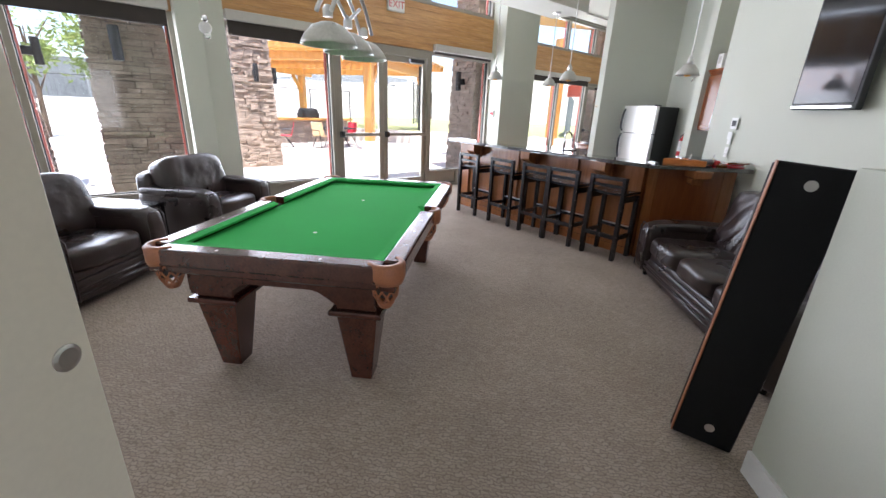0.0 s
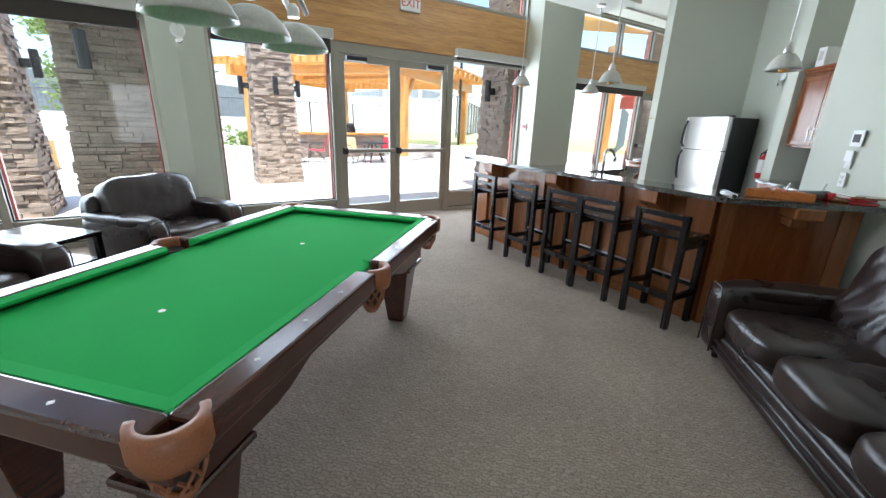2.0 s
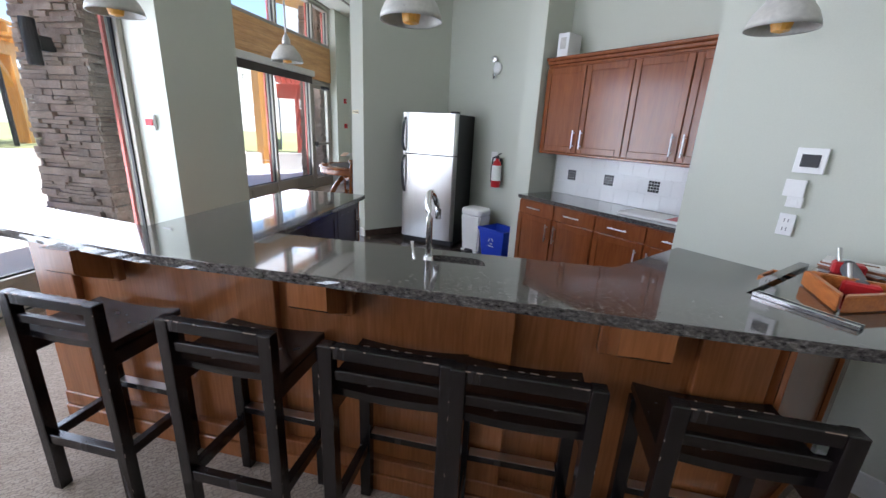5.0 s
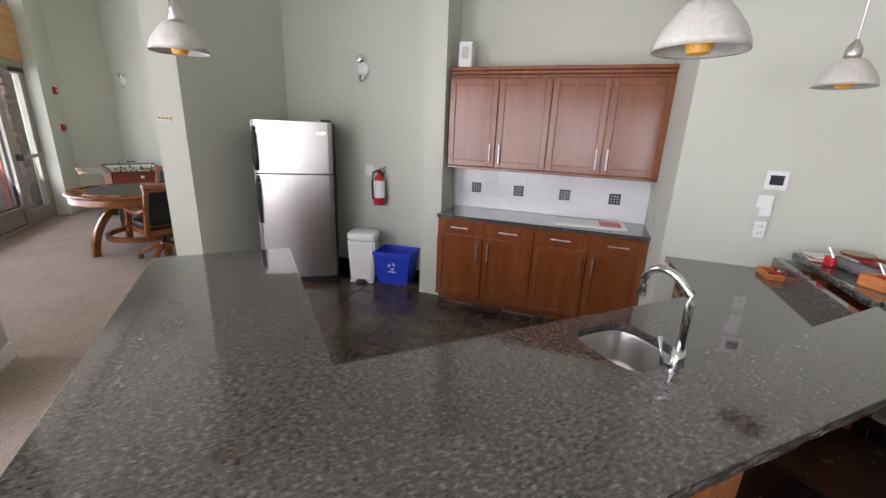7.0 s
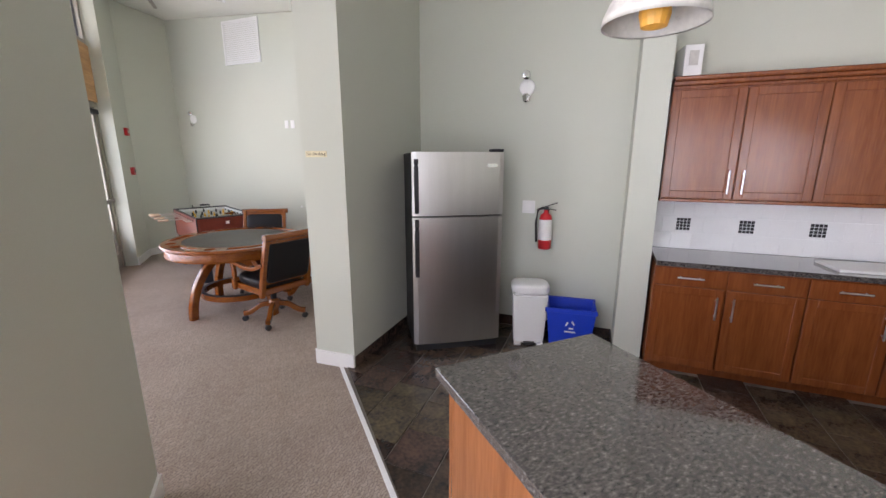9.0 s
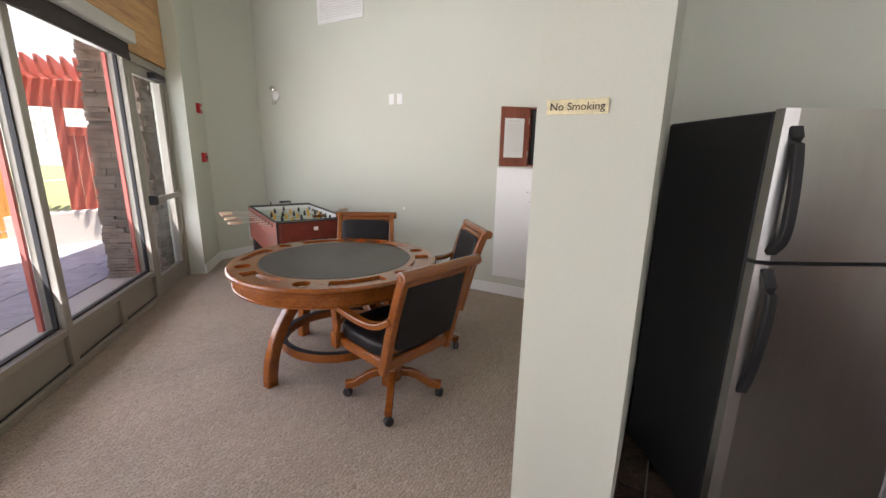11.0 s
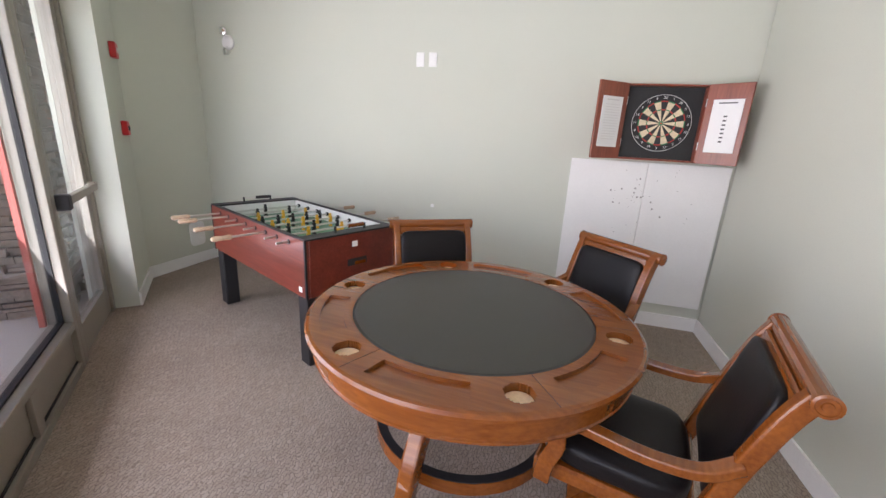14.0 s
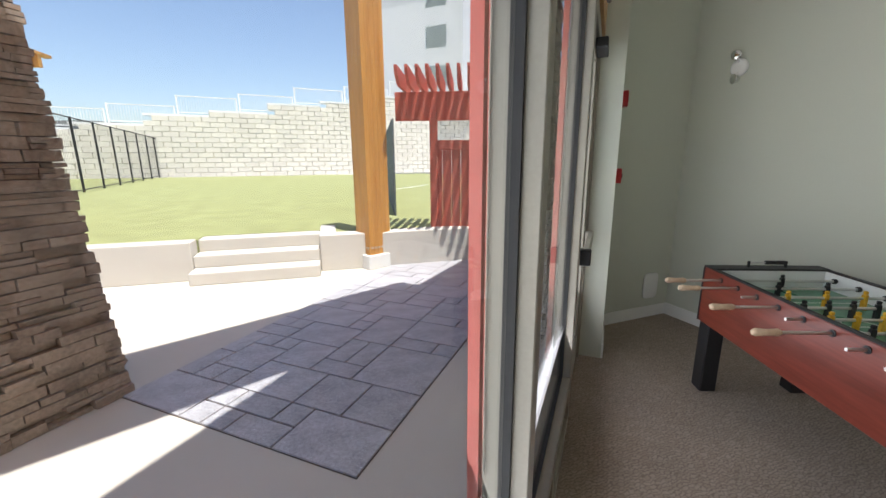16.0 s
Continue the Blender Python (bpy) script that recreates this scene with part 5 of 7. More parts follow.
# ---- things lying on the bar ----
M_orange = wood("orange_tray_wood", (0.40, 0.11, 0.02), (0.60, 0.20, 0.045), 0.35, 0, 6.0, 0.2)
o = thing("billiard_rack", pose(0, 0, 1.057), "orange wooden billiard triangle lying on the bar", "billiard rack")
RK = [Vector((0.835, 4.665)), Vector((0.985, 4.285)), Vector((1.125, 4.60))]
mid = (RK[0] + RK[1] + RK[2]) / 3
for k in range(3):
    p, q = RK[k], RK[(k + 1) % 3]
    d = (q - p).normalized()
    n = Vector((-d.y, d.x))
    if n.dot(mid - p) < 0:
        n = -n
    bm = prism(bmesh.new(), [(v.x, v.y) for v in (p + d * 0.012, q - d * 0.012, q - d * 0.05 + n * 0.024, p + d * 0.05 + n * 0.024)], 0.0, 0.056)
    bmesh.ops.bevel(bm, geom=bm.edges[:], offset=0.004, segments=2, affect="EDGES")
    part("side", bm, M_orange, o)
for i, (x, y, r, c) in enumerate(((1.27, 4.12, 20, M_red), (1.29, 4.14, -30, M_red), (1.30, 4.10, 70, M_pokerwood))):
    o = thing("table_tennis_bat", pose(x, y, 1.061 + 0.019 * i, 0, 0, r), "table tennis bat with a wooden handle on the bar", "bat", "bats on the bar")
    part("blade", lathe(bmesh.new(), [(0.0, 0.0), (0.075, 0.0), (0.078, 0.004), (0.075, 0.009), (0.0, 0.009)], 24), c, o)
    part("handle", bx(-0.014, 0.014, 0.07, 0.17, -0.004, 0.014, 0.006), M_pokerwood, o)
o = thing("net_clamp", pose(1.17, 4.40, 1.057, 0, 0, -28), "grey and red table tennis net set with clamps", "net set")
part("net_roll", tube(bmesh.new(), [(-0.16, 0, 0.03), (0.16, 0.0, 0.03)], 0.028, 12), mat("grey_net", (0.16, 0.16, 0.17), 0.8, 0, 0.2, 40, 200), o, smooth=True)
for s in (-1, 1):
    part("clamp", bx(s * 0.15 - 0.03, s * 0.15 + 0.03, -0.05, 0.05, 0.0, 0.05, 0.008), M_red, o, "red plastic clamp")
    part("post", tube(bmesh.new(), [(s * 0.14, 0.03, 0.05), (s * 0.14 + 0.03, 0.04, 0.10)], 0.007), M_steel, o)
o = thing("cue_case", pose(0.835, 4.755, 1.057, 0, 0, 38), "thin silver and black metal case lying on the bar", "case")
part("case", bx(-0.135, 0.135, -0.016, 0.010, 0.0, 0.012, 0.002), M_blackmetal, o)
part("edge_strip", bx(-0.135, 0.135, 0.0105, 0.018, 0.0, 0.014, 0.001), M_chrome, o, "bright metal edge")
part("edge_strip", bx(-0.135, 0.135, -0.020, -0.0165, 0.0, 0.012, 0.001), M_chrome, o)
o = thing("paper_stack", pose(1.36, 4.26, 1.057, 0, 0, 40), "stack of folded papers and cards on the bar", "papers")
for i in range(4):
    part("paper", bx(-0.10, 0.10, -0.06, 0.06, i * 0.009, i * 0.009 + 0.008), M_white if i % 2 else M_pocket, o, m=pose(0, 0, 0, 0, 0, i * 7 - 10))
o = thing("dart_tray", pose(1.47, 4.36, 0.926, 0, 0, 45), "orange wooden tray filled with darts", "tray")
for a in ((-0.14, 0.14, -0.09, -0.078), (-0.14, 0.14, 0.078, 0.09), (-0.14, -0.128, -0.078, 0.078), (0.128, 0.14, -0.078, 0.078)):
    part("side", bx(*a, 0.0, 0.035, 0.003), M_orange, o)
part("bottom", bx(-0.128, 0.128, -0.078, 0.078, 0.0, 0.006), M_pokerwood, o)
rnd = random.Random(4)
for i in range(9):
    x, y, a = rnd.uniform(-0.07, 0.07), rnd.uniform(-0.04, 0.04), rnd.uniform(0, 180)
    d = part("dart", tube(bmesh.new(), [(-0.05, 0, 0.015 + i * 0.004), (0.05, 0, 0.017 + i * 0.004)], [0.004, 0.007], 6), (M_white, M_blackmetal, M_red)[i % 3], o, m=pose(x, y, 0, 0, 0, a))


# ---- game room ----
def words(text, size, m, material, parent, name="lettering", depth=0.0006):
    cu = bpy.data.curves.new(name, "FONT")
    cu.body, cu.size, cu.align_x, cu.align_y, cu.extrude = text, size, "CENTER", "CENTER", depth
    tmp = bpy.data.objects.new(name, cu)
    scene.collection.objects.link(tmp)
    dg = bpy.context.evaluated_depsgraph_get()
    me = bpy.data.meshes.new_from_object(tmp.evaluated_get(dg))
    bpy.data.objects.remove(tmp)
    me.materials.clear()
    me.materials.append(material)
    ob = new(name, me)
    ob.matrix_basis = m
    ob.parent = parent
    return ob


def poker_table(m):
    o = thing("poker_table", m, "round wooden poker table with dark inlay and cup holders", "poker table")
    R0, R1, Z = 0.482, 0.640, 0.765
    NA, NR = 480, 34
    bm = bmesh.new()
    def low(a, r):
        k = a % 60
        if 14 < k < 46 and 0.515 < r < 0.605:
            return 0.014
        d = min(k, 60 - k)
        if math.hypot(r * math.sin(radians(d)), r * math.cos(radians(d)) - 0.562) < 0.047:
            return 0.03
        return 0.0
    hgt = [[low((i + 0.5) * 360 / NA, R0 + (R1 - R0) * (j + 0.5) / NR) for j in range(NR)] for i in range(NA)]
    cache = {}
    def vert(i, j, h):
        i %= NA
        key = (i, j, h)
        if key not in cache:
            a, r = 2 * math.pi * i / NA, R0 + (R1 - R0) * j / NR
            cache[key] = bm.verts.new((r * math.cos(a), r * math.sin(a), Z - h))
        return cache[key]
    for i in range(NA):
        for j in range(NR):
            h = hgt[i][j]
            bm.faces.new((vert(i, j, h), vert(i, j + 1, h), vert(i + 1, j + 1, h), vert(i + 1, j, h)))
            g = hgt[(i + 1) % NA][j]
            if g != h:
                bm.faces.new((vert(i + 1, j, h), vert(i + 1, j + 1, h), vert(i + 1, j + 1, g), vert(i + 1, j, g)))
            if j + 1 < NR and hgt[i][j + 1] != h:
                g = hgt[i][j + 1]
                bm.faces.new((vert(i, j + 1, h), vert(i + 1, j + 1, h), vert(i + 1, j + 1, g), vert(i, j + 1, g)))
    part("rim_top", bm, M_pokerwood, o)
    part("rim_edge", lathe(bmesh.new(), [(0.640, 0.765), (0.650, 0.761), (0.657, 0.751), (0.656, 0.740), (0.648, 0.734), (0.640, 0.731), (0.638, 0.722), (0.482, 0.721)], 96, None, False), M_pokerwood, o)
    part("apron", lathe(bmesh.new(), [(0.633, 0.7205), (0.633, 0.712), (0.628, 0.709), (0.627, 0.655), (0.632, 0.651), (0.630, 0.641), (0.60, 0.640), (0.60, 0.7205)], 96, None, False), M_pokerwood, o)
    part("inlay", lathe(bmesh.new(), [(0.0, 0.767), (0.472, 0.767), (0.4815, 0.762), (0.4815, 0.70)], 72), mat("dark_vinyl_inlay", (0.035, 0.033, 0.028), 0.4, 0, 0.12, 3, 200, 0.06), o, "dark grey vinyl playing surface", smooth=False)
    for i in range(6):
        a = radians(60 * i)
        part("cup_liner", lathe(bmesh.new(), [(0.0, 0.0), (0.044, 0.0), (0.044, 0.002), (0.0, 0.002)], 24, pose(0.562 * math.cos(a), 0.562 * math.sin(a), Z - 0.0295)), mat("cork", (0.78, 0.58, 0.36), 0.85) if i == 0 else bpy.data.materials["cork"], o, "pale cork cup liner" if i == 0 else "")
        b = radians(60 * i + 52)
        part("seam", bx(R0 + 0.002, R1, -0.0008, 0.0008, Z, Z + 0.0006), M_rail, o, m=pose(0, 0, 0, 0, 0, 60 * i + 8))
    for k in range(4):
        a = radians(-7.4 + 90 * k)
        pts = []
        for s in range(13):
            t = s / 12
            r = 0.17 + 0.335 * math.sin(t * math.pi / 2) ** 1.1
            z = 0.60 - 0.60 * (1 - math.cos(t * math.pi / 2)) ** 0.9
            pts.append((r * math.cos(a), r * math.sin(a), max(z, 0.0)))
        pts[-1] = (pts[-1][0], pts[-1][1], 0.0)
        part("leg", tube(bmesh.new(), pts, 0, flat=(0.062, 0.072)), M_pokerwood, o)
    part("hub", lathe(bmesh.new(), [(0.22, 0.56), (0.24, 0.625), (0.0, 0.626)], 32), M_pokerwood, o, smooth=False)
    part("foot_ring", lathe(bmesh.new(), [(0.345, 0.17), (0.385, 0.17), (0.385, 0.225), (0.345, 0.225), (0.345, 0.17)], 48, None, False), M_pokerwood, o)
    part("ring_cap", lathe(bmesh.new(), [(0.347, 0.2255), (0.383, 0.2255), (0.383, 0.229), (0.347, 0.229)], 48, None, False), M_blackmetal, o, "dark foot ring cap")
    return o


poker_table(pose(6.73, 8.635, 0, 0, 0, 40.5) @ Matrix.Diagonal((1.121, 1.121, 1.046, 1)))


def poker_chair(m):
    o = thing("poker_chair", m, "wooden swivel armchair with dark leather and castors", "armchair", "chairs round the poker table")
    part("seat", shift(pillow(0.50, 0.50, 0.12, 4.5, 0.004, 4), 0, 0.02, 0.475, 2), M_chairleather, o, "dark leather seat pad", smooth=True)
    part("seat_frame", bx(-0.26, 0.26, -0.25, 0.27, 0.37, 0.435, 0.01), M_pokerwood, o)
    b = part("back_pad", shift(pillow(0.455, 0.06, 0.44, 12, 0.002, 4), 0, -0.325, 0.715, 14), M_chairleather, o, "dark leather back pad", smooth=True)
    for s in (-1, 1):
        part("back_post", tube(bmesh.new(), [(s * 0.25, -0.22, 0.36), (s * 0.25, -0.26, 0.50), (s * 0.25, -0.315, 0.70), (s * 0.25, -0.375, 0.88), (s * 0.25, -0.415, 0.965)], 0, flat=(0.045, 0.055)), M_pokerwood, o)
        part("arm", tube(bmesh.new(), [(s * 0.26, -0.31, 0.70), (s * 0.29, -0.22, 0.655), (s * 0.30, -0.08, 0.645), (s * 0.30, 0.08, 0.66), (s * 0.295, 0.20, 0.67), (s * 0.295, 0.25, 0.655)], 0, flat=(0.05, 0.035)), M_pokerwood, o)
        part("arm_post", tube(bmesh.new(), [(s * 0.285, 0.21, 0.655), (s * 0.285, 0.19, 0.55), (s * 0.28, 0.22, 0.45), (s * 0.275, 0.23, 0.37)], 0, flat=(0.03, 0.06)), M_pokerwood, o)
    tr = part("top_rail", tube(bmesh.new(), [(-0.285, -0.425, 0.965), (0.285, -0.425, 0.965)], 0.032, 16), M_pokerwood, o, smooth=False)
    for s in (-1, 1):
        part("scroll", lathe(bmesh.new(), [(0.034, 0), (0.034, 0.006), (0.026, 0.008), (0.024, 0.005), (0.014, 0.005), (0.012, 0.010), (0, 0.010)], 18, pose(s * 0.286, -0.425, 0.965, 0, s * 90)), M_pokerwood, tr)
    part("lower_rail", bx(-0.23, 0.23, -0.285, -0.255, 0.485, 0.535, 0.006), M_pokerwood, o)
    part("upper_rail", shift(bx(-0.23, 0.23, -0.02, 0.02, -0.025, 0.025, 0.006), 0, -0.395, 0.925, 14), M_pokerwood, o)
    part("column", lathe(bmesh.new(), [(0.03, 0.19), (0.03, 0.30), (0.06, 0.33), (0.09, 0.369)], 16), M_blackmetal, o, smooth=True)
    part("hub", lathe(bmesh.new(), [(0.05, 0.13), (0.055, 0.15), (0.055, 0.22), (0.035, 0.235)], 16), M_pokerwood, o, smooth=True)
    for k in range(4):
        a = radians(45 + 90 * k)
        c, s = math.cos(a), math.sin(a)
        l = part("base_leg", tube(bmesh.new(), [(0.03 * c, 0.03 * s, 0.185), (0.14 * c, 0.14 * s, 0.165), (0.24 * c, 0.24 * s, 0.10), (0.31 * c, 0.31 * s, 0.085)], 0, flat=(0.045, 0.05)), M_pokerwood, o)
        part("castor", lathe(lathe(bmesh.new(), [(0.0, -0.022), (0.026, -0.02), (0.03, -0.012), (0.03, -0.003), (0.0, -0.003)], 16, pose(0.30 * c, 0.30 * s, 0.03, 0, 90, 37 * k)), [(0.0, 0.022), (0.026, 0.02), (0.03, 0.012), (0.03, 0.003), (0.0, 0.003)], 16, pose(0.30 * c, 0.30 * s, 0.03, 0, 90, 37 * k)), M_black, l, "black castor")
    return o


pc = poker_chair(pose(6.104, 8.314, 0, 0, 0, -59))
copy_thing(pc, pose(6.86, 7.926, 0, 0, 0, -1.5))
copy_thing(pc, pose(7.32, 8.43, 0, 0, 0, 77))


def foosball(m):
    o = thing("foosball_table", m, "red brown foosball table with yellow and black players", "foosball table")
    L, W, z0, z1 = 0.755, 0.375, 0.50, 0.885
    M_fb = wood("foosball_laminate", (0.12, 0.022, 0.013), (0.20, 0.039, 0.023), 0.32, 0, 5.0, 0.15)
    part("side_panel", bx(-L, L, W - 0.03, W, z0, z1, 0.003), M_fb, o)
    part("side_panel", bx(-L, L, -W, -W + 0.03, z0, z1, 0.003), M_fb, o)
    for s in (-1, 1):
        e = part("end_panel", bx(s * L - 0.03 if s > 0 else -L, L if s > 0 else -L + 0.03, -W + 0.031, W - 0.031, z0, z1 - 0.001, 0.003), M_fb, o)
        part("goal_slot", bx(s * (L + 0.001) - 0.001, s * (L + 0.001) + 0.001, -0.10, 0.06, 0.66, 0.71), M_black, e, "dark ball return slot")
        part("ball_tray", bx(s * (L + 0.002) - 0.001, s * (L + 0.002) + 0.001, -0.09, 0.0, 0.662, 0.685), M_pokerwood, e)
        part("badge", bx(s * (L + 0.002) - 0.0015, s * (L + 0.002) + 0.0015, -0.022, 0.022, 0.795, 0.833), M_plastic, e, "small white shield badge")
        part("corner_trim", bx(s * L - 0.012 if s > 0 else -L - 0.002, L + 0.002 if s > 0 else -L + 0.012, W - 0.012, W + 0.003, z0, z1), M_blackmetal, o)
        part("end_cap", bx(s * (L - 0.10) if s > 0 else -L - 0.004, L + 0.004 if s > 0 else -L + 0.10, -W, W, z1, z1 + 0.012, 0.002), M_blackmetal, o)
        ab = part("score_rod", tube(bmesh.new(), [(s * (L - 0.05), -0.12, z1 + 0.045), (s * (L - 0.05), 0.12, z1 + 0.045)], 0.004), M_steel, o)
        for q in range(6):
            part("bead", lathe(bmesh.new(), [(0.0, -0.010), (0.014, -0.008), (0.014, 0.008), (0.0, 0.010)], 12, pose(s * (L - 0.05), -0.10 + q * 0.021, z1 + 0.045, 90)), M_blackmetal if s > 0 else M_pokerwood, ab)
        for q in (-0.12, 0.12):
            part("post", bx(s * (L - 0.05) - 0.006, s * (L - 0.05) + 0.006, q - 0.006, q + 0.006, z1 + 0.012, z1 + 0.055), M_blackmetal, ab)
        part("top_trim", bx(-L + 0.10, L - 0.10, s * W - 0.032 if s > 0 else -W - 0.002, W + 0.002 if s > 0 else -W + 0.032, z1, z1 + 0.008, 0.002), M_blackmetal, o)
        part("inner_wall", bx(-L + 0.10, L - 0.10, s * (W - 0.034) - 0.003, s * (W - 0.034) + 0.003, 0.775, z1 - 0.001), M_plastic, o, "white inner wall")
        part("end_inner", bx(s * (L - 0.10) - 0.004, s * (L - 0.10) + 0.004, -W + 0.04, W - 0.04, 0.775, z1 - 0.001), M_plastic, o)
    part("badge", bx(-L + 0.05, -L + 0.088, W, W + 0.002, 0.535, 0.57), M_plastic, o, "small white shield badge")
    f = part("playfield", bx(-L + 0.10, L - 0.10, -W + 0.03, W - 0.03, 0.76, 0.775), mat("green_playfield", (0.05, 0.22, 0.12), 0.3, 0, 0.1), o, "green printed playfield")
    for x in (-0.35, 0.0, 0.35):
        part("line", bx(x - 0.004, x + 0.004, -W + 0.04, W - 0.04, 0.7752, 0.7758), M_plastic, f)
    part("centre_ring", lathe(bmesh.new(), [(0.085, 0.7753), (0.09, 0.7757), (0.095, 0.7753)], 28, None, False), M_plastic, f)
    for sx in (-1, 1):
        for sy in (-1, 1):
            part("leg", bx(sx * (L - 0.07) - 0.055, sx * (L - 0.07) + 0.055, sy * (W - 0.065) - 0.055, sy * (W - 0.065) + 0.055, 0.0, z0 - 0.001, 0.006), M_blackmetal, o)
    M_yel = mat("yellow_player", (0.75, 0.42, 0.03), 0.4)
    M_grip = mat("pale_wood_grip", (0.50, 0.36, 0.24), 0.5, 0, 0.15)
    spec = [(1, M_blackmetal, 1), (2, M_blackmetal, 1), (3, M_yel, -1), (5, M_blackmetal, 1), (5, M_yel, -1), (3, M_blackmetal, 1), (2, M_yel, -1), (1, M_yel, -1)]
    for i, (n, mt, side) in enumerate(spec):
        x = 0.56 - i * 0.16
        z = 0.845
        rod = part("rod", tube(bmesh.new(), [(x, -side * 0.46, z), (x, side * 0.62, z)], 0.008, 10), M_steel, o)
        part("grip", lathe(bmesh.new(), [(0.012, 0.0), (0.018, 0.012), (0.015, 0.06), (0.019, 0.11), (0.012, 0.125), (0.0, 0.125)], 14, pose(x, side * 0.60, z, -side * 90)), M_grip, rod, "pale wooden grip", smooth=True)
        for k in range(n):
            y = (k - (n - 1) / 2) * 0.62 / max(n, 2.2)
            b = bx(x - 0.011, x + 0.011, y - 0.013, y + 0.013, z - 0.055, z + 0.022, 0.004)
            box(b, x - 0.009, x + 0.009, y - 0.010, y + 0.010, z + 0.023, z + 0.042, 0.004)
            box(b, x - 0.014, x + 0.014, y - 0.010, y + 0.010, z - 0.068, z - 0.056, 0.002)
            part("player", b, mt, rod)
        for sg in (-1, 1):
            part("bumper", lathe(bmesh.new(), [(0.016, -0.008), (0.016, 0.008), (0.008, 0.009)], 10, pose(x, sg * (W - 0.055), z, 90)), M_black, rod)
            part("bearing", lathe(bmesh.new(), [(0.018, 0), (0.018, 0.004), (0.009, 0.006)], 12, pose(x, sg * W, z, -sg * 90)), M_blackmetal, rod)
    return o


foosball(pose(8.635, 9.075, 0, 0, 0, 19.3))

# dart wall frame: x along the wall to the right, y into the wall
def on_dart(x, z):
    return Matrix.Translation((x, x - 1.0, z)) @ Matrix(((-0.7071, 0.7071, 0, 0), (-0.7071, -0.7071, 0, 0), (0, 0, 1, 0), (0, 0, 0, 1)))


M_cream = mat("dart_cream", (0.66, 0.56, 0.38), 0.8)
M_dred = mat("dart_red", (0.50, 0.05, 0.04), 0.8)
M_dgreen = mat("dart_green", (0.03, 0.20, 0.09), 0.8)
M_dcab = wood("dart_cabinet_wood", (0.17, 0.04, 0.02), (0.30, 0.075, 0.04), 0.3, 2, 7.0, 0.3)
o = thing("dartboard_cabinet", on_dart(7.447, 1.745), "open wooden dartboard cabinet with score sheets on its doors", "dartboard cabinet")
bk = part("backing", bx(-0.285, 0.285, -0.03, -0.002, -0.285, 0.285), M_black, o, "black felt backing")
for a in ((-0.29, 0.29, 0.275, 0.29), (-0.29, 0.29, -0.29, -0.275)):
    part("frame", bx(a[0], a[1], -0.09, -0.002, a[2], a[3], 0.003), M_dcab, o)
for s in (-1, 1):
    part("frame", bx(s * 0.2825 - 0.0075, s * 0.2825 + 0.0075, -0.09, -0.002, -0.274, 0.274, 0.003), M_dcab, o)
    dm = pose(s * 0.29, -0.092, 0, 0, 0, s * -38)
    d = part("door", bx(min(0, s * 0.29), max(0, s * 0.29), -0.02, 0.0, -0.29, 0.29, 0.003), M_dcab, o, m=dm)
    x0, x1 = (0.05, 0.25) if s > 0 else (-0.25, -0.05)
    sh = part("score_sheet", bx(x0, x1, -0.026, -0.021, -0.20, 0.18, 0.001), M_plastic, d, "white score sheet under plastic")
    bars = bmesh.new()
    for k in range(7 if s > 0 else 14):
        z = 0.06 - k * 0.03 if s > 0 else 0.12 - k * 0.02
        w = 0.012 if s > 0 else 0.07
        box(bars, (x0 + x1) / 2 - w, (x0 + x1) / 2 + w, -0.0272, -0.0262, z - 0.005 if s > 0 else z - 0.0015, z + 0.005 if s > 0 else z + 0.0015)
    box(bars, x0 + 0.04, x1 - 0.04, -0.0272, -0.0262, 0.15, 0.158)
    tagged(part("print", bars, M_black if s > 0 else M_steel, sh), "small printed score marks", "", "", "stuff")
    for z in (-0.16, 0.16):
        part("hinge", tube(bmesh.new(), [(0, -0.012, z - 0.03), (0, -0.012, z + 0.03)], 0.008), M_steel, d)
dbo = part("dartboard", lathe(bmesh.new(), [(0.0, -0.038), (0.222, -0.038), (0.226, -0.03), (0.226, 0.0)], 60, pose(0, -0.031, 0, -90) @ Matrix.Diagonal((1, 1, -1, 1))), M_black, o, "round bristle dartboard")
fac = bmesh.new()
bands = ((0.0, 0.0065, "bull"), (0.0065, 0.016, "outer"), (0.016, 0.099, "single"), (0.099, 0.107, "treble"), (0.107, 0.162, "single"), (0.162, 0.170, "double"))
for k in range(20):
    for r0, r1, kind in bands:
        a0, a1 = radians(-9 + 18 * k), radians(9 + 18 * k)
        n = 3
        lo = [(r0 * math.sin(a0 + (a1 - a0) * i / n), r0 * math.cos(a0 + (a1 - a0) * i / n)) for i in range(n + 1)]
        hi = [(r1 * math.sin(a0 + (a1 - a0) * i / n), r1 * math.cos(a0 + (a1 - a0) * i / n)) for i in range(n + 1)]
        pts = hi[::-1] + ([(0, 0)] if r0 == 0 else lo)
        f = fac.faces.new([fac.verts.new((x, -0.0712, z)) for x, z in pts])
        even = k % 2 == 0
        f.material_index = {"single": 0 if even else 1, "treble": 2 if even else 3, "double": 2 if even else 3, "bull": 2, "outer": 3}[kind]
bmesh.ops.recalc_face_normals(fac, faces=fac.faces[:])
part("scoring_face", fac, [M_black, M_cream, M_dred, M_dgreen], dbo)
part("number_ring", lathe(bmesh.new(), [(0.212, 0.0), (0.2135, 0.003), (0.216, 0.0)], 60, pose(0, -0.0714, 0, 90), False), M_plastic, dbo)
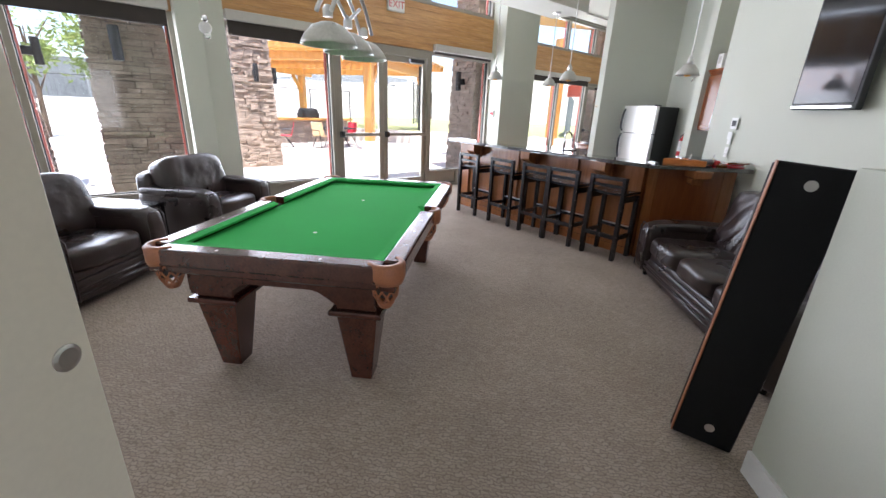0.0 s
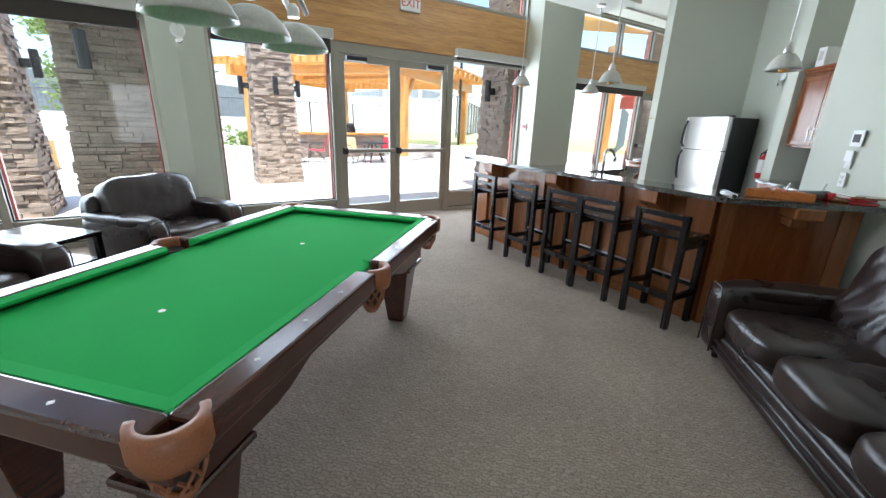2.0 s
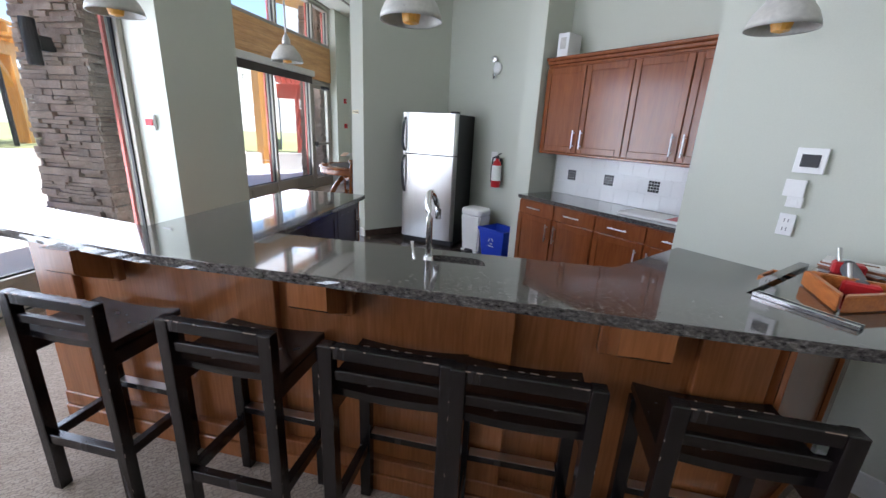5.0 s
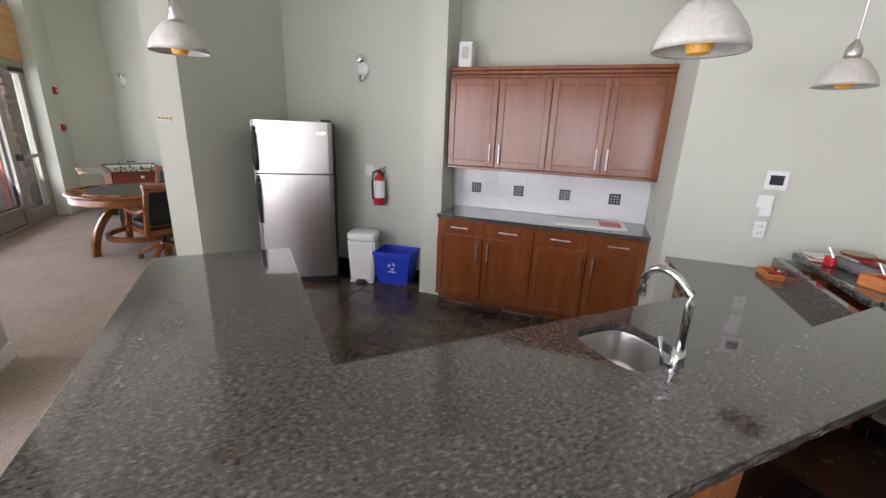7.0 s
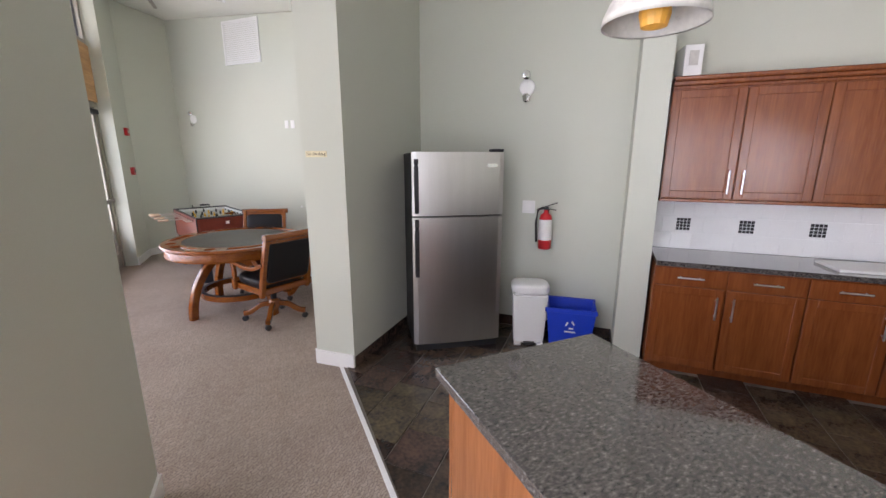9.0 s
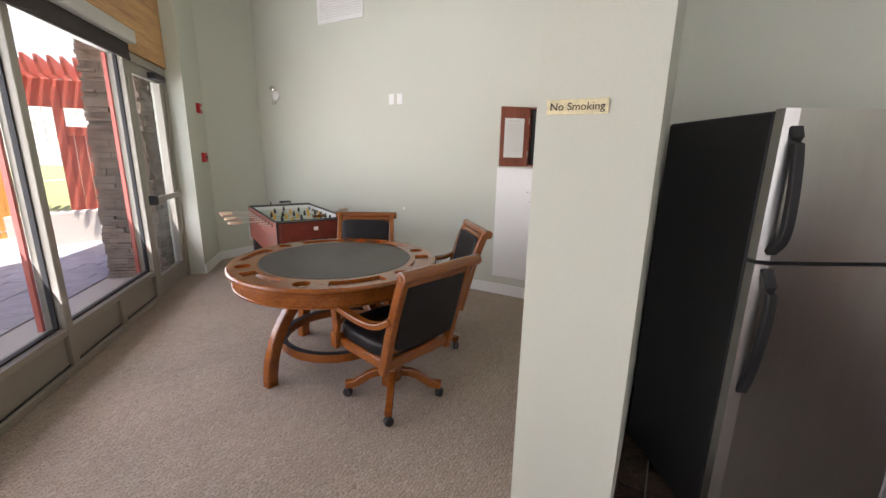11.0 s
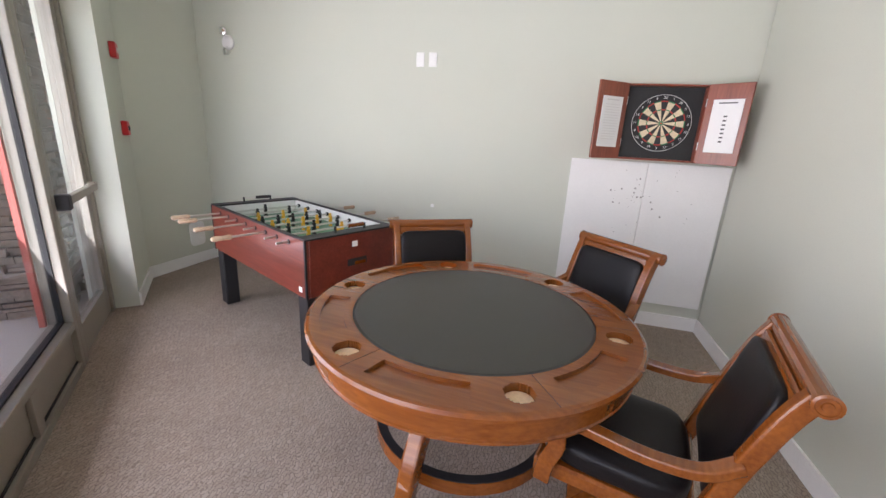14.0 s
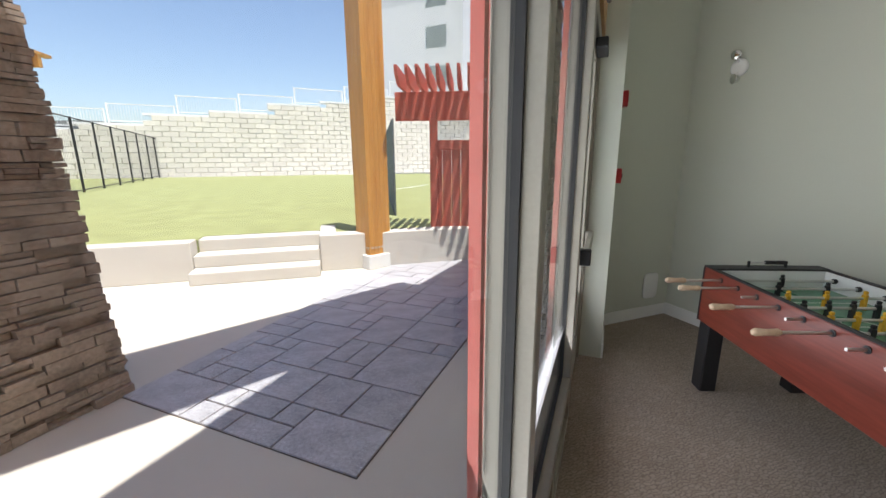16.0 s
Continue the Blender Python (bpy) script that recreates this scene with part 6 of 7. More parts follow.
for k, nn in enumerate((20, 1, 18, 4, 13, 6, 10, 15, 2, 17, 3, 19, 7, 16, 8, 11, 14, 9, 12, 5)):
    a = radians(18 * k)
    words(str(nn), 0.028, pose(0.192 * math.sin(a), -0.072, 0.192 * math.cos(a), 90, 0, 0), M_plastic, dbo, "numeral")
o = tagged(part("backboard", box(bx(-0.612, 0.0, -0.02, -0.001, 0.0, 1.22, 0.002), 0.003, 0.612, -0.02, -0.001, 0.0, 1.22, 0.002), M_plastic, m=on_dart(7.463, 0.215)), "white painted wall boards pitted with dart holes", "backboard")
holes = bmesh.new()
rnd = random.Random(8)
for i in range(46):
    x, z = rnd.gauss(0, 0.2), rnd.gauss(0.9, 0.2)
    if abs(x) < 0.58 and 0.05 < z < 1.18:
        lathe(holes, [(rnd.choice((0.0025, 0.003, 0.004, 0.007)), 0), (0.0, 0.0008)], 6, pose(x, -0.0202, z, 90))
part("pits", holes, M_mortar, o, "small gouges")
plate("light_switch", on_dart(8.905, 2.21), 0.075, 0.12, "white blank wall plate above the foosball table", "wall plate", "plain")
plate("light_switch", on_dart(8.82, 2.21), 0.075, 0.12, "cream wall switch above the foosball table", "light switch")
plate("wall_stop", on_dart(8.78, 0.89), 0.03, 0.03, "small white wall stop", "wall stop", "plain")
twin_light(on_dart(10.385, 2.36))
o = thing("air_vent", on_dart(9.46, 3.51), "white slatted air vent high on the wall", "air vent")
part("frame", box(box(box(bx(-0.38, 0.38, -0.02, 0, -0.33, -0.30), -0.38, 0.38, -0.02, 0, 0.30, 0.33), -0.38, -0.35, -0.02, 0, -0.299, 0.299), 0.35, 0.38, -0.02, 0, -0.299, 0.299), M_plastic, o)
for i in range(20):
    part("slat", bx(-0.349, 0.349, -0.016, -0.008, -0.295 + i * 0.03, -0.272 + i * 0.03), M_plastic, o)
o = thing("no_smoking_sign", Matrix.Translation((4.885, 7.918, 1.70)) @ pose(0, 0, 0, 0, 0, -131.5), "small cream sign with dark lettering", "sign")
part("plate", bx(-0.09, 0.09, -0.006, 0.0, -0.022, 0.022, 0.001), mat("cream_sign", (0.72, 0.64, 0.40), 0.5), o)
words("No Smoking", 0.032, pose(0, -0.0068, 0, 90), M_black, o)
for nm, z in (("u", 2.09), ("l", 1.475)):
    o = thing("wall_strobe", pose(9.815, 10.288, z), "small red fire alarm device on the wall", "fire alarm")
    part("body", bx(-0.055, 0.055, -0.045, 0.0, -0.06, 0.06, 0.006), M_red, o)
    part("lens", bx(-0.03, 0.03, -0.052, -0.0455, -0.02, 0.02, 0.004), M_frost if nm == "u" else M_blackmetal, o)
o = thing("access_cover", Matrix.Translation((10.488, 9.862, 0.345)) @ pose(0, 0, 0, 0, 0, -46.5), "white oval access cover low on the wall", "cover plate")
bm = pillow(0.19, 0.02, 0.27, 5, 0.0)
part("cover", bm, M_plastic, o, smooth=True)
o = thing("exit_sign", pose(0.50, 9.235, 3.10), "white exit sign with red letters on the beam", "exit sign")
part("case", bx(-0.16, 0.16, -0.06, 0.0, -0.10, 0.10, 0.008), M_plastic, o)
words("EXIT", 0.15, pose(0, -0.0612, 0, 90), M_red, o)
o = thing("ceiling_lamp", pose(8.6, 8.9, ceil_z(8.6, 8.9) - 0.02, 5.7, 0, 0), "white square recessed ceiling light", "ceiling light")
part("frame", bx(-0.3, 0.3, -0.3, 0.3, -0.02, 0.0, 0.004), M_plastic, o)
part("diffuser", bx(-0.26, 0.26, -0.26, 0.26, -0.024, -0.0205), M_frost, o)


for x in (4.7, 5.7, 6.7, 7.7):
    o = thing("downlight", pose(x, 10.05, ceil_z(x, 10.05) - 0.012, 5.7, 0, 0), "small round recessed downlight in the sloping ceiling", "downlight", "downlights along the windows")
    part("ring", lathe(bmesh.new(), [(0.045, 0.0), (0.07, 0.0), (0.07, 0.011), (0.045, 0.011), (0.045, 0.0)], 20, None, False), M_plastic, o)
    part("lens", lathe(bmesh.new(), [(0.0, 0.006), (0.045, 0.006), (0.045, 0.010), (0.0, 0.010)], 20), M_frost, o)


# ---- outdoors: ground, roof, distance ----
bm = prism(bmesh.new(), [(-400, 9.40), (3.3, 9.40), (3.3, 10.60), (400, 10.60), (400, 500), (-400, 500)], -0.4, -0.03)
structure("ground", bm, M_concrete, "pale sunlit concrete patio", "ground")
bm = prism(bmesh.new(), [(-12, 9.43), (3.7, 9.43), (3.7, 10.63), (13, 10.63), (13, 4), (-12, -4)], 4.28, 4.42)
structure("roof", bm, M_alu, "flat roof over the rooms", "roof")
# Unseen overhang; its outline is set by the shade edges on the patio.
bm = prism(bmesh.new(), [(-12, 9.44), (3.7, 9.44), (3.7, 10.64), (13, 10.64), (13, 11.2), (10.2, 11.39), (10.2, 11.68), (5.4, 13.94), (5.4, 12.55), (7.87, 11.39), (3.4, 11.39), (3.0, 10.1), (-12, 10.0)], 4.30, 4.40)
structure("eaves", bm, M_timber, "unseen eaves and canopy strip outlined to cast the patio shade", "eaves")
M_hill = mat("distant_hills", (0.24, 0.25, 0.24), 1.0, 0, 0.2, 0.02, 0.2)
bm = bmesh.new()
prev = None
for i in range(61):
    a = radians(-10 + 200 * i / 60)
    r = 900
    h = 55 + 30 * noise.noise(Vector((i * 0.21, 3.1, 0)))
    col = [bm.verts.new((r * math.cos(a), r * math.sin(a), z)) for z in (-5, h)]
    if prev:
        bm.faces.new((prev[0], col[0], col[1], prev[1]))
    prev = col
structure("backdrop", bm, M_hill, "hazy dry hills in the distance", "backdrop")


# ---- ledge stone piers ----
def stone_pier(x0, x1, y0, y1, h, label, seed, taper=0.10, sconces=()):
    """A battered pier clad in thin uneven ledge stones."""
    rnd = random.Random(seed)
    cx, cy, hx, hy = (x0 + x1) / 2, (y0 + y1) / 2, (x1 - x0) / 2, (y1 - y0) / 2
    o = thing("stone_pier", pose(cx, cy, -0.03), label, "stone pier", "", "structure")
    core = bmesh.new()
    a = [core.verts.new((sx * (hx - 0.03), sy * (hy - 0.03), 0)) for sx, sy in ((-1, -1), (1, -1), (1, 1), (-1, 1))]
    b = [core.verts.new((sx * (hx - 0.03 - taper), sy * (hy - 0.03 - taper), h)) for sx, sy in ((-1, -1), (1, -1), (1, 1), (-1, 1))]
    core.faces.new(a[::-1]), core.faces.new(b)
    for i in range(4):
        core.faces.new((a[i], a[(i + 1) % 4], b[(i + 1) % 4], b[i]))
    part("core", core, M_mortar, o)
    verts, faces = [], []
    z = 0.0
    while z < h:
        ch = rnd.uniform(0.032, 0.082)
        k = taper * z / h
        for side in range(4):
            half = (hx if side % 2 == 0 else hy) - k
            dist = (hy if side % 2 == 0 else hx) - k
            u = -half - 0.012
            while u < half:
                w = min(rnd.uniform(0.10, 0.34), half + 0.012 - u)
                if half + 0.012 - (u + w) < 0.07:
                    w = half + 0.012 - u
                sub = 2 if ch > 0.065 and rnd.random() < 0.35 else 1
                for q in range(sub):
                    zz0, zz1 = z + ch * q / sub + 0.003, z + ch * (q + 1) / sub - 0.003
                    d = dist + rnd.uniform(-0.022, 0.038)
                    base = len(verts)
                    j = lambda: rnd.uniform(-0.006, 0.006)
                    box8 = [(u + 0.003, dist - 0.05, zz0), (u + w - 0.003, dist - 0.05, zz0), (u + w - 0.003, dist - 0.05, zz1), (u + 0.003, dist - 0.05, zz1),
                            (u + 0.004 + j() * 0.5, d + j(), zz0 + j() * 0.4), (u + w - 0.004 + j() * 0.5, d + j(), zz0 + j() * 0.4), (u + w - 0.004 + j() * 0.5, d + j(), zz1 + j() * 0.4), (u + 0.004 + j() * 0.5, d + j(), zz1 + j() * 0.4)]
                    for (p, dd, zz) in box8:
                        if side == 0:
                            verts.append((p, -dd, zz))
                        elif side == 1:
                            verts.append((dd, p, zz))
                        elif side == 2:
                            verts.append((-p, dd, zz))
                        else:
                            verts.append((-dd, -p, zz))
                    faces += [tuple(base + t for t in f) for f in ((4, 5, 6, 7), (0, 1, 5, 4), (1, 2, 6, 5), (2, 3, 7, 6), (3, 0, 4, 7))]
                u += w
        z += ch
    me = bpy.data.meshes.new("stones")
    me.from_pydata(verts, [], faces)
    me.materials.append(M_stone)
    st_ = new("stones", me)
    st_.parent = o
    tagged(st_, "thin uneven brown ledge stones", "", "", "stuff")
    for sx, sy, rz, z in sconces:
        s = thing("wall_sconce", pose(sx, sy, z, 0, 0, rz), "dark metal wall lantern on the stone pier", "wall lamp", "lanterns on the piers")
        part("tube", lathe(bmesh.new(), [(0.05, -0.19), (0.055, -0.18), (0.055, 0.18), (0.05, 0.19), (0.0, 0.19)], 16, pose(0, -0.12, 0)), M_blackmetal, s, smooth=False)
        part("bracket", bx(-0.035, 0.035, -0.075, 0.05, -0.06, 0.06, 0.005), M_blackmetal, s)
    return o


stone_pier(-1.10, -0.12, 13.60, 14.55, 4.0, "tall battered pier of brown ledge stone on the patio", 1, 0.12, ((-0.62, 13.52, 0, 2.15), (-1.12, 14.1, -90, 2.15), (-0.10, 14.1, 90, 2.15)))
stone_pier(-5.25, -4.30, 11.35, 12.25, 4.2, "tall battered pier of brown ledge stone beside the lounge", 2, 0.14, ((-4.80, 11.29, 0, 2.1), (-5.28, 11.8, -90, 2.1), (-4.27, 11.8, 90, 2.1)))
stone_pier(-3.62, -2.72, 9.56, 10.35, 4.2, "battered ledge stone pier against the building", 3, 0.10, ((-3.30, 9.52, 0, 2.1),))
stone_pier(2.72, 3.55, 9.56, 10.40, 4.2, "battered ledge stone pier beside the patio doors", 4, 0.10, ((2.72, 9.95, -90, 2.1),))
stone_pier(9.50, 10.25, 10.80, 11.40, 4.2, "grey ledge stone pier outside the side door", 5, 0.08, ())
stone_pier(6.55, 7.63, 13.48, 14.5, 4.3, "tall battered pier of brown ledge stone by the pavers", 6, 0.22, ())

# ---- stamped pavers ----
pv = thing("paving", pose(0, 0, -0.03), "grey stamped pavers between concrete bands", "paving", "", "structure")
part("paving_bed", bx(7.55, 12.35, 11.45, 13.45, 0.0, 0.004), M_mortar, pv)
rnd = random.Random(11)
cells = {}
NX, NY, s = 24, 10, 0.2
shared = {}
for j in range(NY):
    for i in range(NX):
        if (i, j) in cells:
            continue
        opts = [(3, 2), (2, 3), (2, 2), (3, 3), (2, 1), (1, 2), (1, 1)]
        rnd.shuffle(opts)
        for w, h in opts + [(1, 1)]:
            if i + w <= NX and j + h <= NY and all((i + a, j + b) not in cells for a in range(w) for b in range(h)):
                for a in range(w):
                    for b in range(h):
                        cells[(i + a, j + b)] = 1
                break
        x, y = 7.55 + i * s, 11.45 + j * s
        if (w, h) not in shared:
            t = part("paver", bx(0.006, w * s - 0.006, 0.006, h * s - 0.006, 0.001, 0.014, 0.003), M_paver, pv, m=pose(x, y, 0))
            shared[(w, h)] = t.data
        else:
            t = new("paver", shared[(w, h)])
            t.matrix_basis = pose(x, y, rnd.uniform(-0.001, 0.0015))
            t.parent = pv

# ---- low wall, steps and putting green ----
LW = Matrix.Translation((9.72, 15.62, -0.03)) @ pose(0, 0, 0, 0, 0, -52.2)  # x along the wall towards the gate, y beyond it
lw = thing("low_wall", LW, "low rendered retaining wall along the patio", "retaining wall", "", "structure")
part("wall_run", bx(-14, -0.005, 0.0, 0.28, 0, 0.55, 0.012), M_concrete, lw)
part("wall_run", bx(1.705, 4.4, 0.0, 0.28, 0, 0.55, 0.012), M_concrete, lw)
part("wall_cheek", bx(1.705, 1.95, 0.29, 1.0, 0, 0.55, 0.012), M_concrete, lw)
sp = thing("garden_steps", LW, "three concrete steps up to the putting green", "steps", "", "structure")
for i in range(3):
    part("step", bx(0.0, 1.70, -0.28 + i * 0.30, 0.62, i * 0.175, (i + 1) * 0.175, 0.012), M_concrete, sp)
bm = prism(bmesh.new(), [(-16, 0.281), (-0.0, 0.281), (0, 0.62), (1.705, 0.62), (1.705, 0.281), (4.4, 0.281), (14, 18), (9, 26), (-16, 26)], 0.0, 0.53)
o = structure("putting_green", bm, M_turf, "bright artificial turf putting green", "lawn")
o.matrix_basis = LW
o = thing("painted_line", LW @ pose(4.5, 9.5, 0.532, 0, 0, 52), "white painted line on the turf", "line", "", "structure")
part("line", bx(-1.8, 2.6, -0.05, 0.05, 0, 0.002), M_plastic, o)

# ---- timber post, gate and its pergola ----
o = thing("timber_post", pose(11.38, 13.72, -0.03, 0, 0, -25), "honey coloured glued timber post on a concrete plinth", "post", "", "structure")
part("plinth", bx(-0.24, 0.24, -0.24, 0.24, 0.0, 0.22, 0.01), M_white, o, "pale concrete plinth")
for i in range(5):
    part("lamination", bx(-0.19 + i * 0.076, -0.19 + (i + 1) * 0.076 - 0.001, -0.19, 0.19, 0.221, 4.4, 0.003), M_timber, o)
for i in range(6):
    part("bolt", lathe(bmesh.new(), [(0.016, 0), (0.016, 0.012), (0, 0.016)], 8, pose(-0.15 + i * 0.06, -0.191, 0.33, 90)), M_steel, o)
    part("bolt", lathe(bmesh.new(), [(0.016, 0), (0.016, 0.012), (0, 0.016)], 8, pose(-0.191, -0.15 + i * 0.06, 0.33, 0, -90)), M_steel, o)
GT = Matrix.Translation((12.18, 13.02, -0.03)) @ pose(0, 0, 0, 0, 0, -72)
o = thing("red_gate", GT, "red stained wooden screen with a pergola top", "gate", "", "structure")
for i in range(20):
    part("board", bx(i * 0.15 + 0.003, i * 0.15 + 0.147, 0.0, 0.03, 0.22, 1.85, 0.004), M_redwood, o)
for x in (-0.05, 1.45, 2.98):
    part("post", bx(x, x + 0.12, -0.05, 0.08, 0.0, 2.59, 0.006), M_redwood, o)
for z0, z1 in ((0.2, 0.32), (1.80, 1.95), (2.25, 2.689)):
    part("rail", bx(-0.6 if z0 > 2 else 0.0, 3.0, -0.03, -0.001, z0, z1, 0.004), M_redwood, o)
for i in range(-3, 21):
    bm = bmesh.new()
    prof = [(-0.80, 2.82), (-0.76, 2.73), (-0.66, 2.68), (-0.60, 2.62), (0.40, 2.62), (0.55, 2.74), (0.55, 2.84), (-0.80, 2.86)]
    a = [bm.verts.new((i * 0.145 - 0.02, y, z + 0.07)) for y, z in prof]
    b = [bm.verts.new((i * 0.145 + 0.025, y, z + 0.07)) for y, z in prof]
    bm.faces.new(a), bm.faces.new(b[::-1])
    for k in range(8):
        bm.faces.new((a[k], a[(k + 1) % 8], b[(k + 1) % 8], b[k]))
    bmesh.ops.recalc_face_normals(bm, faces=bm.faces[:])
    part("rafter", bm, M_redwood, o)
o = thing("windscreen", Matrix.Translation((13.2, 14.3, 0.5)) @ pose(0, 0, 0, 0, 0, 32), "grey mesh windscreen on a fence", "windscreen", "", "structure")
part("mesh", bx(0.0, 9.0, 0.0, 0.03, 0.0, 1.9), mat("grey_windscreen", (0.12, 0.14, 0.15), 0.9, 0, 0.1), o)

# ---- block retaining wall with a stepped top and railing ----
rw = thing("block_wall", Matrix.Translation((20.0, 44.0, 0.4)) @ pose(0, 0, 0, 0, 0, -40), "tall pale block retaining wall with a stepped top", "retaining wall", "", "structure")
verts, faces = [], []
bw, bh = 1.0, 0.36
rnd = random.Random(3)
rail = bmesh.new()
for c in range(-16, 40):
    tall = 3.4 + max(0, (c + 2) // 4) * 0.52
    n = int(tall / bh)
    for r in range(n):
        x0 = c * bw + (0.5 if r % 2 else 0.0)
        d = rnd.uniform(0, 0.05)
        base = len(verts)
        y = r * 0.02
        for px, py, pz in ((0.0, 0, 0.0), (bw, 0, 0.0), (bw, 0, bh), (0.0, 0, bh)):
            verts.append((x0 + px, y + 0.01, r * bh + pz))
        for px, pz in ((0.03, 0.02), (bw - 0.03, 0.02), (bw - 0.03, bh - 0.02), (0.03, bh - 0.02)):
            verts.append((x0 + px, y - 0.06 - d, r * bh + pz))
        faces += [tuple(base + t for t in f) for f in ((4, 5, 6, 7), (0, 1, 5, 4), (1, 2, 6, 5), (2, 3, 7, 6), (3, 0, 4, 7))]
    box(rail, c * bw, (c + 1) * bw, 0.2, 0.6, n * bh, n * bh + 0.14)
me = bpy.data.meshes.new("blocks")
me.from_pydata(verts, [], faces)
me.materials.append(M_block)
bl = new("blocks", me)
bl.parent = rw
tagged(bl, "pale split face concrete blocks", "", "", "stuff")
part("backing", bx(-16, 40, 0.3, 1.2, 0, 3.3), M_block, rw)
part("coping", rail, M_white, rw, "pale stepped coping")
for c in range(-12, 38, 4):
    tall = int((3.4 + max(0, (c + 2) // 4) * 0.52) / bh) * bh + 0.14
    f = bmesh.new()
    for x in (c * bw + 0.1, (c + 4) * bw - 0.1):
        box(f, x - 0.05, x + 0.05, 0.38, 0.46, tall, tall + 1.3)
    for z in (0.15, 1.25):
        box(f, c * bw + 0.1, (c + 4) * bw - 0.1, 0.39, 0.45, tall + z - 0.03, tall + z + 0.03)
    for k in range(24):
        box(f, c * bw + 0.2 + k * 0.155, c * bw + 0.22 + k * 0.155, 0.41, 0.43, tall + 0.15, tall + 1.22)
    part("railing_panel", f, M_white, rw)
o = thing("tall_house", pose(46.5, 27.0, 6), "pale apartment house above the retaining wall", "house", "", "structure")
part("wall", bx(-5, 5, -4, 4, 0, 12), M_white, o)
for i in range(3):
    part("window", bx(-5.06, -5.0, -2.5, -0.5, 2 + i * 3.3, 3.8 + i * 3.3), M_glass, o)
part("roof", bx(-5.3, 5.3, -4.3, 4.3, 12, 12.3), M_alu, o)


# ---- fences, lamp posts, pergola ----
def mesh_fence(m, n, span, h, label):
    o = thing("mesh_fence", m, label, "fence", "", "structure")
    for i in range(n + 1):
        part("fence_post", tube(bmesh.new(), [(i * span, 0, 0), (i * span, 0, h)], 0.04, 8), M_blackmetal, o)
    for i in range(n):
        f = bmesh.new()
        for z in (0.1, h - 0.03):
            tube(f, [(i * span, 0, z), ((i + 1) * span, 0, z)], 0.022, 6)
        k = 0.0
        while k < span:
            box(f, i * span + k, i * span + k + 0.006, -0.003, 0.003, 0.1, h)
            k += 0.15
        part("fence_panel", f, M_blackmetal, o)
    return o


mesh_fence(Matrix.Translation((13.2, 26.6, 0.5)) @ pose(0, 0, 0, 0, 0, 48), 9, 2.4, 2.7, "black chain fence beside the putting green")
mesh_fence(pose(-26, 30, 0, 0, 0, -4), 14, 2.5, 2.4, "black metal fence along the far edge")
for x, y in ((28.5, 42.5), (8.6, 19.6)):
    o = thing("flood_light", pose(x, y, 0.3), "dark floodlight pole with two lamp heads", "lamp post")
    part("pole", tube(bmesh.new(), [(0, 0, 0), (0, 0, 4.6)], 0.06, 10), M_blackmetal, o)
    part("crossbar", tube(bmesh.new(), [(-0.5, 0, 4.5), (0.5, 0, 4.5)], 0.03, 8), M_blackmetal, o)
    for s in (-1, 1):
        part("lamp_head", bx(s * 0.55 - 0.28, s * 0.55 + 0.28, -0.2, 0.2, 4.5, 4.66, 0.03), M_blackmetal, o)

PG = Matrix.Translation((4.2, 16.7, -0.03)) @ pose(0, 0, 0, 0, 0, 36.5)
o = thing("pergola", PG, "large honey timber pergola with a slatted roof", "pergola", "", "structure")
for x in (0.0, 6.7):
    for y in (0.0, 7.0):
        part("post", bx(x - 0.15, x + 0.15, y - 0.15, y + 0.15, 0.3, 3.0, 0.01), M_timber, o)
        part("footing", bx(x - 0.24, x + 0.24, y - 0.24, y + 0.24, 0.0, 0.3, 0.01), M_white, o)
        part("brace", tube(bmesh.new(), [(x, y, 2.1), (x + (0.8 if x < 3 else -0.8), y, 2.98)], 0, flat=(0.14, 0.16)), M_timber, o)
for y in (0.0, 7.0):
    part("beam", bx(-0.9, 7.6, y - 0.12, y + 0.12, 3.0, 3.38, 0.01), M_timber, o)
for x in (0.0, 3.35, 6.7):
    part("cross_beam", bx(x - 0.09, x + 0.09, -0.1, 7.1, 3.1, 3.379, 0.01), M_timber, o)
for i in range(13):
    x = -0.8 + i * 0.68
    part("rafter", bx(x - 0.05, x + 0.05, -0.9, 7.9, 3.381, 3.60, 0.006), M_timber, o)
for i in range(26):
    y = -0.85 + i * 0.34
    part("batten", bx(-1.0, 7.7, y - 0.06, y + 0.06, 3.601, 3.66, 0.004), M_white if i % 9 == 4 else M_timber, o)

# ---- outdoor kitchen, tables and chairs ----
oc = thing("outdoor_counter", pose(3.2, 20.6, -0.03, 0, 0, 6), "stone clad outdoor counter with a pale timber top", "counter")
bm = bmesh.new()
rnd = random.Random(21)
for r in range(9):
    x = -1.9 - rnd.random() * 0.2
    while x < 1.9:
        w = rnd.uniform(0.2, 0.5)
        box(bm, max(-1.9, x), min(1.9, x + w) - 0.01, -0.40 - rnd.random() * 0.03, 0.40, r * 0.1 + 0.004, r * 0.1 + 0.096)
        x += w
tagged(part("stones", bm, M_stone, oc), "grey brown ledge stones", "", "", "stuff")
part("top", bx(-2.1, 2.1, -0.55, 0.55, 0.905, 0.99, 0.01), M_timber, oc)
g = thing("barbecue", pose(3.4, 20.6, 0.96, 0, 0, 6), "dark covered barbecue grill on the outdoor counter", "barbecue")
part("body", bx(-0.4, 0.4, -0.25, 0.25, 0, 0.2, 0.02), M_blackmetal, g)
part("lid", shift(pillow(0.8, 0.5, 0.4, 4, 0), 0, 0, 0.2), M_blackmetal, g, smooth=True)


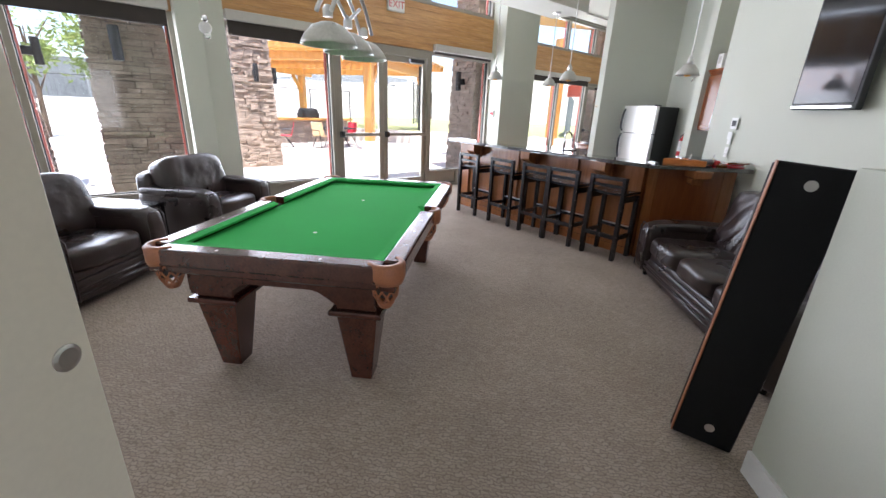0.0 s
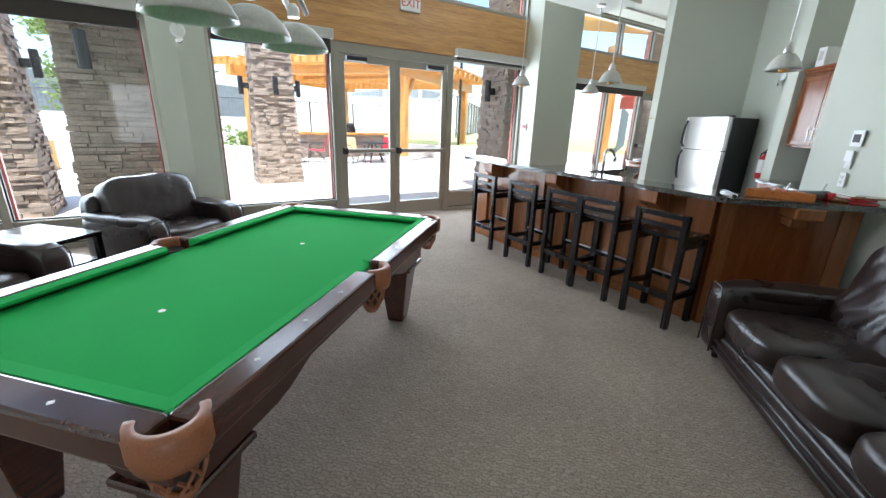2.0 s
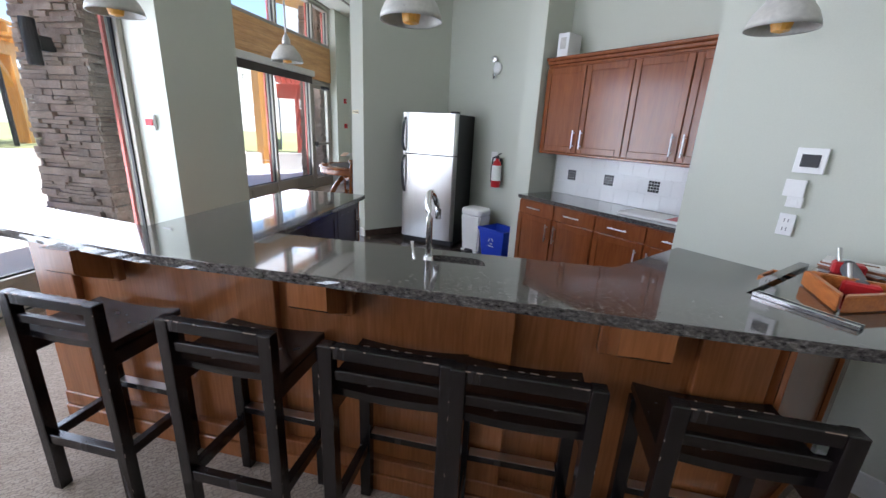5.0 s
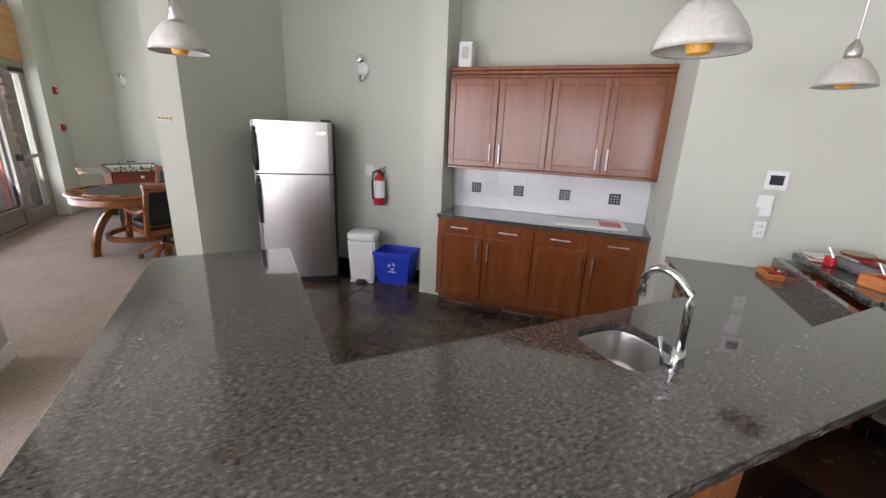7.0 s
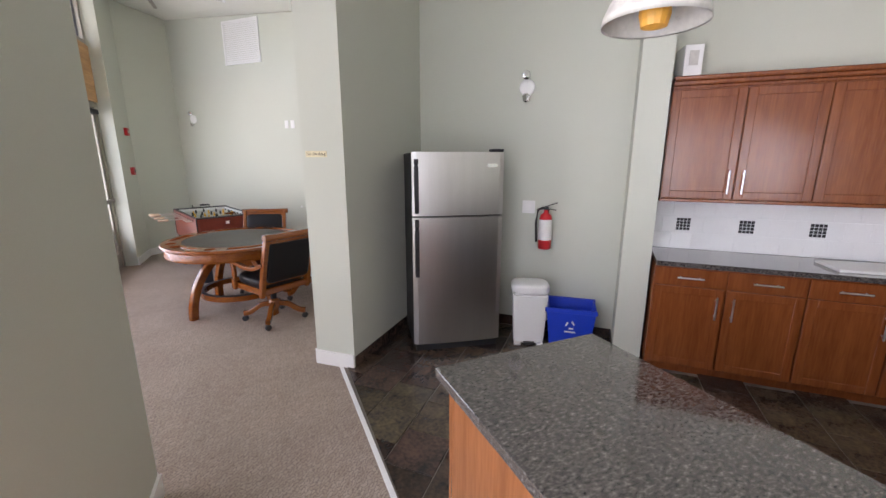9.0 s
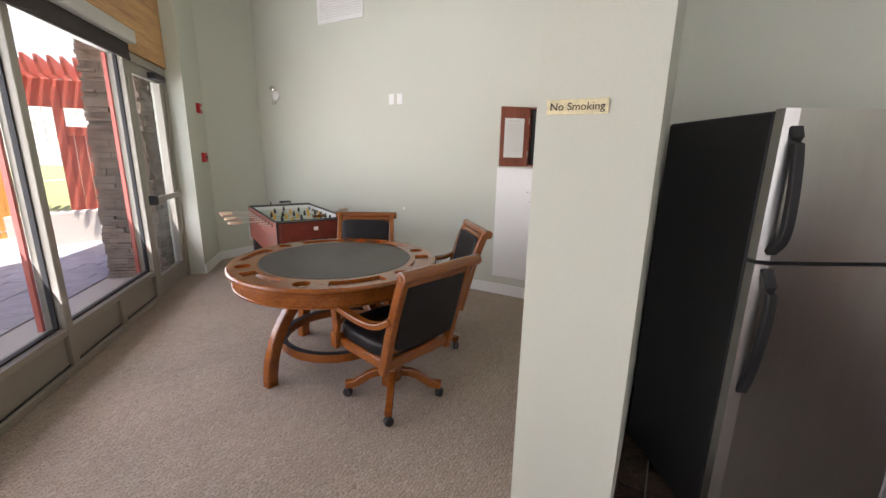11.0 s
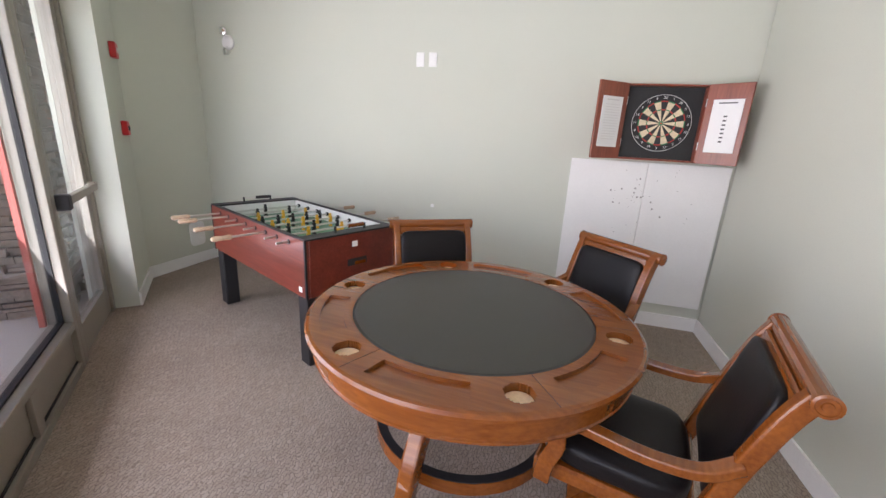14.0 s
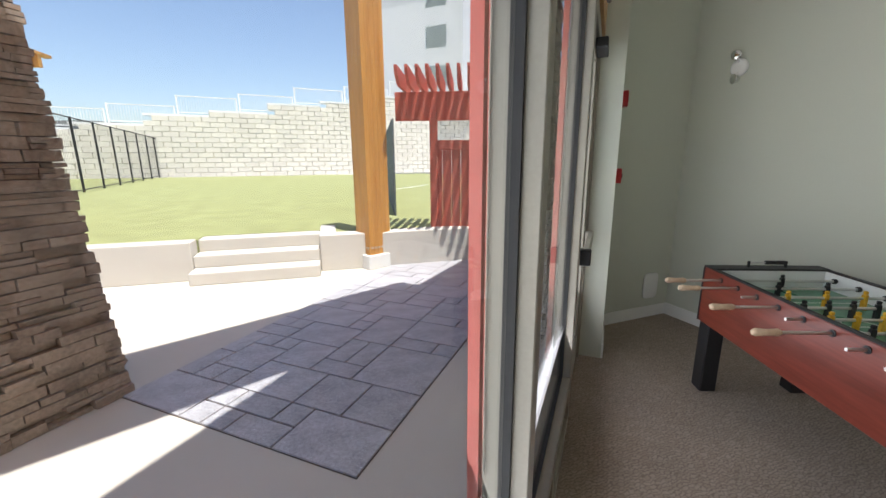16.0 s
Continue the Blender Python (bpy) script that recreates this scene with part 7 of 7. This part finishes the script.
def patio_chair(m, frame_mat, label):
    o = thing("patio_chair", m, label, "patio chair", "chairs under the pergola")
    part("seat", shift(bx(-0.24, 0.24, -0.23, 0.25, -0.012, 0.012, 0.004), 0, 0, 0.43, 4), frame_mat, o)
    part("backrest", shift(bx(-0.24, 0.24, -0.012, 0.012, 0, 0.48, 0.004), 0, -0.24, 0.44, 14), frame_mat, o)
    for s in (-1, 1):
        part("leg", tube(bmesh.new(), [(s * 0.25, -0.30, 0.0), (s * 0.25, 0.0, 0.42), (s * 0.25, 0.25, 0.44), (s * 0.25, 0.30, 0.0)], 0.014, 6), M_blackmetal, o)
        part("arm", tube(bmesh.new(), [(s * 0.26, -0.30, 0.66), (s * 0.27, 0.22, 0.64), (s * 0.25, 0.26, 0.44)], 0.014, 6), M_blackmetal, o)
    return o


M_redsling = mat("red_sling", (0.55, 0.03, 0.05), 0.6)
M_tan = mat("tan_sling", (0.50, 0.36, 0.20), 0.7)
c1 = patio_chair(pose(1.55, 18.3, -0.03, 0, 0, 70), M_redsling, "red sling patio chair with a dark frame")
copy_thing(c1, pose(-0.1, 19.0, -0.03, 0, 0, -20))
copy_thing(c1, pose(4.2, 18.6, -0.03, 0, 0, 110))
patio_chair(pose(2.7, 17.6, -0.03, 0, 0, 190), M_tan, "tan sling patio chair with a dark frame")
for x, y in ((0.7, 18.4), (3.5, 17.9)):
    o = thing("patio_table", pose(x, y, -0.03), "round dark metal patio table", "patio table", "tables under the pergola")
    part("tabletop", lathe(bmesh.new(), [(0.0, 0.70), (0.55, 0.70), (0.56, 0.715), (0.55, 0.73), (0.0, 0.73)], 32), M_blackmetal, o)
    for k in range(3):
        a = radians(120 * k)
        part("leg", tube(bmesh.new(), [(0.1 * math.cos(a), 0.1 * math.sin(a), 0.70), (0.45 * math.cos(a), 0.45 * math.sin(a), 0.0)], 0.02, 6), M_blackmetal, o)
o = thing("planter_box", pose(-6.6, 17.5, -0.03), "ochre rendered planter box on the patio", "planter")
part("box", bx(-1.2, 1.2, -0.7, 0.7, 0, 0.75, 0.03), mat("ochre_render", (0.62, 0.36, 0.10), 0.8), o)


def foliage(n, size, spread, seed, lift):
    rnd = random.Random(seed)
    verts, faces = [], []
    clumps = [(Vector((rnd.gauss(0, spread), rnd.gauss(0, spread), rnd.gauss(0, spread * 0.8))), rnd.uniform(0.35, 0.8) * spread) for _ in range(14)]
    for i in range(n):
        c, r = clumps[i % 14]
        d = Vector((rnd.gauss(0, 1), rnd.gauss(0, 1), rnd.gauss(0, 1)))
        p = c + d * r * 0.45 + Vector((0, 0, lift))
        a, b = Vector((rnd.gauss(0, 1), rnd.gauss(0, 1), rnd.gauss(0, 0.6))).normalized(), Vector((rnd.gauss(0, 1), rnd.gauss(0, 1), rnd.gauss(0, 1))).normalized()
        k = len(verts)
        s = size * rnd.uniform(0.6, 1.3)
        verts += [tuple(p - a * s), tuple(p + b * s * 0.45), tuple(p + a * s), tuple(p - b * s * 0.45)]
        faces.append((k, k + 1, k + 2, k + 3))
    me = bpy.data.meshes.new("crown")
    me.from_pydata(verts, [], faces)
    me.materials.append(M_leaf)
    return me


for i, (x, y, h) in enumerate(((-9.5, 20.5, 5.2), (-5.2, 24.5, 5.0), (-14.5, 24.0, 5.5), (-2.6, 27.0, 4.6))):
    o = thing("garden_tree", pose(x, y, -0.03), "young leafy tree with a thin trunk", "tree", "trees beyond the patio")
    bm = tube(bmesh.new(), [(0, 0, 0), (0.05, 0.02, h * 0.35), (0.0, 0.05, h * 0.75)], [0.10, 0.08, 0.03], 8)
    for k in range(5):
        a = k * 1.3 + i
        tube(bm, [(0.03, 0.02, h * (0.3 + 0.07 * k)), (0.8 * math.cos(a), 0.8 * math.sin(a), h * (0.5 + 0.08 * k))], [0.045, 0.015], 6)
    part("trunk", bm, M_bark, o)
    cr = new("crown", foliage(1500, 0.13, h * 0.20, i + 5, h * 0.68))
    cr.parent = o
for i, (x, y) in enumerate(((-12, 22.5), (-8.2, 26.0), (-1.3, 25.0), (0.6, 27.5), (-16, 21), (-20, 24))):
    o = thing("garden_shrub", pose(x, y, 0.0), "round green shrub at the edge of the patio", "shrub", "shrubs beyond the patio")
    tube_ = part("stems", tube(bmesh.new(), [(0, 0, -0.05), (0.05, 0, 0.5)], 0.05, 6), M_bark, o)
    cr = new("crown", foliage(1200, 0.10, 0.42, i + 30, 0.55))
    cr.parent = o
